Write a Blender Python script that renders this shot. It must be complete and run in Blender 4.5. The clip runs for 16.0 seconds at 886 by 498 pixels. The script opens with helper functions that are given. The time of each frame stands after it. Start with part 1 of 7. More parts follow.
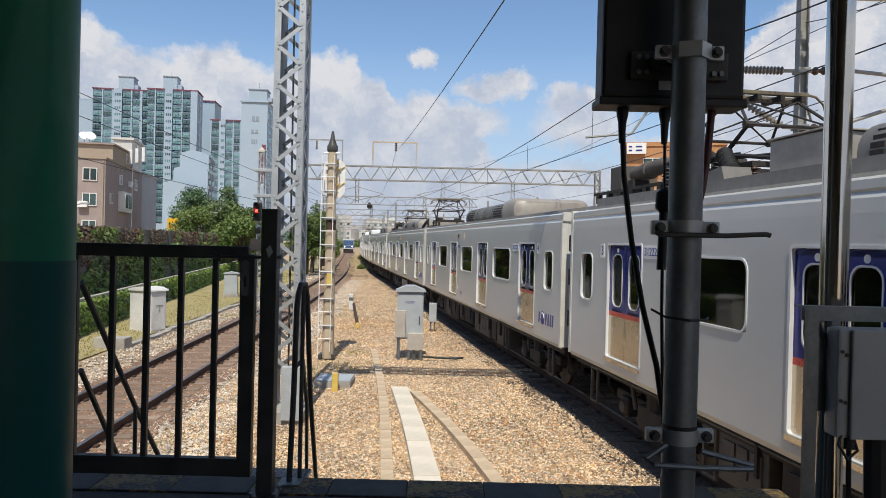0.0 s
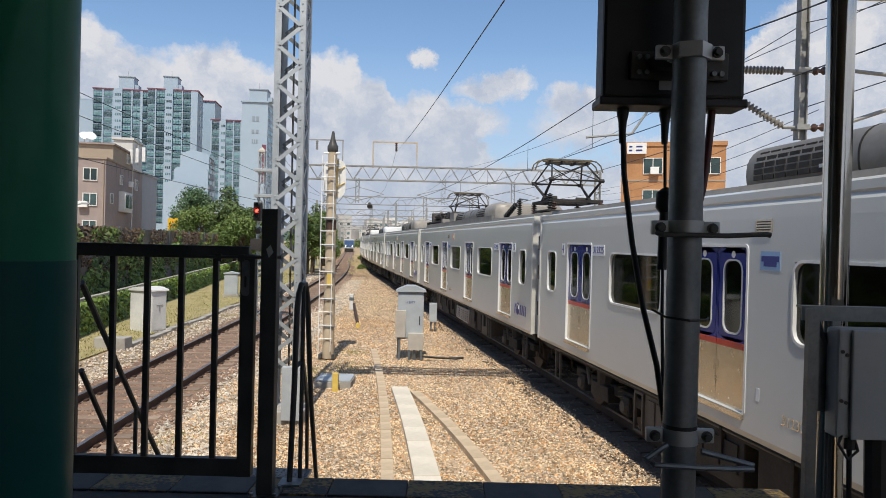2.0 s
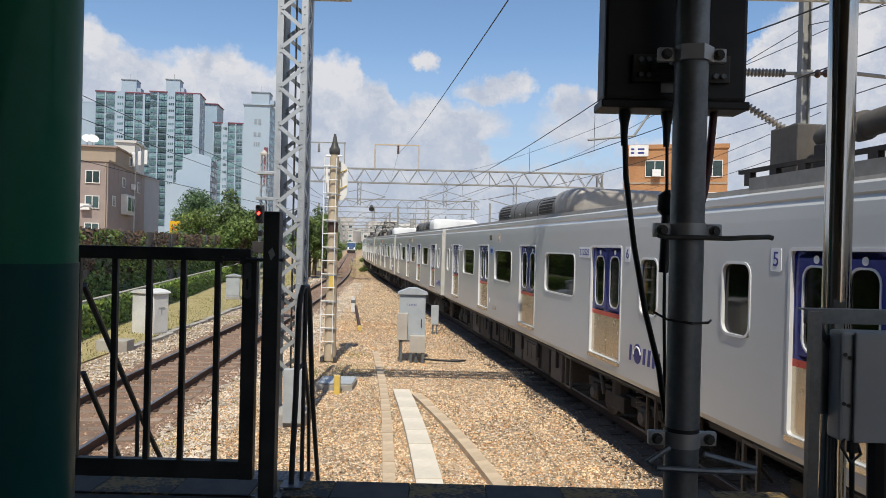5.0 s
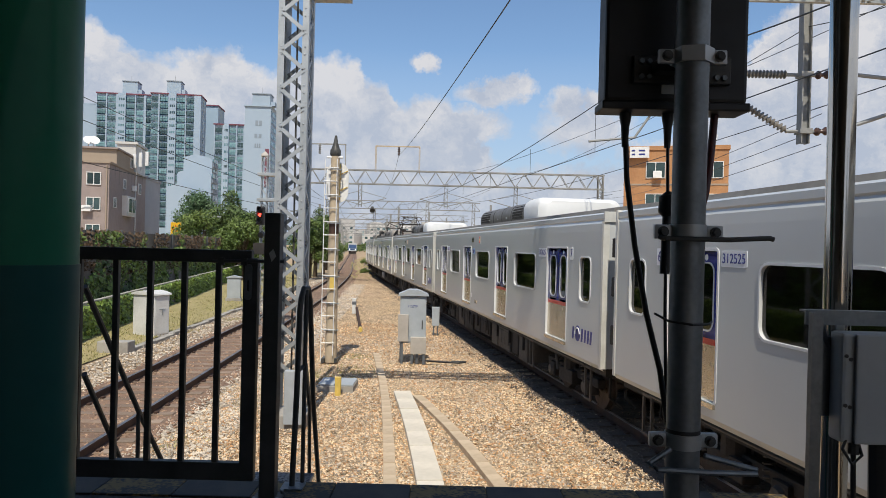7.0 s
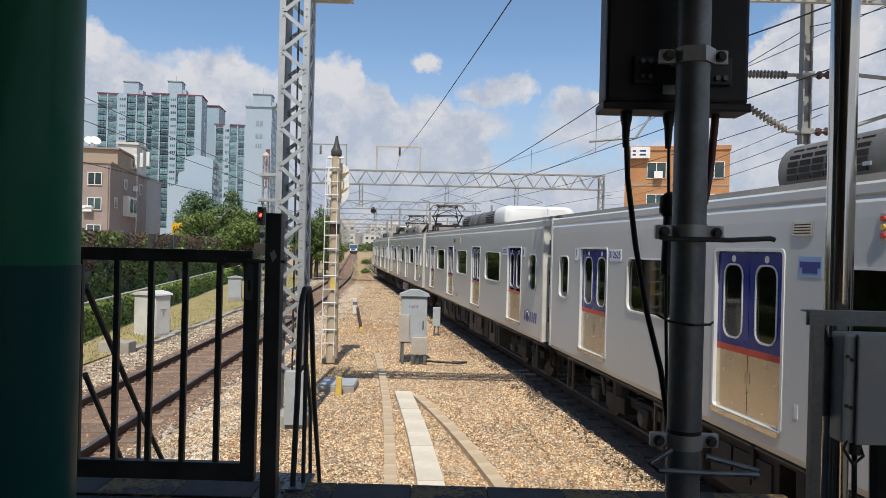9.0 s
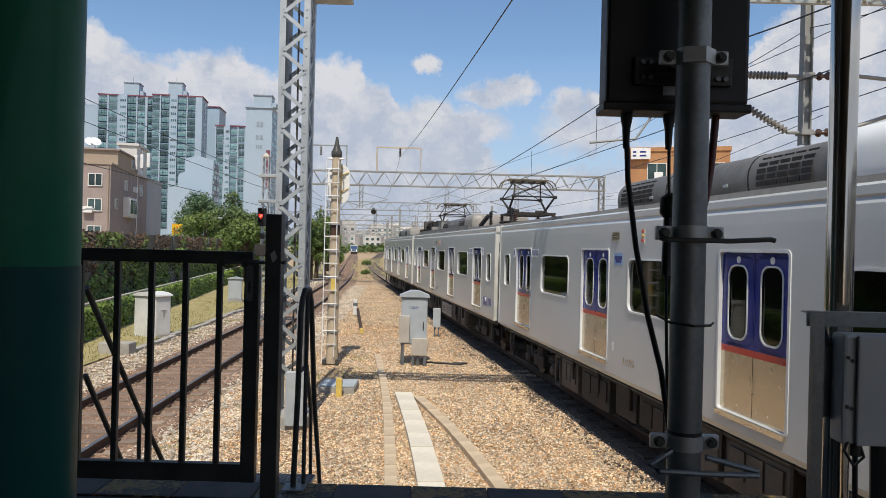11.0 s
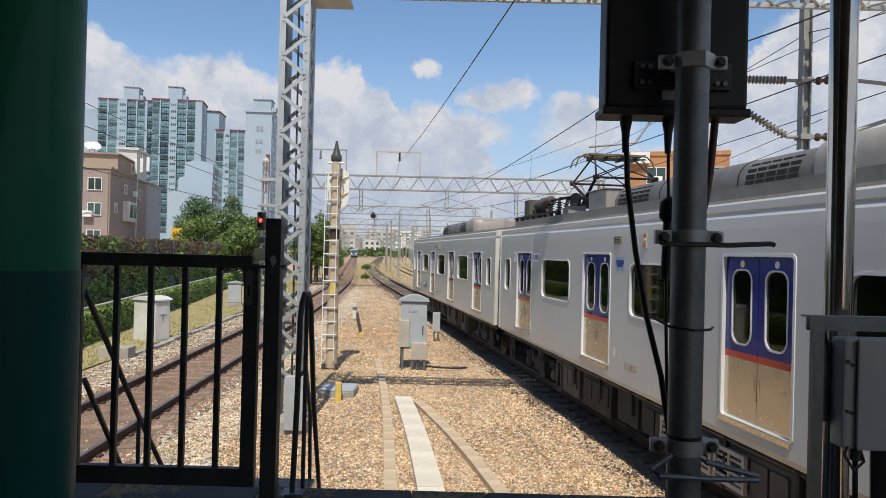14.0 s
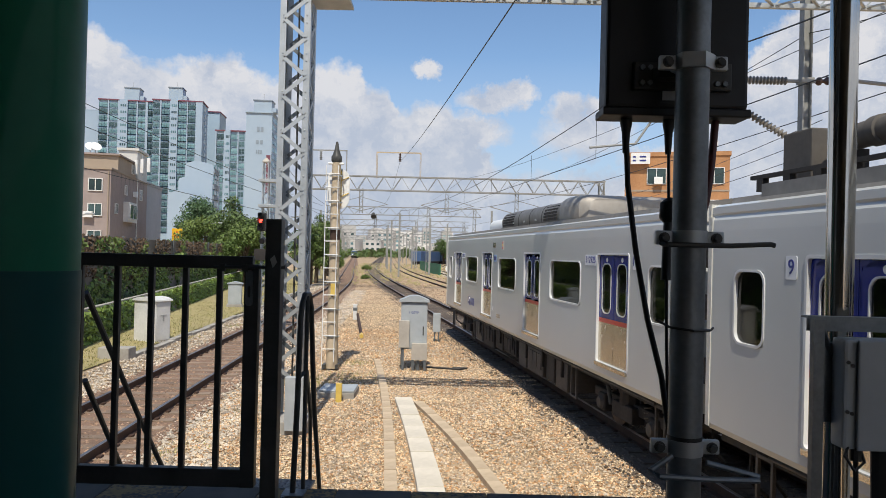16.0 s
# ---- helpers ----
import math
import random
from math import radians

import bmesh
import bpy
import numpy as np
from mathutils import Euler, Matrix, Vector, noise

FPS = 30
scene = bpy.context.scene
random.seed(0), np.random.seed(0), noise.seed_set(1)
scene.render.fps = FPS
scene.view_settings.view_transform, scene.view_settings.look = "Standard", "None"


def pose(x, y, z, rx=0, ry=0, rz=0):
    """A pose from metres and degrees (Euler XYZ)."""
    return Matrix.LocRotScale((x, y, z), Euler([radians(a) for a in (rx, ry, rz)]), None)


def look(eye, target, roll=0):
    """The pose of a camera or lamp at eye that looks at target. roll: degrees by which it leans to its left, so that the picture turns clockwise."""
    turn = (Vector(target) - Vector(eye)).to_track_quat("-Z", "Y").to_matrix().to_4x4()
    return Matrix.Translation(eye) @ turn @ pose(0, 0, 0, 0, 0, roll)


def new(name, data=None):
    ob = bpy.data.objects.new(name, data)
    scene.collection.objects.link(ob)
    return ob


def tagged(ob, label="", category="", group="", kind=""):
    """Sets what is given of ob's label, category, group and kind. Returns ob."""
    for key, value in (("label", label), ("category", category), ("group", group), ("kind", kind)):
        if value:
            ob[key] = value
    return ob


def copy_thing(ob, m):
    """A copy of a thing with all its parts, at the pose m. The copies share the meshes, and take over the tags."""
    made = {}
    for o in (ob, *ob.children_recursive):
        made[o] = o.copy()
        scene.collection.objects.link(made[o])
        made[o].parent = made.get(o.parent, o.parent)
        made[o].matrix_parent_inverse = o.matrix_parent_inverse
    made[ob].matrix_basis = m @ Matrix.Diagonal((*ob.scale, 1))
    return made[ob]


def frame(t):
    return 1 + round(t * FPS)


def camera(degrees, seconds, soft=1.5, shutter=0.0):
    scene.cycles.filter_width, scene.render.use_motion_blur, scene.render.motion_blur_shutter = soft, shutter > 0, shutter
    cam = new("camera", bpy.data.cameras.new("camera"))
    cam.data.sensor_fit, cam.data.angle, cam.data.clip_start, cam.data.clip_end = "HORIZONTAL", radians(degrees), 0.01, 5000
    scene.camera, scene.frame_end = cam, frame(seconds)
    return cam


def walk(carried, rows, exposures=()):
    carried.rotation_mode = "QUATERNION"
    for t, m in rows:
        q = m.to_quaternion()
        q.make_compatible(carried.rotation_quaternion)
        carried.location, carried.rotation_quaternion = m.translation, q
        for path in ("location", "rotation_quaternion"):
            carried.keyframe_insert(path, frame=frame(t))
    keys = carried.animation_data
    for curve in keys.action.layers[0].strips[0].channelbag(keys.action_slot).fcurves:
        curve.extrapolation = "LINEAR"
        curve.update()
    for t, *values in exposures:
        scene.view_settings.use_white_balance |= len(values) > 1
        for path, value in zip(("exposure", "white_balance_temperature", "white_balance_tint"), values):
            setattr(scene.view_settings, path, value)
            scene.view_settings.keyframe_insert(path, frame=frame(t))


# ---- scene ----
# z = 0 is the top of the rails; the camera stands at the end of a platform and looks along the line (+y).
EYE = (0.0, 0.0, 3.1)
DRIFT = [(0, 0, 0), (2, .5, 0), (2.5, 1, .5), (3, 1.7, 1.7), (3.5, 2.3, 3), (4, 3.3, 3.8), (6.5, 4.3, 6), (7, 5.3, 7), (7.5, 6.2, 7.5),
         (8, 6.2, 8), (8.5, 6.7, 8), (9, 6.8, 7.5), (11.5, 7.5, 9.5), (12, 7.6, 10), (12.5, 7.3, 13.3), (13, 7, 16), (13.5, 6.7, 16.2),
         (14, 6.8, 16.6), (14.5, 7, 16.8), (15, 7.1, 17), (15.5, 7.2, 17.5), (16, 7.4, 17.7)]
cam = camera(63.8, 16.0, soft=.85)
walk(cam, [(t, look(EYE, (-a / 12.6, 100, 3.1 + (b - 10) / 12.6), 1.4)) for t, a, b in DRIFT],
     [(0, 0), (5, 0), (6.5, -.06), (9, -.07), (11.5, -.06), (12, -.09), (12.5, -.2), (13, -.19), (13.5, -.05), (14, -.03), (15, 0), (16, 0)])

# ---- sky, clouds and sun ----
SUN_EL, SUN_AZ = radians(58), math.atan2(-.01, -.62)
world = bpy.data.worlds.new("sky")
scene.world = world
world.use_nodes = True
wt = world.node_tree
wt.nodes.clear()


def wnode(kind, **kw):
    n = wt.nodes.new(kind)
    for k, v in kw.items():
        if k == "op":
            n.operation = v
        elif k == "clamp":
            n.use_clamp = v
        else:
            n.inputs[int(k[1:])].default_value = v
    return n


def wlink(a, i, b, j):
    wt.links.new(a.outputs[i], b.inputs[j])
    return b


def wmath(op, a, b=None, clamp=False):
    n = wnode("ShaderNodeMath", op=op, clamp=clamp)
    for i, v in enumerate((a, b)):
        if v is None:
            continue
        if isinstance(v, (int, float)):
            n.inputs[i].default_value = v
        else:
            wt.links.new(v.outputs[0], n.inputs[i])
    return n


def build_sky():
    sky = wnode("ShaderNodeTexSky")
    sky.sky_type, sky.sun_disc = "NISHITA", False
    sky.sun_elevation, sky.sun_rotation = SUN_EL, SUN_AZ
    sky.air_density, sky.dust_density, sky.ozone_density = 1.0, .25, 2.5
    co = wnode("ShaderNodeTexCoord")
    sep = wlink(co, 0, wnode("ShaderNodeSeparateXYZ"), 0)
    az = wnode("ShaderNodeMath", op="ARCTAN2")
    wlink(sep, 0, az, 0), wlink(sep, 1, az, 1)
    el = wnode("ShaderNodeMath", op="ARCSINE")
    wlink(sep, 2, el, 0)
    flat = wnode("ShaderNodeCombineXYZ")
    wlink(az, 0, flat, 0), wlink(el, 0, flat, 1)
    # billows: the coordinates are bent by three scales of noise
    big, fine, curl = (wnode("ShaderNodeTexNoise") for _ in range(3))
    for n, s, d in ((big, 13, 3), (fine, 42, 8), (curl, 95, 6)):
        n.inputs["Scale"].default_value, n.inputs["Detail"].default_value, n.inputs["Roughness"].default_value = s, d, .62
        wlink(co, 0, n, 0)

    def bend(src, n, amount):
        off = wnode("ShaderNodeVectorMath", op="SUBTRACT", _1=(.5, .5, .5))
        wlink(n, 1, off, 0)
        mul = wlink(off, 0, wnode("ShaderNodeVectorMath", op="MULTIPLY", _1=(amount, amount, 0)), 0)
        add = wnode("ShaderNodeVectorMath", op="ADD")
        wlink(src, 0, add, 0), wlink(mul, 0, add, 1)
        return add
    p = bend(bend(bend(flat, big, .036), fine, .042), curl, .012)
    # the tops of the long cumulus bank, as elevations over the azimuth (radians)
    tops = wnode("ShaderNodeFloatCurve")
    cv = tops.mapping.curves[0]
    ridge = [(-.8, .22), (-.55, .235), (-.485, .272), (-.455, .268), (-.43, .25), (-.40, .24), (-.30, .258), (-.25, .242), (-.17, .262), (-.135, .258), (-.115, .232), (-.085, .23),
             (-.07, .20), (-.03, .212), (.03, .185), (.10, .12), (.20, .12), (.30, .15), (.375, .235), (.43, .30), (.55, .36), (.8, .30)]
    pts = [((u + .8) / 1.6, v / .4) for u, v in ridge]
    cv.points[0].location, cv.points[1].location = pts[0], pts[-1]
    for q in pts[1:-1]:
        cv.points.new(*q)
    for q in cv.points:
        q.handle_type = "AUTO_CLAMPED"
    tops.mapping.update()
    psep = wlink(p, 0, wnode("ShaderNodeSeparateXYZ"), 0)
    wlink(wmath("MULTIPLY", wmath("ADD", psep, .8), .625, True), 0, tops, 1)
    under_top = wnode("ShaderNodeMath", op="SUBTRACT")
    wlink(wmath("MULTIPLY", tops, .4), 0, under_top, 0), wlink(psep, 1, under_top, 1)
    best = wmath("MULTIPLY", under_top, 9.0)
    # separate cumulus heads: azimuth, elevation, half width, half height
    heads = [(-.035, .25, .022, .015), (.06, .215, .058, .022), (.10, .225, .03, .02), (.19, .165, .075, .04), (.165, .20, .035, .026), (.205, .205, .03, .02), (.28, .135, .05, .02),
             (.03, .17, .07, .03), (.5, .8, .3, .12), (1.6, .5, .5, .2), (2.6, .5, .6, .2), (-2.2, .55, .5, .2)]
    for a, e, w, h in heads:
        s = wnode("ShaderNodeVectorMath", op="SUBTRACT", _1=(a, e, 0))
        wlink(p, 0, s, 0)
        m = wlink(s, 0, wnode("ShaderNodeVectorMath", op="MULTIPLY", _1=(1 / w, 1 / h, 0)), 0)
        ln = wnode("ShaderNodeVectorMath", op="LENGTH")
        wlink(m, 0, ln, 0)
        d = wnode("ShaderNodeMath", op="SUBTRACT", _0=1.0)
        wt.links.new(ln.outputs[1], d.inputs[1])
        best = wmath("MAXIMUM", best, wmath("MULTIPLY", d, .34))
    cover = wnode("ShaderNodeMapRange", _1=0.0, _2=.15)
    wlink(best, 0, cover, 0)
    # thin haze towards the horizon
    haze = wnode("ShaderNodeMapRange", _1=.27, _2=.02, _3=0.0, _4=.72)
    wlink(el, 0, haze, 0)
    # sunlit billows over grey-blue bases
    ramp = wnode("ShaderNodeValToRGB")
    ramp.color_ramp.elements[0].position, ramp.color_ramp.elements[0].color = .36, (.64, .70, .83, 1)
    ramp.color_ramp.elements[1].position, ramp.color_ramp.elements[1].color = .60, (1.0, .985, 1.0, 1)
    relief = wnode("ShaderNodeTexNoise")
    relief.inputs["Scale"].default_value, relief.inputs["Detail"].default_value, relief.inputs["Roughness"].default_value = 17, 9, .62
    wlink(bend(co, fine, .06), 0, relief, 0)
    lift = wmath("MULTIPLY", wmath("MINIMUM", best, 1.2), -.09)
    up = wmath("MULTIPLY", el, .30)
    wlink(wmath("ADD", wmath("ADD", wmath("ADD", relief, lift), up), -.02), 0, ramp, 0)
    bright = wlink(ramp, 0, wnode("ShaderNodeVectorMath", op="SCALE"), 0)
    bright.inputs["Scale"].default_value = CLOUD
    hz = wnode("ShaderNodeMix")
    hz.data_type = "RGBA"
    vivid = wnode("ShaderNodeHueSaturation")
    vivid.inputs["Saturation"].default_value, vivid.inputs["Value"].default_value = 1.06, 1.24
    wlink(sky, 0, vivid, 4)
    wlink(haze, 0, hz, 0), wlink(vivid, 0, hz, 6)
    hz.inputs[7].default_value = (.54 * CLOUD, .69 * CLOUD, .93 * CLOUD, 1)
    mix = wnode("ShaderNodeMix")
    mix.data_type = "RGBA"
    thin = wmath("MULTIPLY", cover, .93)
    wlink(thin, 0, mix, 0), wlink(hz, 2, mix, 6), wlink(bright, 0, mix, 7)
    veil = wnode("ShaderNodeMix")
    veil.data_type = "RGBA"
    veil.inputs[7].default_value = (.56 * CLOUD, .67 * CLOUD, .86 * CLOUD, 1)
    wlink(wmath("MULTIPLY", haze, .55), 0, veil, 0), wlink(mix, 2, veil, 6)
    bg = wnode("ShaderNodeBackground", _1=SKY)
    wlink(veil, 2, bg, 0)
    wlink(bg, 0, wnode("ShaderNodeOutputWorld"), 0)


SKY, CLOUD = .115, 6.7
build_sky()
sun = new("sun", bpy.data.lights.new("sun", "SUN"))
sun.data.energy, sun.data.angle, sun.data.color = 4.4, radians(.55), (1, .93, .80)
sun.matrix_world = look((-1, -62, 100), (0, 0, 0))
scene.view_settings.exposure = 0.0


# ---- materials ----
def mat(name, c1, c2=None, scale=6.0, rough=.7, metal=0.0, bump=.0, bscale=None, contrast=.35, fine=.25, coat=0.0, island=0.0, rough2=.1, obvar=0.0):
    """Two colours mixed by noise at two scales, with uneven gloss and relief; sizes in metres."""
    m = bpy.data.materials.new(name)
    m.use_nodes = True
    nt = m.node_tree
    b = nt.nodes["Principled BSDF"]
    c2 = c2 or tuple(v * .75 for v in c1)
    co = nt.nodes.new("ShaderNodeTexCoord")
    n1, n2 = nt.nodes.new("ShaderNodeTexNoise"), nt.nodes.new("ShaderNodeTexNoise")
    for n, s in ((n1, scale), (n2, scale * 9)):
        n.inputs["Scale"].default_value, n.inputs["Detail"].default_value = s, 5
        nt.links.new(co.outputs["Object"], n.inputs["Vector"])
    mx = nt.nodes.new("ShaderNodeMath")
    mx.operation = "MULTIPLY_ADD"
    mx.inputs[1].default_value = fine
    nt.links.new(n2.outputs[0], mx.inputs[0]), nt.links.new(n1.outputs[0], mx.inputs[2])
    rp = nt.nodes.new("ShaderNodeMapRange")
    mid = .5 + fine * .5
    rp.inputs[1].default_value, rp.inputs[2].default_value = mid - contrast / 2, mid + contrast / 2
    nt.links.new(mx.outputs[0], rp.inputs[0])
    mixc = nt.nodes.new("ShaderNodeMix")
    mixc.data_type = "RGBA"
    mixc.inputs[6].default_value, mixc.inputs[7].default_value = (*c1, 1), (*c2, 1)
    nt.links.new(rp.outputs[0], mixc.inputs[0])
    out = mixc.outputs[2]
    for amount, node, sock in ((island, "ShaderNodeNewGeometry", "Random Per Island"), (obvar, "ShaderNodeObjectInfo", "Random")):
        if amount:
            g = nt.nodes.new(node)
            mr = nt.nodes.new("ShaderNodeMapRange")
            mr.inputs[3].default_value, mr.inputs[4].default_value = 1 - amount, 1 + amount
            nt.links.new(g.outputs[sock], mr.inputs[0])
            sc = nt.nodes.new("ShaderNodeVectorMath")
            sc.operation = "SCALE"
            nt.links.new(out, sc.inputs[0]), nt.links.new(mr.outputs[0], sc.inputs["Scale"])
            out = sc.outputs[0]
    nt.links.new(out, b.inputs["Base Color"])
    rr = nt.nodes.new("ShaderNodeMapRange")
    rr.inputs[3].default_value, rr.inputs[4].default_value = max(.02, rough - rough2), min(1, rough + rough2)
    nt.links.new(n2.outputs[0], rr.inputs[0]), nt.links.new(rr.outputs[0], b.inputs["Roughness"])
    b.inputs["Metallic"].default_value, b.inputs["Coat Weight"].default_value = metal, coat
    if bump:
        n3 = nt.nodes.new("ShaderNodeTexNoise")
        n3.inputs["Scale"].default_value, n3.inputs["Detail"].default_value = bscale or scale * 12, 4
        nt.links.new(co.outputs["Object"], n3.inputs["Vector"])
        bp = nt.nodes.new("ShaderNodeBump")
        bp.inputs["Strength"].default_value, bp.inputs["Distance"].default_value = min(1, bump * 40), bump
        nt.links.new(n3.outputs[0], bp.inputs["Height"]), nt.links.new(bp.outputs[0], b.inputs["Normal"])
    return m


def glow(name, c, strength):
    m = bpy.data.materials.new(name)
    m.use_nodes = True
    b = m.node_tree.nodes["Principled BSDF"]
    b.inputs["Base Color"].default_value = (*c, 1)
    b.inputs["Emission Color"].default_value, b.inputs["Emission Strength"].default_value = (*c, 1), strength
    return m


def glass(name, tint, gloss=.04):
    """Tinted pane: part of the light passes, the rest mirrors by the angle."""
    m = bpy.data.materials.new(name)
    m.use_nodes = True
    nt = m.node_tree
    nt.nodes.clear()
    tr, gl = nt.nodes.new("ShaderNodeBsdfTransparent"), nt.nodes.new("ShaderNodeBsdfGlossy")
    tr.inputs[0].default_value = (*tint, 1)
    gl.inputs["Roughness"].default_value = gloss
    fr, mx, o = nt.nodes.new("ShaderNodeFresnel"), nt.nodes.new("ShaderNodeMixShader"), nt.nodes.new("ShaderNodeOutputMaterial")
    fr.inputs[0].default_value = 1.6
    nt.links.new(fr.outputs[0], mx.inputs[0]), nt.links.new(tr.outputs[0], mx.inputs[1]), nt.links.new(gl.outputs[0], mx.inputs[2])
    nt.links.new(mx.outputs[0], o.inputs[0])
    return m


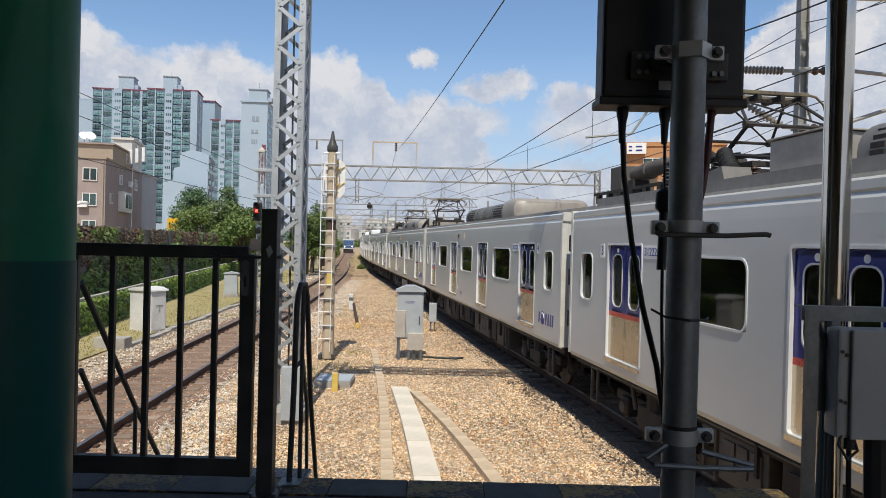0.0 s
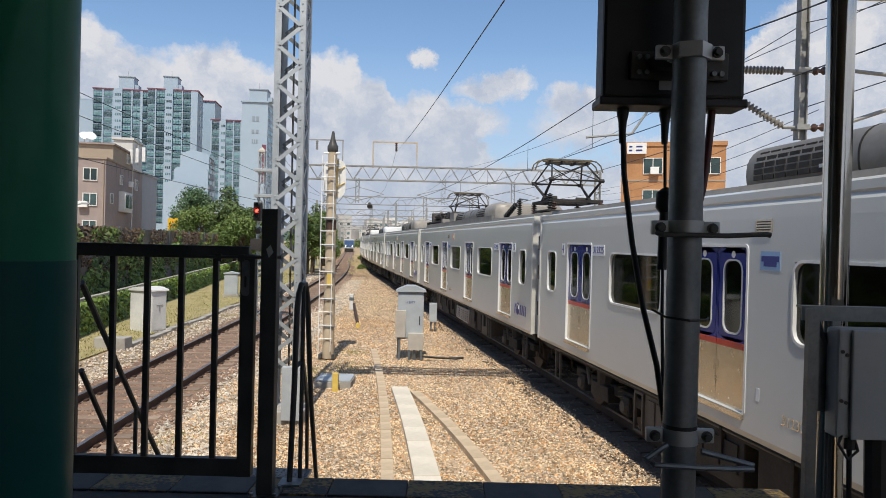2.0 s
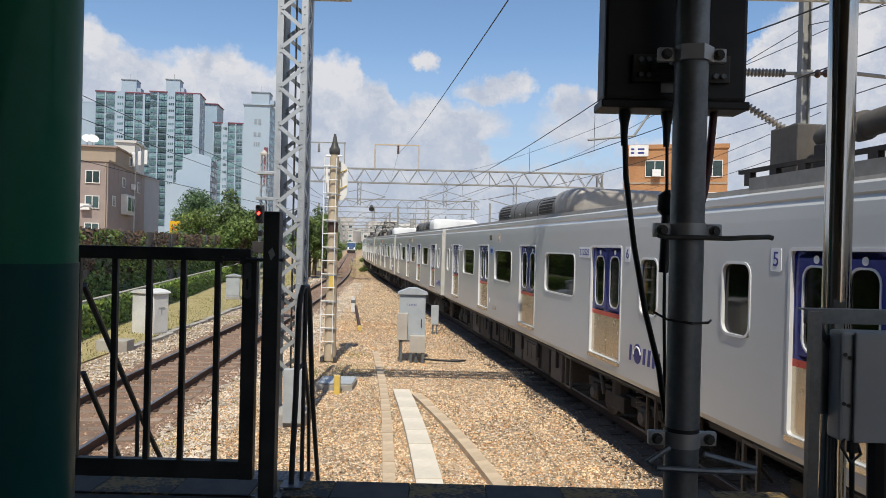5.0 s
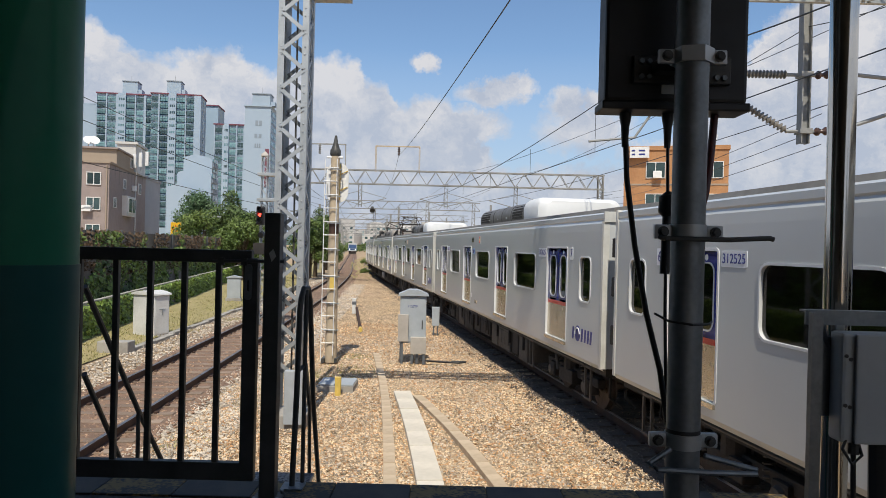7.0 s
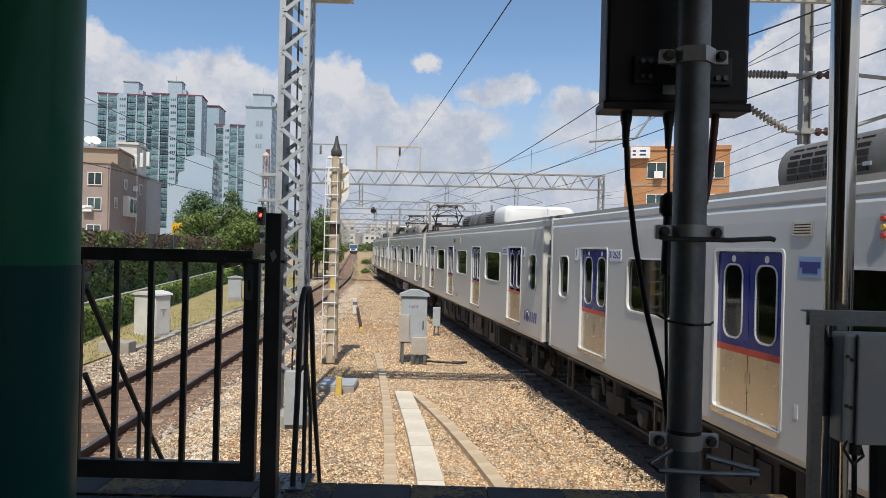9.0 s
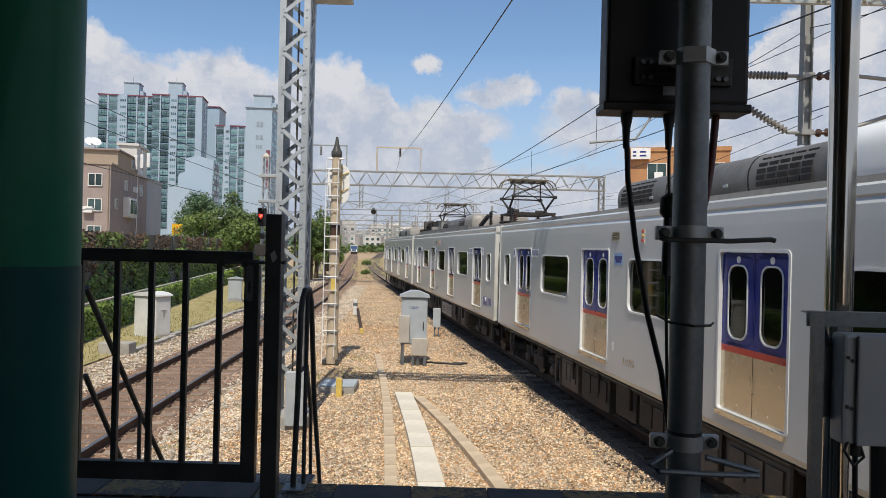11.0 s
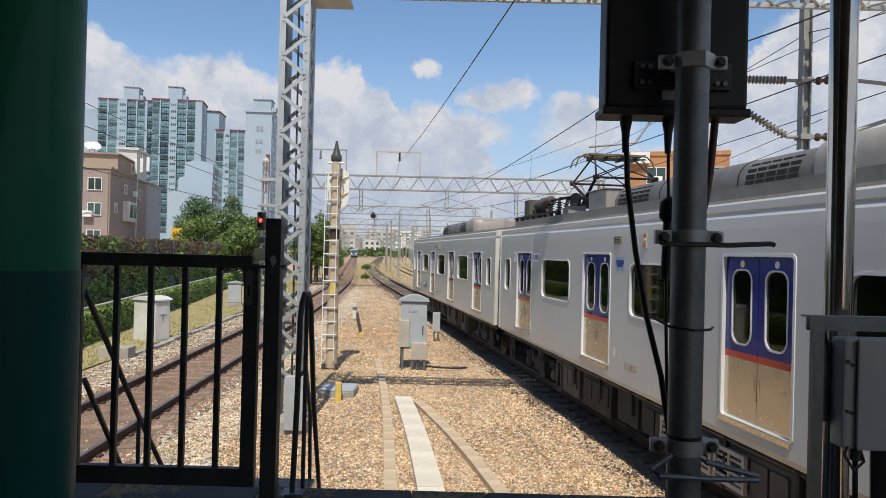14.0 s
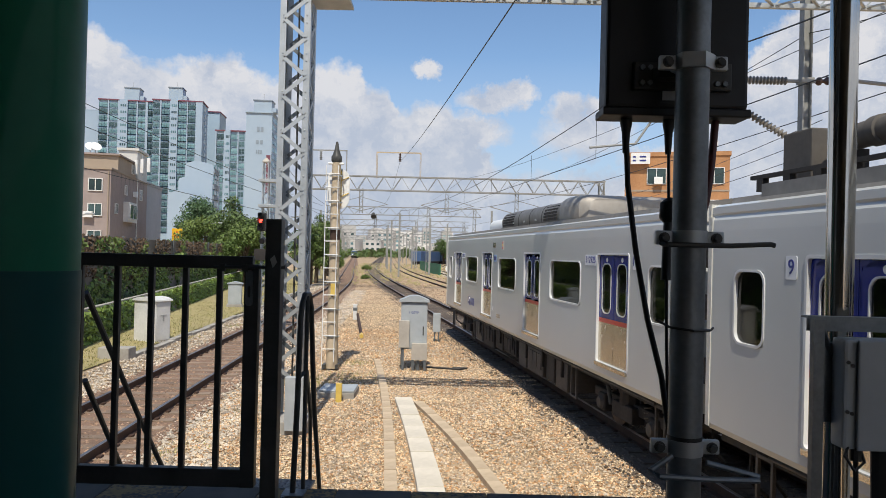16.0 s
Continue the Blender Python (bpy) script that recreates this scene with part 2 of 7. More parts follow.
M = dict(
    ballast=mat("ballast", (.52, .375, .225), (.31, .23, .15), 1.1, .95, bump=.03, bscale=26, contrast=.5, fine=.8),
    stone=mat("ballast_stone", (.61, .455, .285), (.42, .33, .235), .9, .9, island=.65, contrast=.4),
    stone_rust=mat("rusty_ballast_stone", (.36, .235, .155), (.24, .16, .11), 1.2, .95, island=.5),
    stone_grey=mat("grey_ballast_stone", (.56, .49, .40), (.36, .31, .25), 1.2, .95, island=.5),
    rust_bed=mat("rusty_track_bed", (.26, .165, .11), (.18, .115, .08), 1.4, .95, bump=.03, bscale=24, fine=.7),
    # dark_bed and stone_dark: grimy, and darkened further to deepen the train's shadow
    dark_bed=mat("oily_shaded_track_bed", (.15, .115, .085), (.08, .062, .05), 1.2, .95, bump=.03, bscale=24, fine=.7),
    stone_yard=mat("brown_yard_stone", (.50, .37, .25), (.36, .27, .19), 1.0, .95, island=.4),
    stone_dark=mat("oily_shaded_ballast_stone", (.20, .155, .115), (.11, .088, .07), 1.2, .95, island=.5),
    stone_orange=mat("orange_ballast_stone", (.52, .30, .14), (.40, .22, .11), 1.2, .9, island=.45),
    redcable=mat("dark_red_cable", (.085, .012, .012), (.06, .010, .010), 8, .5),
    strip=mat("copper_carbon_strip", (.20, .17, .11), (.10, .085, .06), 6, .6, .3),
    rail=mat("rusty_rail_side", (.10, .056, .038), (.065, .04, .03), 5, .75, .3, bump=.002),
    railtop=mat("polished_rail_head", (.42, .38, .35), (.25, .2, .17), 3, .38, .9),
    sleeper=mat("concrete_sleeper", (.31, .235, .175), (.20, .14, .10), 2, .9, bump=.006, obvar=.25),
    # sleeper colour darkened to stand in for the train's shadow
    sleeper_dark=mat("shaded_concrete_sleeper", (.13, .10, .08), (.08, .062, .05), 2, .9, bump=.006, obvar=.25),
    grass=mat("dry_grass", (.30, .265, .11), (.40, .33, .17), .8, .95, bump=.02, bscale=40, fine=.6),
    blade=mat("grass_blade", (.25, .25, .08), (.40, .34, .16), .7, .8, island=.5),
    conc=mat("concrete", (.42, .40, .36), (.30, .28, .25), 1.6, .85, bump=.004, bscale=40),
    conc_warm=mat("cable_trough_lid", (.60, .475, .33), (.47, .365, .25), 1.3, .88, bump=.004, bscale=50, obvar=.03),
    conc_white=mat("pale_concrete_lid", (.72, .655, .545), (.60, .545, .45), 1.3, .85, bump=.003, bscale=50, obvar=.02),
    pole_conc=mat("weathered_concrete_pole", (.55, .45, .32), (.40, .32, .22), 1.7, .85, bump=.004, contrast=.5),
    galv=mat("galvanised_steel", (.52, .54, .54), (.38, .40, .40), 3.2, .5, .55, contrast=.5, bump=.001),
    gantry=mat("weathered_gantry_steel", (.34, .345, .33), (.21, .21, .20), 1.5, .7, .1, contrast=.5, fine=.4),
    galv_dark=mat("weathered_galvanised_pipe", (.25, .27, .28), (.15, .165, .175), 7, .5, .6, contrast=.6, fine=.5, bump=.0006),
    stain=mat("stainless_steel", (.62, .60, .55), (.52, .50, .46), 1.5, .13, 1.0, rough2=.05),
    black=mat("black_painted_steel", (.085, .085, .08), (.055, .055, .052), 4, .42, .0, bump=.001),
    blackbox=mat("black_display_housing", (.008, .008, .009), (.006, .006, .0065), 3, .5, bump=.0005, bscale=300),
    rubber=mat("black_rubber_cable", (.012, .012, .012), (.02, .02, .02), 10, .55),
    green=mat("green_gloss_paint", (.008, .165, .09), (.006, .135, .075), 1.5, .5, coat=.1, bump=.0015, bscale=9),
    greenlow=mat("dark_green_gloss_paint", (.003, .075, .070), (.002, .06, .057), 1.5, .5, coat=.08, bump=.0015, bscale=9),
    plat=mat("platform_concrete", (.085, .08, .076), (.05, .048, .046), 2.3, .85, bump=.004, bscale=60),
    yellow=mat("worn_yellow_paint", (.19, .12, .03), (.03, .027, .022), 3.5, .75, contrast=.16, fine=.9, bump=.006, bscale=30),
    kerbblack=mat("worn_black_paint", (.008, .008, .009), (.04, .034, .024), 5, .7, contrast=.3, fine=.7),
    yellowpost=mat("yellow_plastic", (.72, .52, .12), (.6, .42, .1), 8, .5),
    chequer=mat("chequer_plate", (.17, .17, .18), (.10, .10, .105), 4, .42, .8, bump=.004, bscale=60),
    canopy=mat("canopy_sheet", (.16, .165, .16), (.12, .125, .12), 1.0, .7),
    grey_box=mat("grey_cabinet_paint", (.42, .45, .47), (.35, .38, .40), 2.5, .5, bump=.0008, bscale=30),
    grey_dark=mat("grey_junction_box", (.42, .45, .46), (.36, .385, .395), 3, .45, bump=.0008),
    beige_box=mat("beige_cabinet_paint", (.50, .46, .40), (.40, .36, .31), 2, .6),
    white_box=mat("white_cabinet_paint", (.72, .72, .70), (.58, .58, .56), 1.6, .6, fine=.4),
    white=mat("white_enamel", (.85, .85, .83), (.75, .75, .72), 3, .4),
    body=mat("white_train_paint", (.555, .57, .56), (.53, .545, .535), .5, .2, fine=.15, rough2=.03),
    roofgrey=mat("train_roof_grey", (.22, .21, .195), (.14, .132, .122), .9, .7, contrast=.5, fine=.5),
    acgrey=mat("weathered_roof_unit", (.42, .39, .345), (.30, .27, .235), .8, .55, .35, contrast=.5, fine=.5),
    accond=mat("grimy_condenser_housing", (.24, .225, .20), (.15, .14, .125), .9, .5, .4, contrast=.5, fine=.5),
    acwhite=mat("white_roof_unit", (.80, .81, .80), (.72, .73, .72), .8, .4),
    blue=mat("blue_door_paint", (.012, .025, .24), (.010, .02, .20), 1, .22, coat=.3),
    red=mat("red_stripe_paint", (.62, .07, .05), (.5, .06, .04), 2, .3),
    doorsteel=mat("brushed_door_steel", (.66, .58, .46), (.58, .51, .40), 1.2, .24, .9),
    cream=mat("cream_gangway_trim", (.66, .65, .60), (.52, .51, .46), 2, .5),
    frame_white=mat("pale_window_frame", (.70, .71, .71), (.62, .63, .63), 3, .35),
    under=mat("underframe_grime", (.040, .034, .029), (.018, .016, .015), 2.3, .8, bump=.003),
    underbox=mat("underfloor_case", (.12, .105, .088), (.05, .045, .04), 1.5, .75, contrast=.5),
    wheel=mat("wheel_steel", (.16, .12, .095), (.08, .065, .055), 3, .6, .6),
    interior=mat("train_lining", (.20, .21, .21), (.15, .16, .16), 1, .7),
    seat=mat("blue_seat_moquette", (.03, .06, .12), (.02, .04, .09), 8, .9),
    ink=mat("dark_blue_lettering", (.03, .04, .23), (.025, .035, .20), 4, .4),
    plate=mat("white_number_plate", (.78, .79, .80), (.72, .73, .74), 4, .4),
    lblue=mat("pale_blue_sticker", (.25, .40, .62), (.22, .36, .58), 4, .4),
    insul=mat("brown_porcelain", (.10, .055, .04), (.07, .04, .03), 6, .25),
    insul_w=mat("grey_porcelain", (.52, .49, .42), (.40, .37, .32), 6, .3),
    insul_g=mat("grey_brown_porcelain", (.26, .24, .21), (.16, .145, .125), 6, .3),
    insul_r=mat("red_polymer_insulator", (.16, .04, .035), (.10, .03, .027), 6, .4),
    wire=mat("copper_wire_dark", (.05, .055, .06), (.035, .04, .045), 3, .5, .5),
    leaf=mat("tree_leaf", (.085, .14, .026), (.15, .20, .045), .35, .6, island=.45),
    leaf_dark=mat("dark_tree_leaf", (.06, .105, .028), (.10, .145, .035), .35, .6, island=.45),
    leaf_pine=mat("blue_green_leaf", (.065, .13, .055), (.11, .18, .075), .4, .6, island=.4),
    ivy=mat("ivy_leaf", (.19, .28, .045), (.10, .16, .032), .5, .55, island=.55),
    ivy_dry=mat("dry_vine", (.13, .085, .05), (.08, .055, .035), .6, .9, island=.5),
    bark=mat("bark", (.10, .075, .05), (.06, .045, .03), 4, .95, bump=.02),
    wallgrey=mat("stained_wall_concrete", (.20, .19, .17), (.11, .10, .09), .8, .95, contrast=.45, bump=.01),
    stucco=mat("pinkish_beige_render", (.36, .295, .27), (.29, .24, .22), .35, .9, fine=.4, bump=.01),
    stucco2=mat("tan_render", (.39, .315, .24), (.34, .275, .21), .35, .9),
    tilewhite=mat("white_wall_tile", (.66, .65, .61), (.55, .54, .5), .6, .6),
    greywall=mat("grey_render", (.42, .435, .45), (.35, .365, .38), .3, .9),
    # apartment walls: the haze of distance is mixed into the colour as blue
    apt=mat("haze_tinted_pale_paint", (.37, .46, .55), (.33, .42, .51), .06, .9, fine=.3),
    apt_blue=mat("haze_tinted_blue_grey_paint", (.34, .44, .52), (.30, .40, .485), .06, .9, fine=.3),
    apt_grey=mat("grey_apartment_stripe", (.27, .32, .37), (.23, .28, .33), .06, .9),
    apt_maroon=mat("maroon_apartment_trim", (.20, .07, .10), (.16, .06, .08), .1, .8),
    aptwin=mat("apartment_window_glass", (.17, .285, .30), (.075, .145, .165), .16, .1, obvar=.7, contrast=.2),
    winglass=mat("house_window_glass", (.06, .10, .10), (.03, .05, .05), .3, .08, obvar=.4),
    winwhite=mat("white_window_frame", (.75, .75, .73), (.65, .65, .62), 2, .5),
    brick=mat("orange_brick_wall", (.48, .25, .115), (.40, .20, .09), .7, .9, fine=.6, bump=.006),
    sign_y=mat("yellow_shop_sign", (.85, .50, .02), (.8, .45, .02), 2, .5),
    city=mat("distant_building", (.66, .64, .60), (.56, .55, .54), .02, .9, obvar=.25),
    hill=mat("distant_wooded_hill", (.08, .12, .09), (.06, .09, .075), .02, 1),
    carblue=mat("blue_train_paint", (.06, .12, .26), (.05, .10, .21), .6, .35),
    tarp=mat("green_fence_panel", (.03, .20, .10), (.025, .16, .08), .7, .6),
    lampred=glow("red_signal_lamp", (1, .05, .03), 6.0),
    lamphead=glow("white_headlight", (1, 1, .95), 3.0),
    pane=glass("tinted_train_glass", (.16, .18, .17)),
)


for key in ("green", "greenlow", "black"):
    M[key].node_tree.nodes["Principled BSDF"].inputs["Specular IOR Level"].default_value = .2


# ---- mesh helpers ----
def box(bm, x0, x1, y0, y1, z0, z1, bev=0.0):
    r = bmesh.ops.create_cube(bm, size=1, matrix=Matrix.Translation(((x0 + x1) / 2, (y0 + y1) / 2, (z0 + z1) / 2)) @ Matrix.Diagonal((x1 - x0, y1 - y0, z1 - z0, 1)))
    if bev:
        ed = {e for v in r["verts"] for e in v.link_edges}
        bmesh.ops.bevel(bm, geom=list(ed), offset=bev, segments=2, affect="EDGES", profile=.6)
    return bm


def bar(bm, p, q, w, h=None, up=(0, 0, 1)):
    """A rectangular bar from p to q, w across and h deep."""
    p, q, h = Vector(p), Vector(q), h or w
    d = (q - p).normalized()
    up = Vector(up) if abs(d.dot(Vector(up))) < .98 else Vector((0, 1, 0))
    s = d.cross(up).normalized()
    u = s.cross(d)
    vs = [bm.verts.new(o + s * a * w / 2 + u * b * h / 2) for o in (p, q) for a, b in ((-1, -1), (1, -1), (1, 1), (-1, 1))]
    for f in ((3, 2, 1, 0), (4, 5, 6, 7), (0, 1, 5, 4), (1, 2, 6, 5), (2, 3, 7, 6), (3, 0, 4, 7)):
        bm.faces.new([vs[i] for i in f])
    return bm


def tube(bm, pts, r, n=8, caps=True):
    """A round tube along a line of points; r is one radius or one for each point."""
    pts = [Vector(p) for p in pts]
    rs = r if isinstance(r, (list, tuple)) else [r] * len(pts)
    ref, rings = None, []
    for i, p in enumerate(pts):
        d = (pts[min(i + 1, len(pts) - 1)] - pts[max(i - 1, 0)]).normalized()
        if ref is None:
            ref = d.orthogonal().normalized()
        s = (ref - d * ref.dot(d)).normalized()
        ref, u = s, d.cross(s)
        rings.append([bm.verts.new(p + (s * math.cos(a) + u * math.sin(a)) * rs[i]) for a in (2 * math.pi * k / n for k in range(n))])
    for a, b in zip(rings, rings[1:]):
        for k in range(n):
            bm.faces.new((a[k], a[(k + 1) % n], b[(k + 1) % n], b[k]))
    if caps:
        bm.faces.new(rings[0][::-1]), bm.faces.new(rings[-1])
    return bm


def prism(bm, poly, fn0, fn1):
    """Extrudes an outline: fn0 and fn1 turn its 2D points into places."""
    a, b = [bm.verts.new(fn0(*p)) for p in poly], [bm.verts.new(fn1(*p)) for p in poly]
    n = len(poly)
    bm.faces.new(a[::-1]), bm.faces.new(b)
    for i in range(n):
        bm.faces.new((a[i], a[(i + 1) % n], b[(i + 1) % n], b[i]))
    return bm


def rrect(y0, y1, z0, z1, r, n=4):
    """A rounded rectangle's outline."""
    out = []
    for cy, cz, a0 in ((y1 - r, z1 - r, 0), (y0 + r, z1 - r, 90), (y0 + r, z0 + r, 180), (y1 - r, z0 + r, 270)):
        out += [(cy + r * math.cos(radians(a0 + 90 * k / n)), cz + r * math.sin(radians(a0 + 90 * k / n))) for k in range(n + 1)]
    return out


def ring(bm, outer, inner, fn0, fn1):
    """A frame between two outlines of equal count, with depth."""
    n = len(outer)
    rows = [[bm.verts.new(f(*p)) for p in o] for f, o in ((fn0, outer), (fn1, outer), (fn1, inner), (fn0, inner))]
    for a, b in zip(rows, rows[1:] + rows[:1]):
        for i in range(n):
            bm.faces.new((a[i], a[(i + 1) % n], b[(i + 1) % n], b[i]))
    return bm


def done(bm, name, material, smooth=False):
    bmesh.ops.recalc_face_normals(bm, faces=bm.faces)
    me = bpy.data.meshes.new(name)
    bm.to_mesh(me)
    bm.free()
    me.materials.append(material)
    if smooth:
        me.shade_smooth()
        me.set_sharp_from_angle(angle=radians(40))
    return me


def part(name, bm, material, parent=None, label="", smooth=False):
    ob = new(name, done(bm, name, material, smooth))
    ob.parent = parent
    return tagged(ob, label)


def piece(name, me, parent, loc=(0, 0, 0), rot=(0, 0, 0), scale=(1, 1, 1)):
    ob = new(name, me)
    ob.parent, ob.location, ob.rotation_euler, ob.scale = parent, loc, rot, scale
    return ob


def thing(name, label, category, at=(0, 0, 0), rz=0.0, group="", kind=""):
    ob = new(name)
    ob.empty_display_size = .2
    ob.matrix_basis = pose(*at, 0, 0, rz)
    return tagged(ob, label, category, group, kind)


def B():
    return bmesh.new()


def raw(name, verts, faces, material):
    me = bpy.data.meshes.new(name)
    me.from_pydata(verts, [], faces)
    me.materials.append(material)
    me.update()
    return me


def lettering(name, text, size, material, parent, m, depth=.002):
    """Raised characters in the built-in font, centred on the pose m."""
    cu = bpy.data.curves.new(name, "FONT")
    cu.body, cu.size, cu.extrude, cu.align_x, cu.align_y = text, size, depth, "CENTER", "CENTER"
    cu.resolution_u = 3
    tmp = new("tmp", cu)
    me = bpy.data.meshes.new_from_object(tmp.evaluated_get(bpy.context.evaluated_depsgraph_get()))
    bpy.data.objects.remove(tmp)
    me.materials.clear()
    me.materials.append(material)
    ob = new(name, me)
    ob.parent, ob.matrix_basis = parent, m
    return ob


# ---- the two lines of the railway ----
def right_line(y):
    d, n = max(0, y - 60), max(0, 30 - max(y, -20))
    return 4.238 - .1706 * (y - 13) - .000367 * n * n + (.000435 * d * d if y < 160 else 4.35 + .087 * (y - 160))


def left_line(y):
    d = max(0, y - 30)
    return -6.2 - .055 * (y - 13) - (.0006 * d * d if y < 90 else 2.16 + .072 * (y - 90))


def side_line(y):
    return right_line(y) + 5.6


def heading(line, y):
    return math.atan2(-(line(y + .5) - line(y - .5)), 1)


def run(line, y0, y1, step, off=0.0):
    """Points along a line, off metres to its right."""
    out, y = [], y0
    while y <= y1 + 1e-6:
        a = heading(line, y)
        out.append((line(y) + off * math.cos(a), y + off * math.sin(a)))
        y += step
    return out


def sweep(bm, path, profile):
    """Carries a cross-section (across, up) along a path on the ground."""
    rows = []
    for i, (x, y) in enumerate(path):
        x0, y0 = path[max(i - 1, 0)]
        x1, y1 = path[min(i + 1, len(path) - 1)]
        n = math.hypot(x1 - x0, y1 - y0)
        rx, ry = (y1 - y0) / n, -(x1 - x0) / n
        rows.append([bm.verts.new((x + rx * u, y + ry * u, v)) for u, v in profile])
    k = len(profile)
    for a, b in zip(rows, rows[1:]):
        for i in range(k):
            bm.faces.new((a[i], a[(i + 1) % k], b[(i + 1) % k], b[i]))
    bm.faces.new(rows[0][::-1]), bm.faces.new(rows[-1])
    return bm


# ---- ground, tracks, platform ----
def build_ground():
    bm = B()
    xs = [-2000, -600, -200, -80, -40] + [x * 1.0 for x in range(-30, 31, 2)] + [40, 80, 200, 600, 2000]
    ys = [-600, -100, -20] + [y * 2.0 for y in range(0, 60)] + [130, 160, 220, 320, 500, 900, 1600, 4000]
    g = [[bm.verts.new((x, y, -.2 + .035 * noise.noise((x * .4, y * .4, 0)))) for x in xs] for y in ys]
    for a, b in zip(g, g[1:]):
        for i in range(len(xs) - 1):
            bm.faces.new((a[i], a[i + 1], b[i + 1], b[i]))
    part("ground", bm, M["ballast"], None, "tan and grey railway ballast spread between the tracks", True).update_tag()
    tagged(bpy.data.objects["ground"], category="ground", kind="structure")


def stones(name, label, count, pick, size, material, cat="ballast"):
    """Loose angular stones, as one joined mesh."""
    rng = np.random.RandomState(len(name) * 7 + count)
    base = np.array([(1, 0, 0), (-1, 0, 0), (0, 1, 0), (0, -1, 0), (0, 0, 1), (0, 0, -1)], float)
    tri = np.array([(0, 2, 4), (2, 1, 4), (1, 3, 4), (3, 0, 4), (2, 0, 5), (1, 2, 5), (3, 1, 5), (0, 3, 5)])
    p = pick(rng, count)
    n = len(p)
    s = rng.uniform(*size, n)
    v = base[None] * rng.uniform(.55, 1.1, (n, 6, 1)) + rng.uniform(-.3, .3, (n, 6, 3))
    a = rng.uniform(0, 6.28, n)
    c, d = np.cos(a)[:, None], np.sin(a)[:, None]
    v = np.stack([v[:, :, 0] * c - v[:, :, 1] * d, v[:, :, 0] * d + v[:, :, 1] * c, v[:, :, 2] * .7], 2) * s[:, None, None] * .5 + p[:, None]
    f = (tri[None] + (np.arange(n) * 6)[:, None, None]).reshape(-1, 3)
    ob = new(name, raw(name, v.reshape(-1, 3).tolist(), f.tolist(), material))
    return tagged(ob, label, cat, kind="stuff")


def ground_z(x, y):
    return -.2 + .035 * noise.noise((x * .4, y * .4, 0))


def pick_between(y0, y1, power):
    """Places between the platform end and y1 over the ballast, denser near y0."""
    def f(rng, n):
        y = y0 + (y1 - y0) * rng.uniform(0, 1, n) ** power
        lo = np.array([left_line(v) + 1.6 for v in y])
        hi = np.array([right_line(v) + 1.6 for v in y])
        x = lo + (hi - lo) * rng.uniform(0, 1, n)
        lim = (x / y > -.62) & (x / y < .55)
        x, y = x[lim], y[lim]
        return np.array([(a, b, ground_z(a, b) + .012) for a, b in zip(x, y)])
    return f


def pick_track(line, y0, y1, lo, hi, z, power=1.5):
    def f(rng, n):
        y = y0 + (y1 - y0) * rng.uniform(0, 1, n) ** power
        o = rng.uniform(lo, hi, n)
        return np.array([(line(b) + a, b, z) for a, b in zip(o, y)])
    return f


RAIL = [(-.065, -.172), (.065, -.172), (.065, -.16), (.012, -.14), (.012, -.045), (.034, -.035), (.036, -.006), (-.036, -.006), (-.034, -.035), (-.012, -.045), (-.012, -.14), (-.065, -.16)]


def build_track(name, label, line, y0, y1, sl_y1, bed, step):
    t = thing(name, label, "railway track", kind="structure")
    part("bed", sweep(B(), run(line, y0, y1, step), [(-1.55, -.21), (-1.3, -.165), (1.3, -.165), (1.55, -.21)]), bed, t)
    for side in (-1, 1):
        path = run(line, y0, y1, step, side * .7535)
        r = part("rail", sweep(B(), path, RAIL), M["rail"], t, "rust-brown steel rail with a worn head")
        part("rail_head", sweep(B(), path, [(-.033, -.006), (.033, -.006), (.028, 0), (-.028, 0)]), M["railtop"], r, "polished running surface")
    bm = B()
    prism(bm, [(-1.2, -.2), (1.2, -.2), (1.17, -.14), (.45, -.155), (-.45, -.155), (-1.17, -.14)], lambda a, b: (a, -.12, b), lambda a, b: (a, .12, b))
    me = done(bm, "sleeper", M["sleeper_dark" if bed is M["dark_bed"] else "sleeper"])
    bm = B()
    for s in (-1, 1):
        for k in (-1, 1):
            box(bm, s * .7535 + k * .1 - .035, s * .7535 + k * .1 + .035, -.06, .06, -.15, -.115)
    clip = done(bm, "rail_clip", M["rail"])
    y = y0
    while y < sl_y1:
        o = piece("sleeper", me, t, (line(y), y, 0), (0, 0, heading(line, y)))
        piece("rail_clip", clip, o)
        y += .62
    return t


def build_platform():
    p = thing("platform", "dark concrete platform end with a worn yellow and black edge", "platform", kind="structure")
    part("slab", box(B(), -7, 2.15, -14, 5.2, .2, 1.296), M["plat"], p)
    part("slab_side", box(B(), 2.15, 2.45, -14, 5.2, .2, 1.296), M["plat"], p)
    me_y, me_b = (done(box(B(), -.279, .279, 5.0, 5.36, 1.1, 1.31, .012), "edge_block", M[k]) for k in ("yellow", "kerbblack"))
    for i in range(11):
        piece("edge_block", me_y if i % 2 == 0 else me_b, p, (-3.3 + .56 * i, 0, 0))
    w = thing("platform_canopy", "unseen grey sheet canopy on a beam, with walls added to block light", "canopy", kind="structure")
    part("roof", box(B(), -7, 2.4, -16, 4.7, 5.0, 5.12), M["canopy"], w)
    part("beam", box(B(), -6.9, 1.5, 3.9, 4.1, 4.8, 4.996), M["canopy"], w)
    # side and back walls stay out of view, added to keep skylight off the foreground
    part("side_wall", box(B(), -7, -6.8, -15.8, 4.6, 1.3, 4.996), M["canopy"], w)
    part("back_wall", box(B(), -7, 2.4, -16, -15.8, 1.3, 4.996), M["canopy"], w)


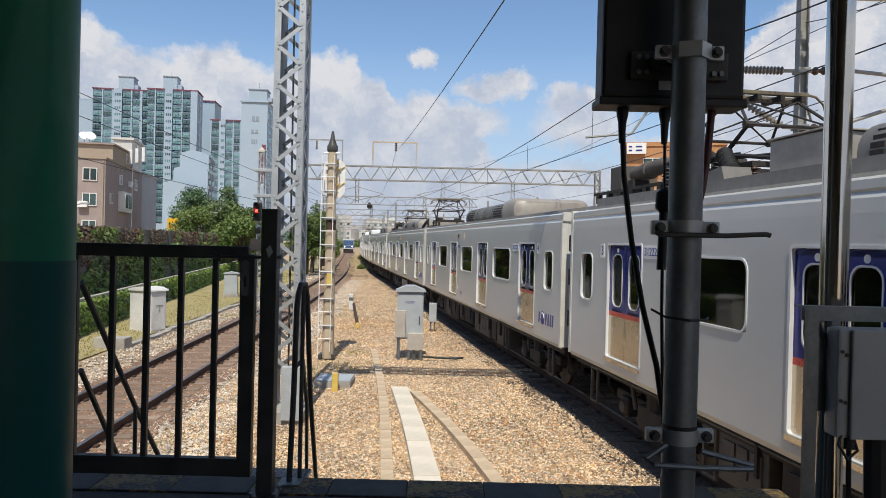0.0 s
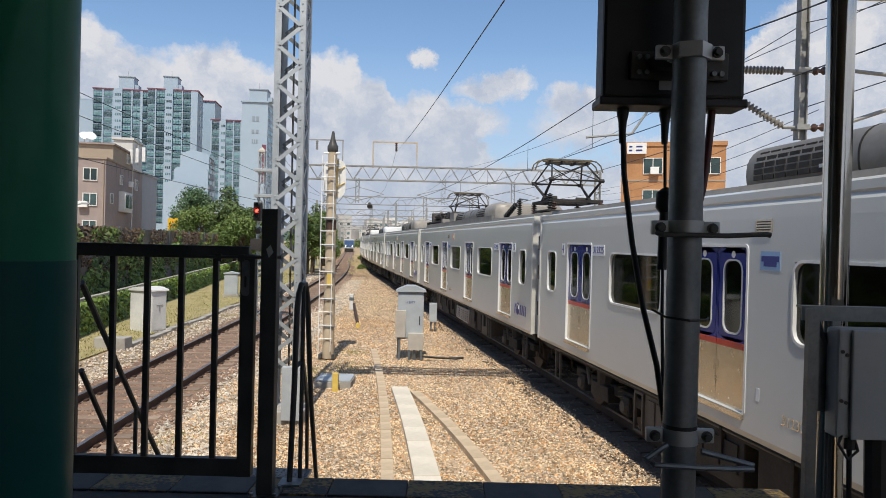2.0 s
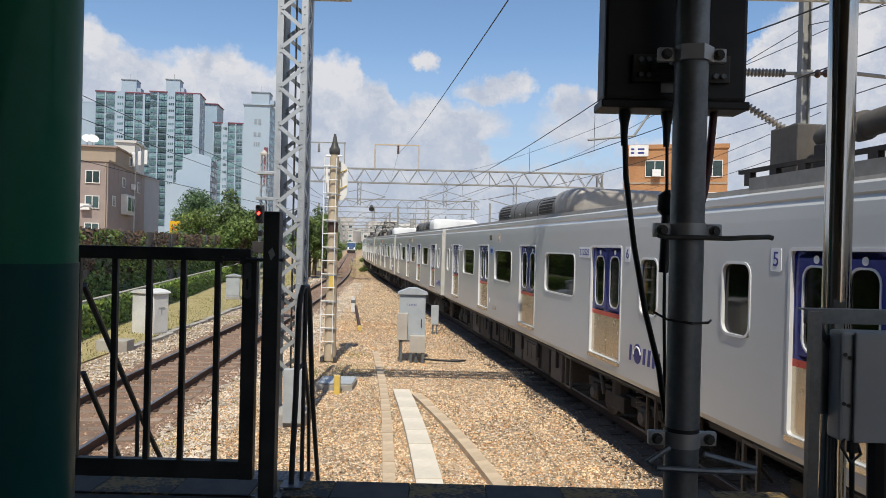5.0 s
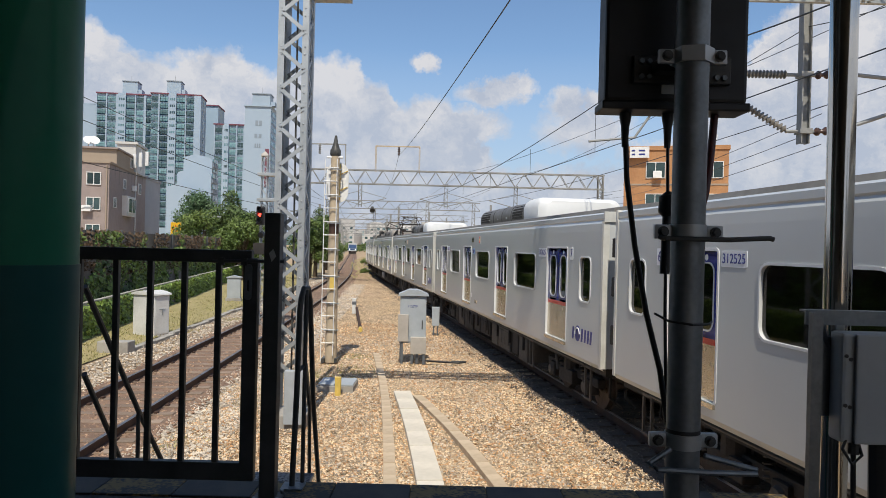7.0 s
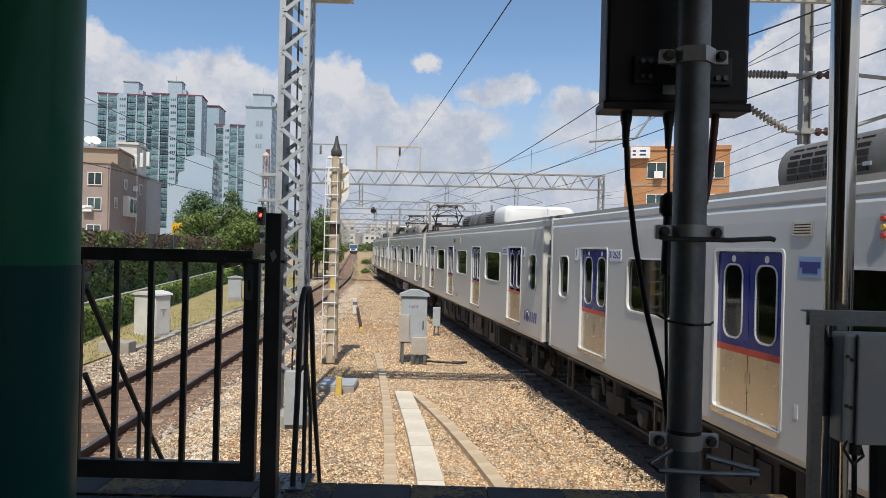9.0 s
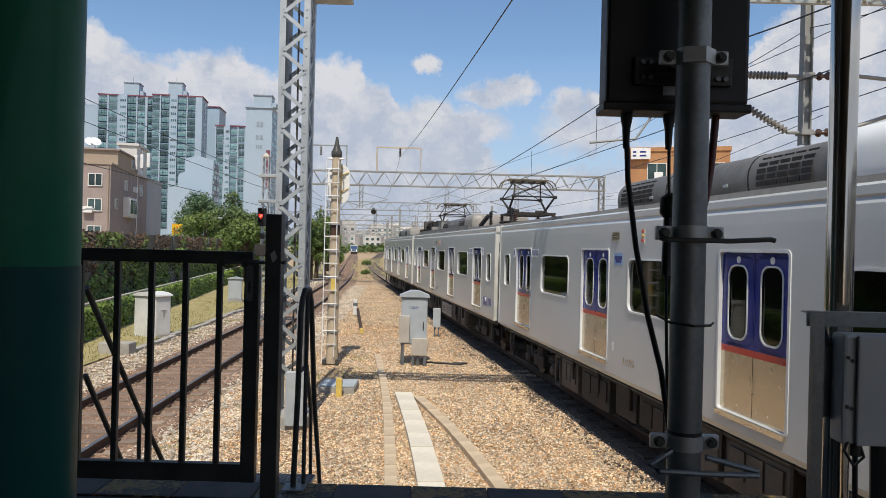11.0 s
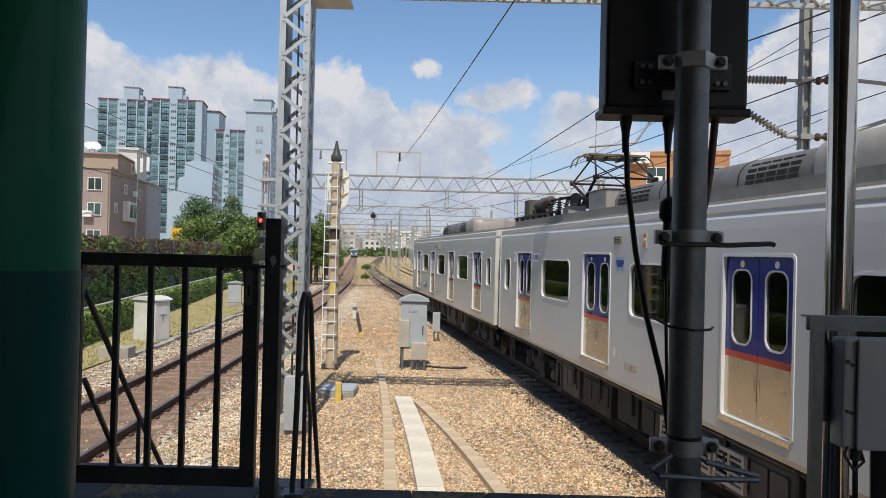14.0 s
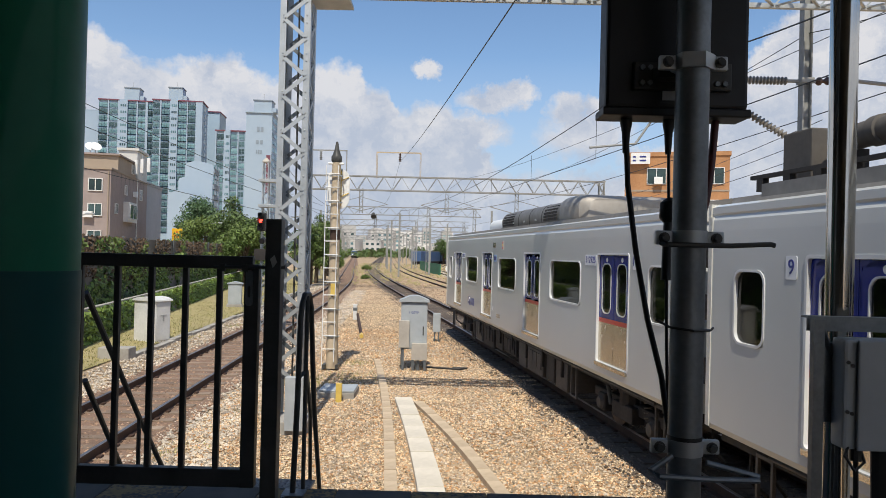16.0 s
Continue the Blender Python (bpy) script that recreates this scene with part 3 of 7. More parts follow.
build_ground()
build_track("left_track", "rusty curving railway track with concrete sleepers in brown ballast", left_line, 4.0, 420, 75, M["rust_bed"], 2.0)
build_track("right_track", "railway track the train runs on, ballast darkened for shade, worn rails", right_line, -20, 420, 70, M["dark_bed"], 2.0)
build_track("side_track", "further railway track curving beside a green fence", side_line, 24, 300, 26, M["ballast"], 3.0)
for off in (10.4, 15.2, 20.0):
    build_track("siding_track", "rusty siding track in the distant yard", lambda y, o=off: right_line(y) + o + .02 * (y - 60), 60, 400, 60.5, M["stone_grey"], 4.0)
build_platform()


# ---- the commuter train ----
L, W = 19.44, 1.56
DOORS, WINS, ENDS = (-7.2, -2.4, 2.4, 7.2), (-4.75, 0.0, 4.75), (-8.85, 8.85)


def skin(bm, side, openings):
    """One side of a car body with its openings cut out."""
    ys = sorted({-L / 2, L / 2} | {v for o in openings for v in o[:2]})
    zs = sorted({1.04, 1.12, 3.45} | {v for o in openings for v in o[2:]})
    x = side * W
    for y0, y1 in zip(ys, ys[1:]):
        for z0, z1 in zip(zs, zs[1:]):
            yc, zc = (y0 + y1) / 2, (z0 + z1) / 2
            if not any(o[0] < yc < o[1] and o[2] < zc < o[3] for o in openings):
                xs0 = x - side * (.05 if z0 < 1.1 else 0)
                bm.faces.new([bm.verts.new(p) for p in ((xs0, y0, z0), (xs0, y1, z0), (x, y1, z1), (x, y0, z1))])
    for y0, y1, z0, z1 in openings:
        d = x - side * .07
        for a, b in (((y0, z0), (y1, z0)), ((y1, z0), (y1, z1)), ((y1, z1), (y0, z1)), ((y0, z1), (y0, z0))):
            bm.faces.new([bm.verts.new(p) for p in ((x, *a), (x, *b), (d, *b), (d, *a))])


def build_car():
    c = thing("train_car", "white commuter train car with blue doors, moving on the track", "train car", group="cars of the moving commuter train")
    opens = [(y - .65, y + .65, 1.30, 3.14) for y in DOORS] + [(y - .93, y + .93, 2.2, 3.0) for y in WINS] + [(y - .28, y + .28, 2.17, 2.98) for y in ENDS]
    bm = B()
    skin(bm, -1, opens)
    skin(bm, 1, [])
    # upper cornice and gutter, and the two end walls
    prof = [(W, 3.45), (W - .004, 3.58), (W - .03, 3.635), (W - .012, 3.66), (W - .012, 3.74), (W - .10, 3.775), (W - .22, 3.78)]
    for s in (-1, 1):
        rows = [[bm.verts.new((s * a, y, b)) for a, b in prof] for y in (-L / 2, L / 2)]
        for i in range(len(prof) - 1):
            bm.faces.new((rows[0][i], rows[0][i + 1], rows[1][i + 1], rows[1][i]))
    for y in (-L / 2, L / 2):
        e = [(-W, 1.08), (W, 1.08)] + prof + [(-a, b) for a, b in prof[::-1]]
        bm.faces.new([bm.verts.new((a, y, b)) for a, b in e])
    part("body", bm, M["body"], c)
    bm = B()
    prism(bm, [(-1.36, 3.77), (1.36, 3.77), (1.33, 3.86), (.9, 3.93), (-.9, 3.93), (-1.33, 3.86)], lambda a, b: (a, -9.6, b), lambda a, b: (a, 9.6, b))
    part("roof", bm, M["roofgrey"], c, "grimy grey roof")
    part("floor", box(B(), -1.5, 1.5, -9.7, 9.7, 1.12, 1.28), M["interior"], c)
    part("ceiling_lining", box(B(), -1.45, 1.45, -9.7, 9.7, 3.2, 3.3), M["interior"], c)
    bench = done(box(box(B(), .95, 1.42, -1.5, 1.5, 1.6, 1.72, .02), 1.34, 1.44, -1.5, 1.5, 1.7, 2.15, .02), "bench", M["seat"])
    for y in WINS:
        piece("bench", bench, c, (0, y, 0))
        piece("bench", bench, c, (0, y, 0), (0, 0, math.pi))
    # windows
    for wid, z0, z1, ys, r in ((.93, 2.2, 3.0, WINS, .13), (.28, 2.17, 2.98, ENDS, .12)):
        bm = B()
        ring(bm, rrect(-wid - .024, wid + .024, z0 - .024, z1 + .024, r + .024), rrect(-wid + .005, wid - .005, z0 + .005, z1 - .005, r), lambda a, b: (-W - .012, a, b), lambda a, b: (-W + .05, a, b))
        fr = done(bm, "window_frame", M["frame_white"], True)
        pn = done(prism(B(), rrect(-wid, wid, z0, z1, r - .01), lambda a, b: (-W + .03, a, b), lambda a, b: (-W + .036, a, b)), "pane", M["pane"])
        for y in ys:
            f = piece("window_frame", fr, c, (0, y, 0))
            piece("pane", pn, f)
        if wid > .5:
            rail_me = done(box(B(), -W + .037, -W + .055, -.92, .92, 2.72, 2.745), "window_transom", M["galv"])
            for y in ys:
                piece("window_transom", rail_me, c, (0, y, 0))
    # doors: two leaves each
    x0, x1 = -W + .035, -W + .065
    win = rrect(.14, .50, 2.16, 2.98, .12)
    leaf_u = B()
    ring(leaf_u, [(.02 + (.61) * (a - .14) / .36, 2.06 + 1.07 * (b - 2.16) / .82) for a, b in win], win, lambda a, b: (x0, a, b), lambda a, b: (x1, a, b))
    box(leaf_u, x0, x1, .005, .035, 2.06, 3.13), box(leaf_u, x0, x1, .62, .648, 2.06, 3.13), box(leaf_u, x0, x1, .03, .63, 3.07, 3.13), box(leaf_u, x0, x1, .03, .63, 2.06, 2.1)
    for zc in (2.1, 3.06):
        for yc in (.05, .6):
            box(leaf_u, x0 + .004, x1, yc - .06, yc + .06, zc - .08, zc + .08)
    leaf_u = done(leaf_u, "door_leaf", M["blue"])
    rim = done(ring(B(), rrect(.12, .52, 2.14, 3.0, .135), win, lambda a, b: (x0 - .008, a, b), lambda a, b: (x1, a, b)), "window_rim", M["frame_white"], True)
    dp = done(prism(B(), rrect(.14, .50, 2.16, 2.98, .11), lambda a, b: (x0 + .012, a, b), lambda a, b: (x0 + .018, a, b)), "pane", M["pane"])
    kick = done(box(box(B(), x0, x1, .006, .648, 1.31, 1.985), x0 - .004, x0, .04, .05, 1.68, 1.80), "kick_panel", M["doorsteel"])
    stripe = done(box(B(), x0, x1, .006, .648, 1.985, 2.06), "red_stripe", M["red"])
    dot = done(prism(B(), rrect(-.04, .04, 3.0 + .02, 3.10, .038), lambda a, b: (x0 - .003, a, b), lambda a, b: (x0, a, b)), "warning_sticker", M["plate"])
    bm = B()
    ring(bm, rrect(-.685, .685, 1.27, 3.175, .07), rrect(-.648, .648, 1.305, 3.138, .04), lambda a, b: (-W - .01, a, b), lambda a, b: (-W + .06, a, b))
    dframe = done(bm, "door_frame", M["frame_white"], True)
    sill = done(box(B(), -W - .035, -W + .03, -.66, .66, 1.235, 1.3, .006), "door_sill", M["doorsteel"])
    for y in DOORS:
        f = piece("door_frame", dframe, c, (0, y, 0))
        piece("door_sill", sill, f)
        for k in (1, -1):
            lf = piece("door_leaf", leaf_u, c, (0, y, 0), (0, 0, 0), (1, k, 1))
            for nm, me in (("window_rim", rim), ("pane", dp), ("kick_panel", kick), ("red_stripe", stripe)):
                piece(nm, me, lf)
            piece("warning_sticker", dot, lf, (0, .32, -.005))
    # gangway bellows and cream corner trims
    bm = B()
    for k in range(11):
        box(bm, -.75, .75, L / 2 + .01 + .05 * k, L / 2 + .04 + .05 * k, 1.15, 3.35)
    part("gangway_bellows", bm, M["rubber"], c)
    for y in (-1, 1):
        part("corner_trim", box(box(B(), -W - .012, -W + .10, y * (L / 2 - .035) - .04, y * (L / 2 - .035) + .045, 1.08, 3.62), -W - .004, -W + .3, y * (L / 2) - .03, y * (L / 2) + .03, 3.6, 3.78), M["cream"], c, "cream corner strip")
    for z in (1.55, 2.35, 3.0):
        part("gap_guard", box(B(), -W + .02, -W + .25, L / 2 + .03, L / 2 + .23, z, z + .32, .02), M["under"], c, "dark rubber gap guard")
    # underframe, cases and bogies
    part("underframe", box(box(box(B(), -1.42, 1.42, -9.6, 9.6, .92, 1.1), -1.1, -.9, -9.6, 9.6, .8, .95), .9, 1.1, -9.6, 9.6, .8, .95), M["under"], c)
    rng = random.Random(4)
    y = -4.6
    while y < 4.4:
        w = rng.uniform(.5, 1.5)
        bm = box(B(), -1.40, -.3, y, y + w, rng.uniform(.32, .5), .93, .02)
        if w > .9:
            for k in range(3):
                box(bm, -1.425, -1.40, y + .1 + k * (w - .2) / 3, y + .05 + (k + 1) * (w - .2) / 3, .52, .86)
        part("underfloor_case", bm, M["underbox"] if rng.random() < .6 else M["under"], c)
        y += w + rng.uniform(.08, .3)
    for i in range(7):
        y = -4.4 + 1.35 * i
        part("pipe_bracket", box(B(), -1.46, -1.40, y, y + .06, .62, 1.0, .006), M["under"], c)
    part("air_pipe", tube(B(), [(-1.43, -8.6, .98), (-1.43, 8.6, .98)], .025, 6), M["underbox"], c)
    for y, z in ((-5.05, .55), (4.75, .5), (8.7, .55), (-8.75, .55)):
        part("step_ladder", ring(B(), [(y - .16, z - .2), (y + .16, z - .2), (y + .16, z + .42), (y - .16, z + .42)], [(y - .12, z - .16), (y + .12, z - .16), (y + .12, z + .38), (y - .12, z + .38)], lambda a, b: (-1.43, a, b), lambda a, b: (-1.39, a, b)), M["underbox"], c)
    for yb in (-6.9, 6.9):
        bm = B()
        for s in (-1, 1):
            box(bm, s * 1.02 - .08, s * 1.02 + .08, yb - 1.55, yb + 1.55, .48, .66, .03)
            box(bm, s * 1.1 - .12, s * 1.1 + .12, yb - .42, yb + .42, .34, .62, .03)
            for k in (-1.05, 1.05):
                box(bm, s * 1.05 - .12, s * 1.05 + .12, yb + k - .16, yb + k + .16, .28, .6, .04)
            tube(bm, [(s * 1.0, yb, .6), (s * 1.0, yb, .95)], .24, 12)
        box(bm, -1.0, 1.0, yb - .3, yb + .3, .45, .75)
        bg = part("bogie", bm, M["under"], c, "grimy bogie frame")
        for k in (-1.05, 1.05):
            part("axle_cap", tube(B(), [(-1.17, yb + k, .43), (-1.22, yb + k, .43)], [.13, .10], 12), M["underbox"], bg)
            part("coil_spring", tube(B(), [(-1.06 + .07 * math.cos(q * .8), yb + k * .68 + .07 * math.sin(q * .8), .50 + .01 * q) for q in range(34)], .014, 4), M["underbox"], bg)
        part("damper", tube(B(), [(-1.2, yb + .5, .5), (-1.2, yb + .75, 1.0)], .04, 8), M["underbox"], bg)
        for k in (-1.05, 1.05):
            bm = B()
            tube(bm, [(-.85, 0, 0), (.85, 0, 0)], .08, 8)
            for s in (-1, 1):
                tube(bm, [(s * .69, 0, 0), (s * .715, 0, 0)], .455, 28)
                tube(bm, [(s * .715, 0, 0), (s * .82, 0, 0)], .43, 28)
                for q in range(3):
                    tube(bm, [(s * .82, .22 * math.cos(q * 2.1), .22 * math.sin(q * 2.1)), (s * .835, .22 * math.cos(q * 2.1), .22 * math.sin(q * 2.1))], .06, 8)
            wl = part("wheelset", bm, M["wheel"], c, "worn steel wheelset")
            wl.location = (0, yb + k, .43)
    for y in (-9.3, 9.3):
        part("coupler", tube(B(), [(0, y - .3, .85), (0, y + .3, .85)], .11, 10), M["under"], c)
        for x in (-1.2, -.9, .9):
            part("brake_hose", tube(B(), [(x, y, .95), (x, y + .03, .5), (x * .8, y + .05, .3)], .025, 6), M["under"], c)
    # vents, lamps and small plates high on the side
    v = part("side_vent", box(B(), -W - .012, -W, 1.3, 1.6, 3.30, 3.44, .004), M["doorsteel"], c, "small louvred vent")
    slot = done(box(B(), -W - .016, -W - .012, 1.33, 1.57, 0, .012), "slot", M["under"])
    for k in range(4):
        piece("slot", slot, v, (0, 0, 3.32 + .028 * k))
    lamp = part("indicator_lamp", box(B(), -W - .014, -W, .35, .44, 3.24, 3.48, .004), M["beige_box"], c, "small side lamp plate")
    for z, mk in ((3.43, "red"), (3.36, "yellowpost"), (3.29, "red")):
        part("lamp_lens", tube(B(), [(-W - .014, .395, z), (-W - .03, .395, z)], .026, 10), M[mk], lamp)
    part("service_plate", box(B(), -W - .004, -W, 1.46, 1.52, 1.5, 1.64), M["plate"], c)
    part("notice_plate", box(B(), -W - .004, -W, 1.16, 1.50, 2.90, 3.10), M["lblue"], c, "pale blue notice sticker")
    bm = B()
    for k, wd in enumerate((.30, .22)):
        box(bm, -W - .006, -W - .004, 1.33 - wd / 2, 1.33 + wd / 2, 2.99 - k * .05, 3.05 - k * .055)
    part("notice_bars", bm, M["ink"], c)
    # emblem: a blue roundel with a pale arc, and plain slanted bars
    yk = -8.8
    em = part("emblem_roundel", prism(B(), [(yk + .27 + .14 * math.cos(k * .349), 1.55 + .15 * math.sin(k * .349)) for k in range(18)], lambda a, b: (-W - .004, a, b), lambda a, b: (-W, a, b)), M["ink"], c, "blue roundel emblem")
    part("pale_arc", tube(B(), [(-W - .005, yk + .27 + .12 * math.cos(k * .3), 1.53 + .12 * math.sin(k * .3)) for k in range(11)], .014, 6), M["plate"], em)
    me = done(prism(B(), [(-.045, -.12), (.035, -.12), (.06, .12), (-.02, .12)], lambda a, b: (-W - .004, -a, b), lambda a, b: (-W, -a, b)), "emblem_bar", M["ink"])
    for y in (.52, .04, -.12, -.27, -.41):
        piece("emblem_bar", me, em, (0, yk + y, 1.54))
    return c


def roof_unit(c, y0, y1, white, dark_y1):
    """Air-conditioning: a smooth rounded cover and a louvred condenser behind it."""
    z0 = 3.9
    bm = B()
    out = rrect(-1.14, 1.14, z0 - .2, z0 + .52, .26, 6)
    n = 5
    rows = []
    for y, k in ((y0, .80), (y0 + .12, .95), (y0 + .35, 1), (y1 - .2, 1), (y1, .98)):
        rows.append([bm.verts.new((a * k, y, z0 + (b - z0) * k)) for a, b in out])
    for a, b in zip(rows, rows[1:]):
        for i in range(len(out)):
            bm.faces.new((a[i], a[(i + 1) % len(out)], b[(i + 1) % len(out)], b[i]))
    bm.faces.new(rows[0][::-1]), bm.faces.new(rows[-1])
    u = part("air_conditioner", bm, M["acwhite" if white else "acgrey"], c, "white rounded roof unit" if white else "weathered beige rounded roof unit", True)
    bm = B()
    out = rrect(-1.08, 1.08, z0 - .2, z0 + .47, .30, 6)
    prism(bm, out, lambda a, b: (a, y1 + .03, b), lambda a, b: (a, dark_y1, b))
    cd = part("condenser", bm, M["accond"], u, "grey louvred condenser housing", True)
    seam = done(ring(B(), rrect(-1.085, 1.085, z0 - .2, z0 + .475, .30, 6), rrect(-1.07, 1.07, z0 - .19, z0 + .46, .29, 6), lambda a, b: (a, -.012, b), lambda a, b: (a, .012, b)), "seam", M["under"])
    lug = done(box(B(), -1.10, -1.075, -.05, .05, z0 + .08, z0 + .12, .004), "lug", M["galv"])
    yy = y1 + 1.5
    while yy < dark_y1 - 1.2:
        piece("seam", seam, cd, (0, yy, 0))
        piece("lug", lug, cd, (0, yy + .5, 0))
        yy += 1.1
    for ya, yb in ((y1 + .3, y1 + 1.3), (dark_y1 - 1.4, dark_y1 - .3))[:2 if dark_y1 - y1 > 4 else 1]:
        bm = B()
        y = ya
        while y < yb:
            for z, o in ((.04, 0), (.115, 0), (.19, .008), (.26, .035), (.325, .085)):
                box(bm, -1.095 + o, -1.05 + o, y, y + .17, z0 + z, z0 + .055 + z)
            y += .21
        part("louvre_patch", bm, M["under"], u, "dark louvre slots")


def insulator(bm, p, q, r=.06, n=7):
    """A string of sheds from p to q."""
    p, q = Vector(p), Vector(q)
    pts, rs = [], []
    for i in range(n):
        for f, k in ((.0, .45), (.35, 1.0), (.55, .95), (.6, .45)):
            pts.append(p.lerp(q, (i + f) / n))
            rs.append(r * k)
    tube(bm, pts + [q], rs + [r * .4], 10)


def pantograph(c, y):
    """A raised crossed-arm pantograph on insulators."""
    z0, z1 = 4.25, 5.36
    bm = B()
    for s in (-.62, .62):
        bar(bm, (s, y - .88, z0), (s, y + .88, z0), .09, .07)
    for k in (-.83, 0, .83):
        bar(bm, (-.62, y + k, z0), (.62, y + k, z0), .09, .07)
    for s in (-.5, .5):
        tube(bm, [(s - .18, y + s * .3, z0 + .09), (s + .18, y + s * .3, z0 + .09)], .07, 8)
    pn = part("pantograph", bm, M["under"], c, "raised dark steel pantograph")
    for s in (-1, 1):
        for k in (-1, 1):
            kn = (s * .66, y + k * .76, 4.78)
            part("lower_arm", tube(B(), [(s * .58, y - k * .3, z0), kn], [.042, .03], 6), M["under"], pn)
            part("upper_arm", tube(B(), [kn, (s * .46, y + k * .14, z1 - .10)], .022, 6), M["under"], pn)
            part("cross_stay", tube(B(), [(s * .64, y + k * .76, 4.78), (-s * .44, y + k * .16, z1 - .12)], .014, 5), M["under"], pn)
            part("knuckle_joint", tube(B(), [(s * .60, y + k * .76, 4.78), (s * .72, y + k * .76, 4.78)], .05, 8), M["under"], pn)
            part("horn", tube(B(), [(s * .58, y + k * .17, z1), (s * .74, y + k * .17, z1 - .03), (s * .86, y + k * .17, z1 - .13), (s * .92, y + k * .17, z1 - .30)], .018, 6), M["strip"], pn)
    for k in (-1, 1):
        part("knuckle_bar", tube(B(), [(-.66, y + k * .76, 4.78), (.66, y + k * .76, 4.78)], .024, 6), M["under"], pn)
        part("contact_strip", box(B(), -.6, .6, y + k * .17 - .05, y + k * .17 + .05, z1 - .04, z1 + .012, .008), M["strip"], pn, "worn tan contact strip")
    bm = B()
    for s in (-.5, -.18, .18, .5):
        box(bm, s - .03, s + .03, y - .24, y + .24, z1 - .12, z1 - .045)
    bar(bm, (-.58, y, z1 - .09), (.58, y, z1 - .09), .05)
    part("head_frame", bm, M["under"], pn)
    for s in (-.62, .62):
        for k in (-.85, .85):
            bm = B()
            insulator(bm, (s, y + k, 3.9), (s, y + k, z0 - .03), .09, 5)
            part("base_insulator", bm, M["insul"], pn, "", True)


def breaker_gear(c, y0):
    """Switchgear cases and bus bars beside a pantograph."""
    g = part("switchgear", box(B(), -1.05, -.1, y0 - .2, y0 + .75, 3.9, 4.38, .02), M["acgrey"], c, "grey roof switchgear case")
    part("case_lid", box(B(), -1.08, -.07, y0 - .23, y0 + .78, 4.385, 4.405, .006), M["acgrey"], g)
    bm = B()
    insulator(bm, (-.65, y0 + .75, 4.2), (-.65, y0 + 1.2, 4.24), .11, 6)
    part("porcelain_bushing", bm, M["insul_w"], g, "pale ribbed bushing beside the case", True)
    # the breaker: a tilted dark cylinder on a stand before a tall case
    part("tall_case", box(B(), -1.12, -.5, 8.45, 8.95, 3.88, 4.54, .02), M["underbox"], g, "dark grey tall case")
    part("breaker_tank", tube(B(), [(-.95, 8.3, 4.36), (-.95, 8.2, 4.36), (-.95, 7.75, 4.385), (-.95, 7.74, 4.385), (-.95, 7.62, 4.39), (-.95, 7.61, 4.39), (-.95, 7.1, 4.42), (-.95, 7.02, 4.425)],
                              [.09, .13, .13, .15, .15, .125, .125, .08], 16), M["underbox"], g, "dark tilted breaker cylinder", True)
    part("tank_stand", box(B(), -1.1, -.8, 8.0, 8.2, 3.9, 4.26, .01), M["under"], g)
    for k in range(4):
        bm = B()
        x, y = -1.0 + .28 * (k % 2), 6.95 - .32 * k
        insulator(bm, (x, y, 3.92), (x, y, 4.36), .085, 8)
        tube(bm, [(x, y, 4.36), (x, y, 4.42), (x + .2, y - .25, 4.44)], .03, 6)
        part("post_insulator", bm, M["rubber"], g, "black ribbed insulator", True)
    for pts, r in (([(-.95, 7.0, 4.43), (-.8, 6.4, 4.44), (-.72, 5.8, 4.40), (-.8, 5.2, 4.34), (-.75, 4.7, 4.26)], .028),
                   ([(-.55, 7.0, 4.40), (-.5, 6.2, 4.42), (-.45, 5.0, 4.36)], .022)):
        part("bus_bar", tube(B(), pts, r, 8), M["under"], g)
    st = part("bushing_stand", prism(B(), [(4.85, 3.9), (5.35, 3.9), (5.25, 4.12), (4.95, 4.16)], lambda p, q: (-1.25, p, q), lambda p, q: (-.85, p, q)), M["roofgrey"], g, "grey stand at the roof edge")
    bm = B()
    insulator(bm, (-1.05, 5.05, 4.1), (-.85, 5.6, 4.42), .12, 5)
    part("leaning_bushing", bm, M["rubber"], st, "black leaning bushing", True)
    bm = B()
    bar(bm, (-1.27, 5.5, 4.07), (-1.27, 9.3, 4.07), .06, .045)
    for k in range(8):
        box(bm, -1.30, -1.22, 5.55 + k * .5, 5.67 + k * .5, 3.9, 4.05)
    part("cable_rack", bm, M["under"], g, "dark cable rack")


def link_gear(c):
    """Leaning and upright insulators with a link rod beside the end pantograph."""
    g = part("link_rod", tube(B(), [(-.76, -5.25, 4.31), (-.76, -5.45, 4.38), (-.8, -5.75, 4.42), (-.7, -6.2, 4.36)], .02, 6), M["galv_dark"], c)
    bm = B()
    insulator(bm, (-.95, -4.75, 3.93), (-.76, -5.25, 4.30), .085, 7)
    part("leaning_insulator", bm, M["rubber"], g, "black leaning ribbed insulator", True)
    for y in (-5.75, -8.5):
        bm = B()
        insulator(bm, (-.8, y, 3.92), (-.8, y, 4.40), .085, 8)
        part("upright_insulator", bm, M["rubber"], g, "black ribbed insulator", True)
    part("roof_plate", box(B(), -1.15, -.5, -9.3, -8.3, 3.92, 3.96, .01), M["under"], c)


CARS = {}


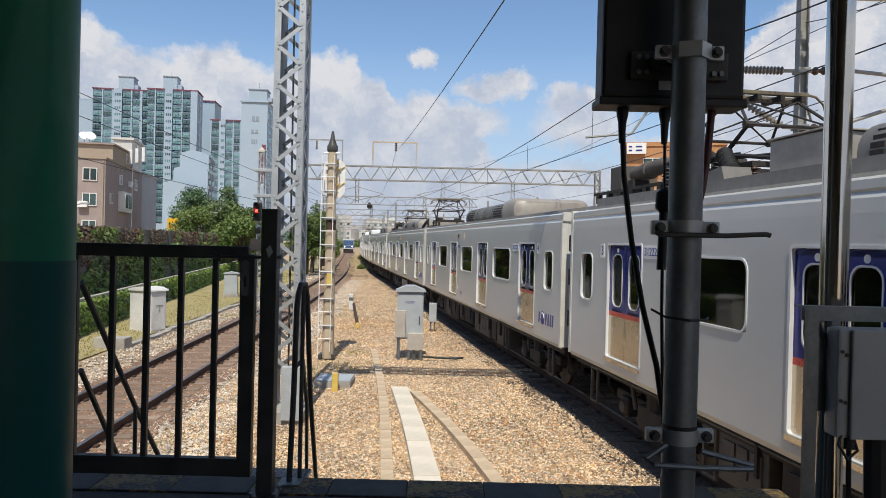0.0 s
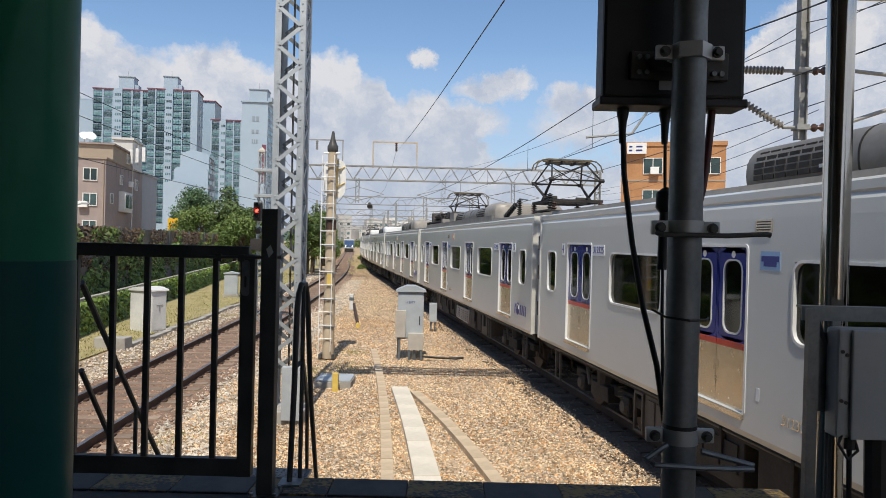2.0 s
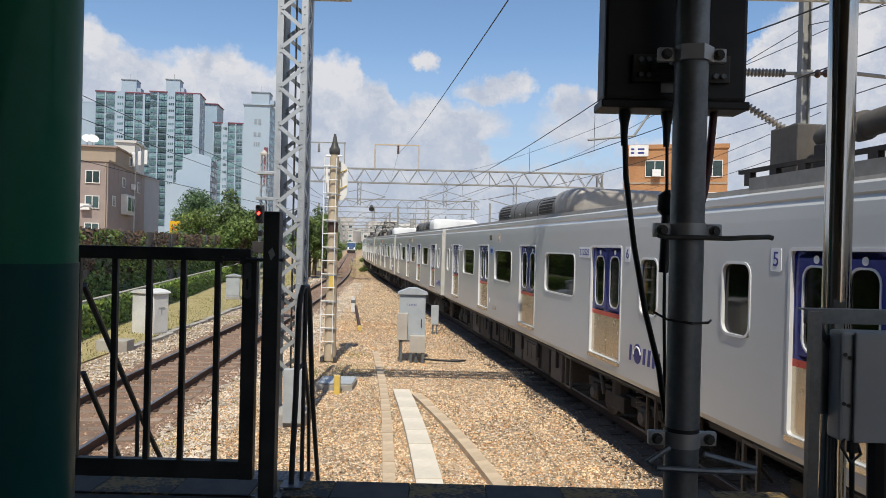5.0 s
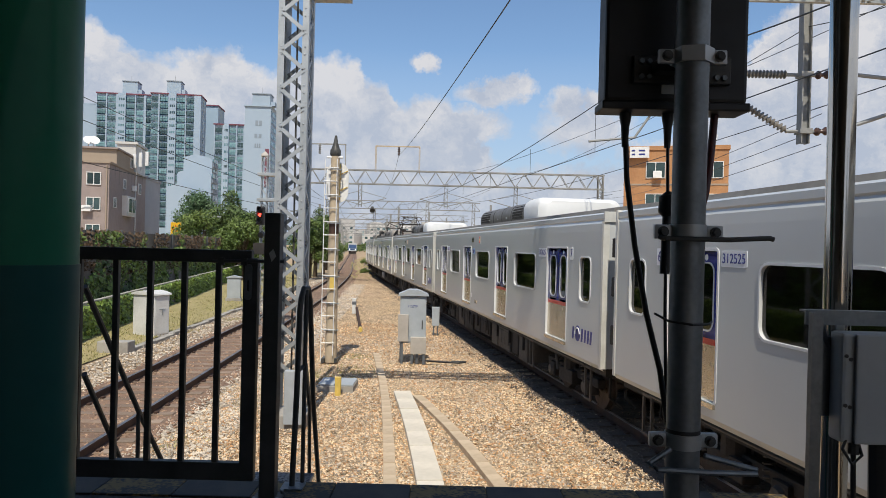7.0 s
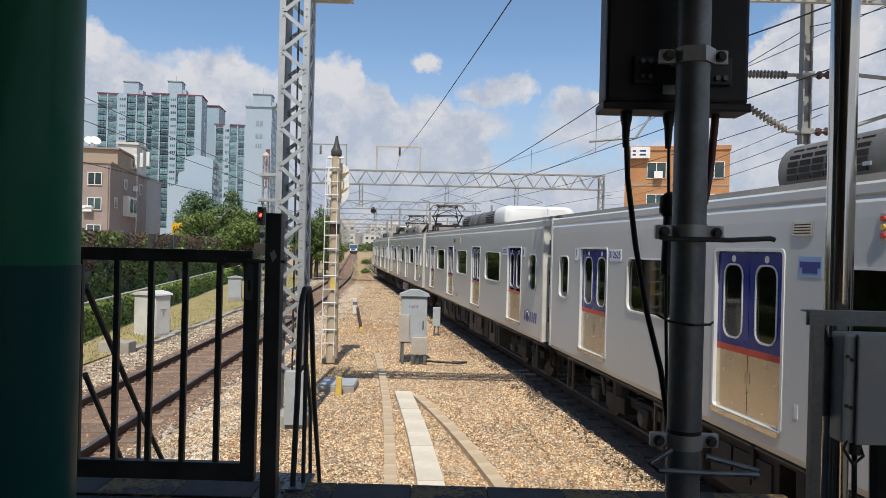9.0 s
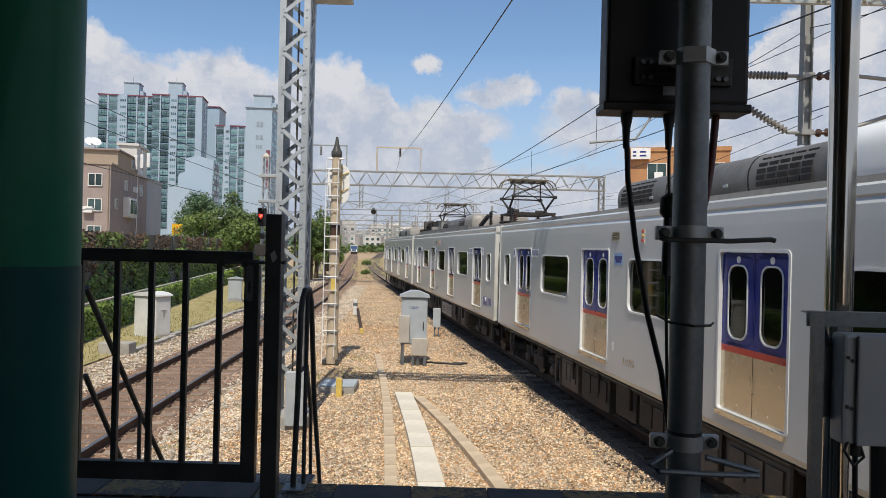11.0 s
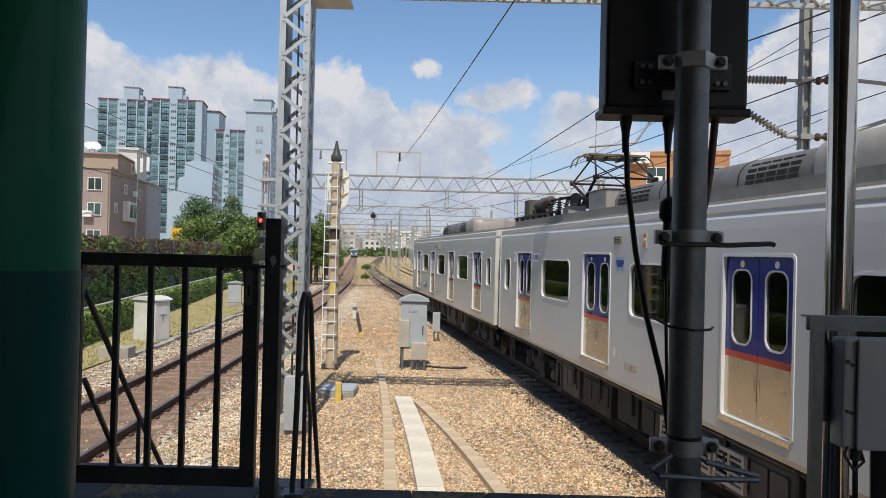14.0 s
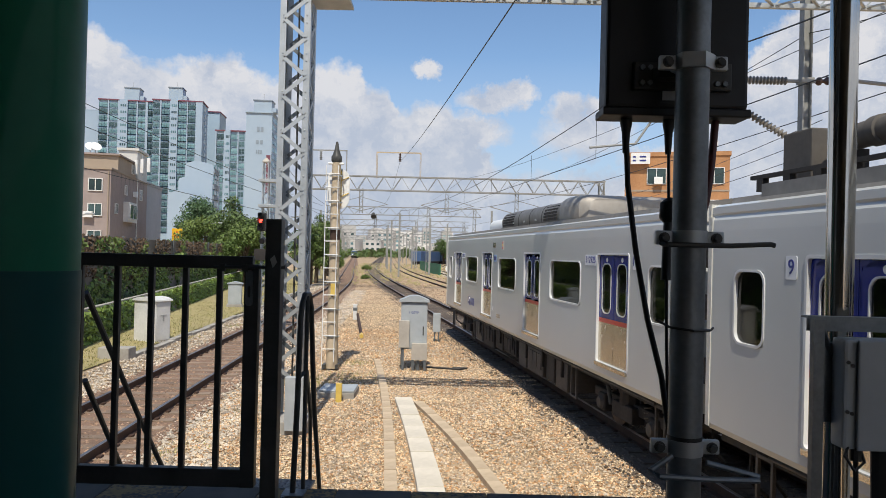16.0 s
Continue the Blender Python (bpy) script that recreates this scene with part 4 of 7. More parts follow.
def build_train():
    proto = build_car()
    for n in range(3, 11):
        CARS[n] = proto if n == 3 else copy_thing(proto, Matrix())
    for n, c in CARS.items():
        power = n in (3, 5, 9)
        if power:
            pantograph(c, 6.1 if n == 3 else 5.65)
            if n != 3:
                pantograph(c, -7.42)
            roof_unit(c, -4.1, -2.7, False, 2.8)
            breaker_gear(c, 3.5)
            part("roof_fairing", box(box(B(), -1.34, -1.28, -4.6, 9.0, 3.80, 3.975), 1.28, 1.34, -4.6, 9.0, 3.80, 3.975), M["roofgrey"], c)
        else:
            roof_unit(c, -4.3, -3.0, n in (7, 8), 2.6)
            if n == 10:
                # the last car wears its emblem towards the rear
                for ch in c.children:
                    if ch.name.startswith("emblem_roundel"):
                        ch.location.y += 13.5
                part("roof_dome", prism(B(), rrect(-.7, .7, 3.7, 4.3, .25, 5), lambda a, b: (a, 3.6, b), lambda a, b: (a, 6.0, b)), M["acwhite"], c, "small white roof dome", True)
        if n in (5, 9):
            link_gear(c)
            for k in range(3):
                y = -2.1 + .72 * k
                g = part("grille_panel", ring(B(), [(y, .44), (y + .66, .44), (y + .66, .88), (y, .88)], [(y + .05, .49), (y + .61, .49), (y + .61, .83), (y + .05, .83)], lambda a, b: (-1.47, a, b), lambda a, b: (-1.42, a, b)), M["beige_box"], c, "pale-framed resistor grille")
                bm = B()
                for q in range(4):
                    box(bm, -1.46, -1.43, y + .05, y + .61, .52 + .08 * q, .545 + .08 * q)
                box(bm, -1.465, -1.43, y + .31, y + .35, .49, .83)
                part("grille_slats", bm, M["beige_box"], g)
        # number plates beside the end doors
        face = Matrix(((0, 0, -1, 0), (-1, 0, 0, 0), (0, 1, 0, 0), (0, 0, 0, 1)))
        lettering("car_number", "312%d25" % (n - 1), .15, M["doorsteel"], c, Matrix.Translation((-W - .003, .85, 1.4)) @ face)
        for yd, yn in ((7.2 + .9, 7.2 - 1.0), (-7.2 - .9, -7.2 + 1.0)):
            a = part("door_number_plate", prism(B(), rrect(yd - .09, yd + .09, 2.92, 3.16, .02), lambda u, v: (-W - .006, u, v), lambda u, v: (-W, u, v)), M["plate"], c)
            lettering("door_number", str(n), .22, M["ink"], a, Matrix.Translation((-W - .008, yd, 3.04)) @ face)
            b = part("car_number_plate", prism(B(), rrect(yn - .27, yn + .27, 2.95, 3.14, .02), lambda u, v: (-W - .006, u, v), lambda u, v: (-W, u, v)), M["plate"], c)
            lettering("car_number", "312%d25" % (n - 1), .165, M["ink"], b, Matrix.Translation((-W - .008, yn, 3.045)) @ face)
        tagged(c, "white train car %d with blue doors, %s" % (n, "pantograph on its roof" if power else "white roof unit" if n in (7, 8) else "beige roof units"))


build_train()


# ---- things at the platform end ----
def build_pillar():
    t = thing("platform_pillar", "glossy green platform pillar, darker green below", "pillar", (-1.358, 2.2, 1.3))
    part("upper_shaft", tube(B(), [(0, 0, 1.718), (0, 0, 3.7)], .2, 48), M["green"], t, "mid-green upper part", True)
    part("lower_shaft", tube(B(), [(0, 0, 0), (0, 0, .03), (0, 0, 1.718)], [.24, .203, .203], 48), M["greenlow"], t, "dark green lower part", True)


def build_gate():
    g = thing("platform_gate", "black steel barred gate at the platform end", "gate", (-.022, 5.0, 0))
    part("top_rail", box(B(), -2.75, -1.335, -.03, .03, 2.955, 3.045, .004), M["black"], g)
    part("bottom_rail", box(B(), -2.75, -1.31, -.03, .03, 1.43, 1.555, .004), M["black"], g)
    me = done(box(B(), -.019, .019, -.019, .019, 1.55, 2.96, .003), "bar", M["black"])
    for x in (-2.55, -2.29, -2.05, -1.81, -1.57):
        piece("bar", me, g, (x, 0, 0))
    part("stile", box(B(), -1.39, -1.29, -.035, .035, 1.43, 2.99, .004), M["black"], g)
    part("hasp", ring(B(), rrect(-1.375, -1.325, 2.70, 2.95, .024), rrect(-1.36, -1.34, 2.76, 2.84, .009), lambda a, b: (a, -.055, b), lambda a, b: (a, -.037, b)), M["galv_dark"], g, "worn steel hasp")
    bm = tube(B(), [(-1.60, -.05, 2.965), (-1.1, -.05, 2.975)], .012, 8)
    box(bm, -1.56, -1.52, -.06, -.03, 2.94, 2.99), box(bm, -1.40, -1.36, -.06, -.03, 2.94, 2.99)
    part("slide_bolt", bm, M["black"], g)
    p = thing("gate_post", "black steel gate post with scuffed paint on a base plate", "post", (-1.205, 4.98, 1.31))
    part("shaft", box(B(), -.055, .055, -.055, .055, .012, 2.0, .006), M["black"], p)
    part("base_plate", box(B(), -.1, .1, -.1, .1, 0, .012, .002), M["black"], p)
    me = done(tube(B(), [(0, 0, .012), (0, 0, .035)], .014, 6), "bolt", M["galv_dark"])
    for x in (-.08, .08):
        for y in (-.08, .08):
            piece("bolt", me, p, (x, y, 0))
    part("paint_scuff", prism(B(), [(-.02, 1.72), (.01, 1.75), (.03, 1.70), (.0, 1.66)], lambda a, b: (a, -.0575, b), lambda a, b: (a, -.055, b)), M["galv"], p, "bare scuffed patch")
    s = thing("stair_plate", "grey chequered steel step plate behind the gate", "step", (0, 0, 0))
    part("tread", box(B(), -2.75, -1.02, 5.37, 5.75, 1.22, 1.25, .004), M["chequer"], s)
    bm = B()
    for i in range(44):
        for k in range(9):
            x, y, d = -2.72 + i * .039, 5.39 + k * .041, .011 * (1 if (i + k) % 2 else -1)
            bar(bm, (x - .011, y - d, 1.251), (x + .011, y + d, 1.251), .006, .004)
    tagged(part("lozenges", bm, M["chequer"], s, "raised lozenge pattern"), kind="stuff")
    part("bracket", box(box(B(), -2.5, -2.4, 5.362, 5.7, .9, 1.218), -1.3, -1.2, 5.362, 5.7, .9, 1.218), M["black"], s)
    h = thing("stair_handrail", "bent black tubular handrail beside the steps", "handrail", (0, 0, 0))
    part("near_loop", tube(B(), [(-1.09, 5.22, 1.31), (-1.07, 5.22, 2.0), (-1.062, 5.22, 2.60), (-1.055, 5.23, 2.70), (-1.045, 5.27, 2.77), (-1.03, 5.35, 2.77), (-1.03, 5.45, 2.66), (-1.09, 6.0, 1.79), (-1.22, 7.2, .55), (-1.27, 7.9, -.15)], .021, 10), M["black"], h, "", True)
    part("mid_rail", tube(B(), [(-1.07, 5.22, 2.16), (-1.03, 5.32, 2.2), (-1.10, 5.9, 1.75), (-1.2, 6.5, 1.0), (-1.28, 7.4, -.15)], .017, 8), M["black"], h, "", True)
    part("stay", tube(B(), [(-1.03, 5.3, 1.31), (-1.03, 5.3, 2.76)], .016, 8), M["black"], h, "", True)
    part("foot", box(B(), -1.16, -1.0, 5.14, 5.3, 1.31, 1.325, .002), M["galv_dark"], h)
    far = thing("stair_handrail", "black tubular handrail on the far side of the steps", "handrail", (0, 0, 0))
    part("slope_rail", tube(B(), [(-2.79, 5.5, 2.73), (-2.82, 6.6, 1.51), (-2.76, 7.0, .95), (-2.74, 7.8, -.15)], .024, 8), M["black"], far, "", True)
    part("lower_rail", tube(B(), [(-2.78, 5.5, 2.05), (-2.89, 6.4, 1.12), (-2.95, 7.5, -.15)], .022, 8), M["black"], far, "", True)
    part("stay", tube(B(), [(-2.82, 6.6, -.15), (-2.82, 6.6, 1.5)], .02, 8), M["black"], far, "", True)


def build_pole_group():
    x, y = .745, 2.2
    p = thing("steel_pole", "weathered grey galvanised steel pole with bolted clamps", "pole", (x, y, 1.3))
    part("shaft", tube(B(), [(0, 0, 0), (0, 0, 3.7)], .051, 32), M["galv_dark"], p, "", True)
    part("joint_band", tube(B(), [(0, 0, 1.245), (0, 0, 1.26)], .052, 32), M["rubber"], p, "", True)
    for z, tip in ((1.865, .23), (1.225, 0), (2.405, 0)):
        bm = tube(B(), [(0, 0, z - .023), (0, 0, z + .023)], .066 if z > 2 else .055, 6 if z > 2 else 32)
        for s in (-1, 1):
            box(bm, s * .052 if s > 0 else -.105, .105 if s > 0 else -.052, -.012, .012, z - .022, z + .022, .006)
        c = part("clamp", bm, M["galv"], p, "galvanised clamp", True)
        for s in (-1, 1):
            bm = tube(B(), [(s * .08, -.03, z), (s * .08, .02, z)], .011, 6)
            tube(bm, [(s * .08, -.018, z), (s * .08, -.012, z)], .017, 10)
            part("bolt", bm, M["black"], c)
        if tip:
            part("step_bar", tube(B(), [(-.10, -.05, z - .018), (-.09, -.075, z - .022), (.10, -.075, z - .022), (.16, -.06, z - .018), (tip, -.05, z - .014), (tip + .012, -.05, z - .018)], .008, 8), M["black"], c, "black steel step bar", True)
    lp = B()
    tube(lp, [(-.05, -.04, 1.205), (-.12, -.06, 1.165), (-.10, -.085, 1.155), (.05, -.085, 1.15), (.20, -.07, 1.145), (.21, -.05, 1.15), (.05, -.05, 1.19)], .009, 8)
    part("lower_step", lp, M["galv_dark"], p, "bent steel foot rest", True)
    part("cable_tie", tube(B(), [(-.09, .02, 1.61), (-.062, -.03, 1.592), (0, -.062, 1.586), (.062, -.03, 1.586), (.08, .0, 1.59)], .004, 6), M["rubber"], p)
    # screen housing behind the pole
    d = thing("display_screen", "black flat platform display seen from behind", "display", (0, 0, 0))
    part("housing", box(B(), .512, .985, 2.36, 2.47, 3.60, 4.7, .012), M["blackbox"], d)
    part("bottom_lip", box(B(), .504, .993, 2.35, 2.48, 3.572, 3.60, .006), M["blackbox"], d)
    bm = box(B(), .60, .92, 2.335, 2.36, 3.655, 3.745, .004)
    box(bm, .66, .83, 2.27, 2.335, 3.68, 3.72, .004)
    br = part("mount_bracket", bm, M["black"], d, "black steel mounting bracket")
    me = done(tube(B(), [(0, 0, 0), (0, -.012, 0)], .009, 6), "bolt", M["galv_dark"])
    for bx in (.625, .65, .87, .895):
        for bz in (3.675, 3.725):
            piece("bolt", me, br, (bx, 2.335, bz))
    part("rating_label", box(B(), .70, .745, 2.357, 2.361, 3.625, 3.66), M["grey_dark"], d)
    for nm, label, pts, r in (("power_cable", "thick black cable hanging from the display", [(.598, 2.42, 3.575), (.60, 2.42, 3.5), (.605, 2.41, 3.35), (.63, 2.38, 3.12), (.665, 2.35, 2.9), (.70, 2.30, 2.72), (.728, 2.285, 2.52), (.73, 2.30, 2.2)], .0095),
                            ("signal_cable", "thin black cable hanging beside the pole", [(.742, 2.42, 3.575), (.742, 2.41, 3.42), (.738, 2.38, 3.2), (.722, 2.34, 3.05), (.718, 2.32, 2.9), (.722, 2.31, 2.7), (.735, 2.30, 2.45), (.74, 2.30, 2.1)], .0055)):
        c = thing(nm, label, "cable")
        part("sheath", tube(B(), pts, r, 10), M["rubber"], c, "", True)
        q = Vector(pts[0])
        part("gland", tube(B(), [q, q + Vector((0, 0, -.02)), q + Vector((0, 0, -.05)), q + Vector((0, 0, -.12))], [.02, .02, .014, .010], 12), M["rubber"], c, "", True)
        if nm == "signal_cable":
            part("connector", tube(B(), [(.738, 2.38, 3.30), (.738, 2.375, 3.285), (.735, 2.37, 3.235), (.73, 2.36, 3.22)], [.014, .032, .032, .016], 14), M["rubber"], c, "black round connector", True)
            part("connector_tail", tube(B(), [(.73, 2.36, 3.22), (.722, 2.35, 3.03)], .016, 10), M["rubber"], c, "", True)
    r = thing("red_cable", "dark red cable loop beside the pole", "cable")
    part("sheath", tube(B(), [(.90, 2.42, 3.575), (.895, 2.42, 3.5), (.88, 2.40, 3.4), (.86, 2.38, 3.3), (.83, 2.36, 3.2)], .013, 10), M["redcable"], r, "", True)
    # polished post, angle-iron frame and junction box
    s = thing("stainless_post", "polished stainless steel post reflecting the platform", "post", (1.375, 2.5, 1.3))
    part("shaft", tube(B(), [(0, 0, 0), (0, 0, 3.7)], .0455, 40), M["stain"], s, "", True)
    f = thing("angle_iron_frame", "galvanised angle-iron frame holding a junction box", "steel frame", (.012, 0, 0))
    bm = box(B(), 1.125, 1.158, 2.2, 2.206, 1.3, 2.925)
    box(bm, 1.125, 1.131, 2.206, 2.225, 1.3, 2.925)
    part("upright", bm, M["galv_dark"], f)
    bm = box(B(), 1.125, 1.75, 2.245, 2.285, 2.925, 2.931)
    box(bm, 1.125, 1.75, 2.245, 2.251, 2.885, 2.925)
    part("top_rail", bm, M["galv_dark"], f)
    part("brace", bar(B(), (1.15, 2.22, 2.91), (1.20, 2.25, 2.80), .03, .005), M["galv_dark"], f)
    part("backplate", box(B(), 1.165, 1.22, 2.24, 2.246, 2.60, 2.85), M["galv_dark"], f)
    j = thing("junction_box", "dark grey metal junction box on an angle-iron frame", "junction box", (0, 0, 0))
    part("case", box(B(), 1.212, 1.56, 2.165, 2.24, 2.535, 2.87, .010), M["grey_dark"], j)
    part("cover", box(B(), 1.247, 1.56, 2.15, 2.163, 2.535, 2.868, .006), M["grey_dark"], j)
    me = done(tube(B(), [(0, 0, 0), (0, -.004, 0)], .006, 8), "screw", M["black"])
    for sx, sz in ((1.222, 2.80), (1.222, 2.65), (1.236, 2.79), (1.236, 2.645)):
        piece("screw", me, j, (sx, 2.164, sz))
    part("cable_gland", tube(B(), [(1.26, 2.18, 2.545), (1.26, 2.18, 2.50)], .018, 10), M["black"], j)
    for dx, pts in ((0, [(1.26, 2.18, 2.50), (1.262, 2.18, 2.4), (1.27, 2.19, 2.2)]), (1, [(1.23, 2.17, 2.545), (1.215, 2.16, 2.52), (1.24, 2.15, 2.475), (1.275, 2.16, 2.5), (1.27, 2.18, 2.545)]), (2, [(1.345, 2.19, 2.54), (1.35, 2.19, 2.3), (1.35, 2.2, 1.3)]), (3, [(1.40, 2.2, 2.54), (1.41, 2.2, 2.2), (1.41, 2.2, 1.3)])):
        w = thing("junction_cable", "black cable below the junction box", "cable")
        part("sheath", tube(B(), pts, (.008, .005, .032, .026)[dx], 8), M["rubber"], w, "", True)


build_pillar()
build_gate()
build_pole_group()


# ---- along the tracks ----
def lattice(bm, p, q, w, n, chord=.06, web=.035, up=(0, 0, 1), depth=None):
    """A four-chord lattice girder from p to q."""
    p, q = Vector(p), Vector(q)
    d = (q - p).normalized()
    s = d.cross(Vector(up)).normalized()
    u = s.cross(d)
    h = (depth or w) / 2
    co = [(a * w / 2, b * h) for a, b in ((-1, -1), (1, -1), (1, 1), (-1, 1))]
    for a, b in co:
        o = s * a + u * b
        bar(bm, p + o, q + o, chord, chord, up)
    for i in range(n):
        f0, f1 = p.lerp(q, i / n), p.lerp(q, (i + 1) / n)
        for k in range(4):
            a, b = co[k], co[(k + 1) % 4]
            if (i + (k > 1)) % 2:
                a, b = b, a
            bar(bm, f0 + s * a[0] + u * a[1], f1 + s * b[0] + u * b[1], web, web * .5, up)


def build_lattice_mast():
    t = thing("lattice_mast", "grey riveted steel lattice mast of the overhead line", "mast", (-2.82, 13.0, -.2))
    w = .27
    for sx in (-1, 1):
        for sy in (-1, 1):
            bm = B()
            box(bm, min(sx * w, sx * (w - .11)), max(sx * w, sx * (w - .11)), sy * w - .006, sy * w + .006, .1, 9.6)
            box(bm, sx * w - .006, sx * w + .006, min(sy * w, sy * (w - .11)), max(sy * w, sy * (w - .11)), .1, 9.6)
            part("leg", bm, M["galv"], t)
    riv = done(tube(B(), [(0, 0, 0), (0, -.012, 0)], [.018, .012], 6), "rivet", M["galv"])
    z, k = .9, 0
    while z < 9.2:
        for sy in (-1, 1):
            f = 1 if (k + (sy > 0)) % 2 else -1
            # braces on the far face get the darker steel colour, the near ones the paler
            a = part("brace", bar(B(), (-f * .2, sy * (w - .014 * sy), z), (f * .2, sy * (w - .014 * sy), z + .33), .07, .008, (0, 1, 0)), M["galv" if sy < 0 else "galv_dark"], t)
            part("side_brace", bar(B(), (sy * .262, -f * .2, z), (sy * .262, f * .2, z + .33), .055, .008, (1, 0, 0)), M["galv"], t)
        for s in (-1, 1):
            piece("rivet", riv, t, (s * .21, -w - .006, z + (.06 if k % 2 else .27)))
        z += .345
        k += 1
    part("ladder_rod", tube(B(), [(.05, 0, .2), (.0, 0, 9.5)], .02, 6), M["black"], t)
    part("footing", box(B(), -.4, .4, -.4, .4, -.1, .25, .03), M["conc"], t)
    part("apparatus_box", box(B(), .02, .36, -.46, -.3, .1, 1.05, .01), M["grey_box"], t, "grey steel apparatus box")
    b = thing("portal_beam", "riveted grey steel beam spanning the tracks overhead", "beam", (0, 0, 0))
    bm = B()
    lattice(bm, (-2.5, 13, 8.1), (8.5, 13, 8.1), .5, 26, .09, .05)
    box(bm, -2.55, -1.85, 12.73, 13.27, 7.60, 7.66)
    part("girder", bm, M["galv"], b)


def build_signal_pole():
    t = thing("concrete_pole", "weathered concrete pole with white ladder rungs and a dark cap", "pole", (-3.12, 19.7, -.15))
    part("shaft", tube(B(), [(0, 0, 0), (0, 0, 5.72)], [.165, .12], 20), M["pole_conc"], t, "", True)
    part("cap", tube(B(), [(0, 0, 5.70), (0, 0, 5.74), (0, 0, 5.86), (0, 0, 5.9), (0, 0, 6.05), (0, 0, 6.27)], [.13, .15, .15, .12, .07, .03], 14), M["black"], t, "dark finial cap", True)
    for x in (-.25, .08):
        part("ladder_rail", tube(B(), [(x, -.19, .2 if x > 0 else .05), (x, -.17, 5.6)], .013, 6), M["white"], t)
    me = done(tube(B(), [(-.26, -.19, 0), (.12, -.19, 0)], .014, 6), "rung", M["white"])
    clampm = done(ring(B(), rrect(-.19, .19, -.19, .19, .18, 5), rrect(-.16, .16, -.16, .16, .155, 5), lambda a, b: (a, b, 0), lambda a, b: (a, b, .03)), "pole_band", M["galv"])
    for i in range(14):
        piece("rung", me, t, (0, 0, .55 + .37 * i))
        if i % 2:
            piece("pole_band", clampm, t, (0, 0, .5 + .37 * i))
    part("top_band", tube(B(), [(-.22, -.05, 5.66), (.22, -.05, 5.66)], .03, 8), M["white"], t)
    part("yellow_plate", box(B(), -.05, .08, -.19, -.178, 2.0, 2.35), M["yellowpost"], t)
    part("rust_stain", tube(B(), [(0, 0, 3.55), (0, 0, 3.85)], .139, 20), M["rail"], t, "rust-stained band", True)
    part("foot_bracket", box(box(B(), -.24, -.16, -.2, .2, 0, .12), .12, .2, -.2, .2, 0, .12), M["black"], t)
    d = thing("signal_disc", "white oval signal board fixed to the concrete pole", "signal board", (-3.09, 19.95, 4.85))
    part("board", prism(B(), rrect(-.31, .31, -.58, .56, .3, 8), lambda a, b: (a, 0, b), lambda a, b: (a, .05, b)), M["white"], d, "", True)
    bm = box(B(), .05, .09, -.06, -.02, -.5, .5)
    for z in (-.25, .2):
        tube(bm, [(.05, -.05, z), (.29, -.012, z + .12)], .014, 6)
    tube(bm, [(-.18, -.1, .0), (.05, -.05, 0)], .02, 6)
    part("support", bm, M["yellowpost"], d, "yellowed support bars")


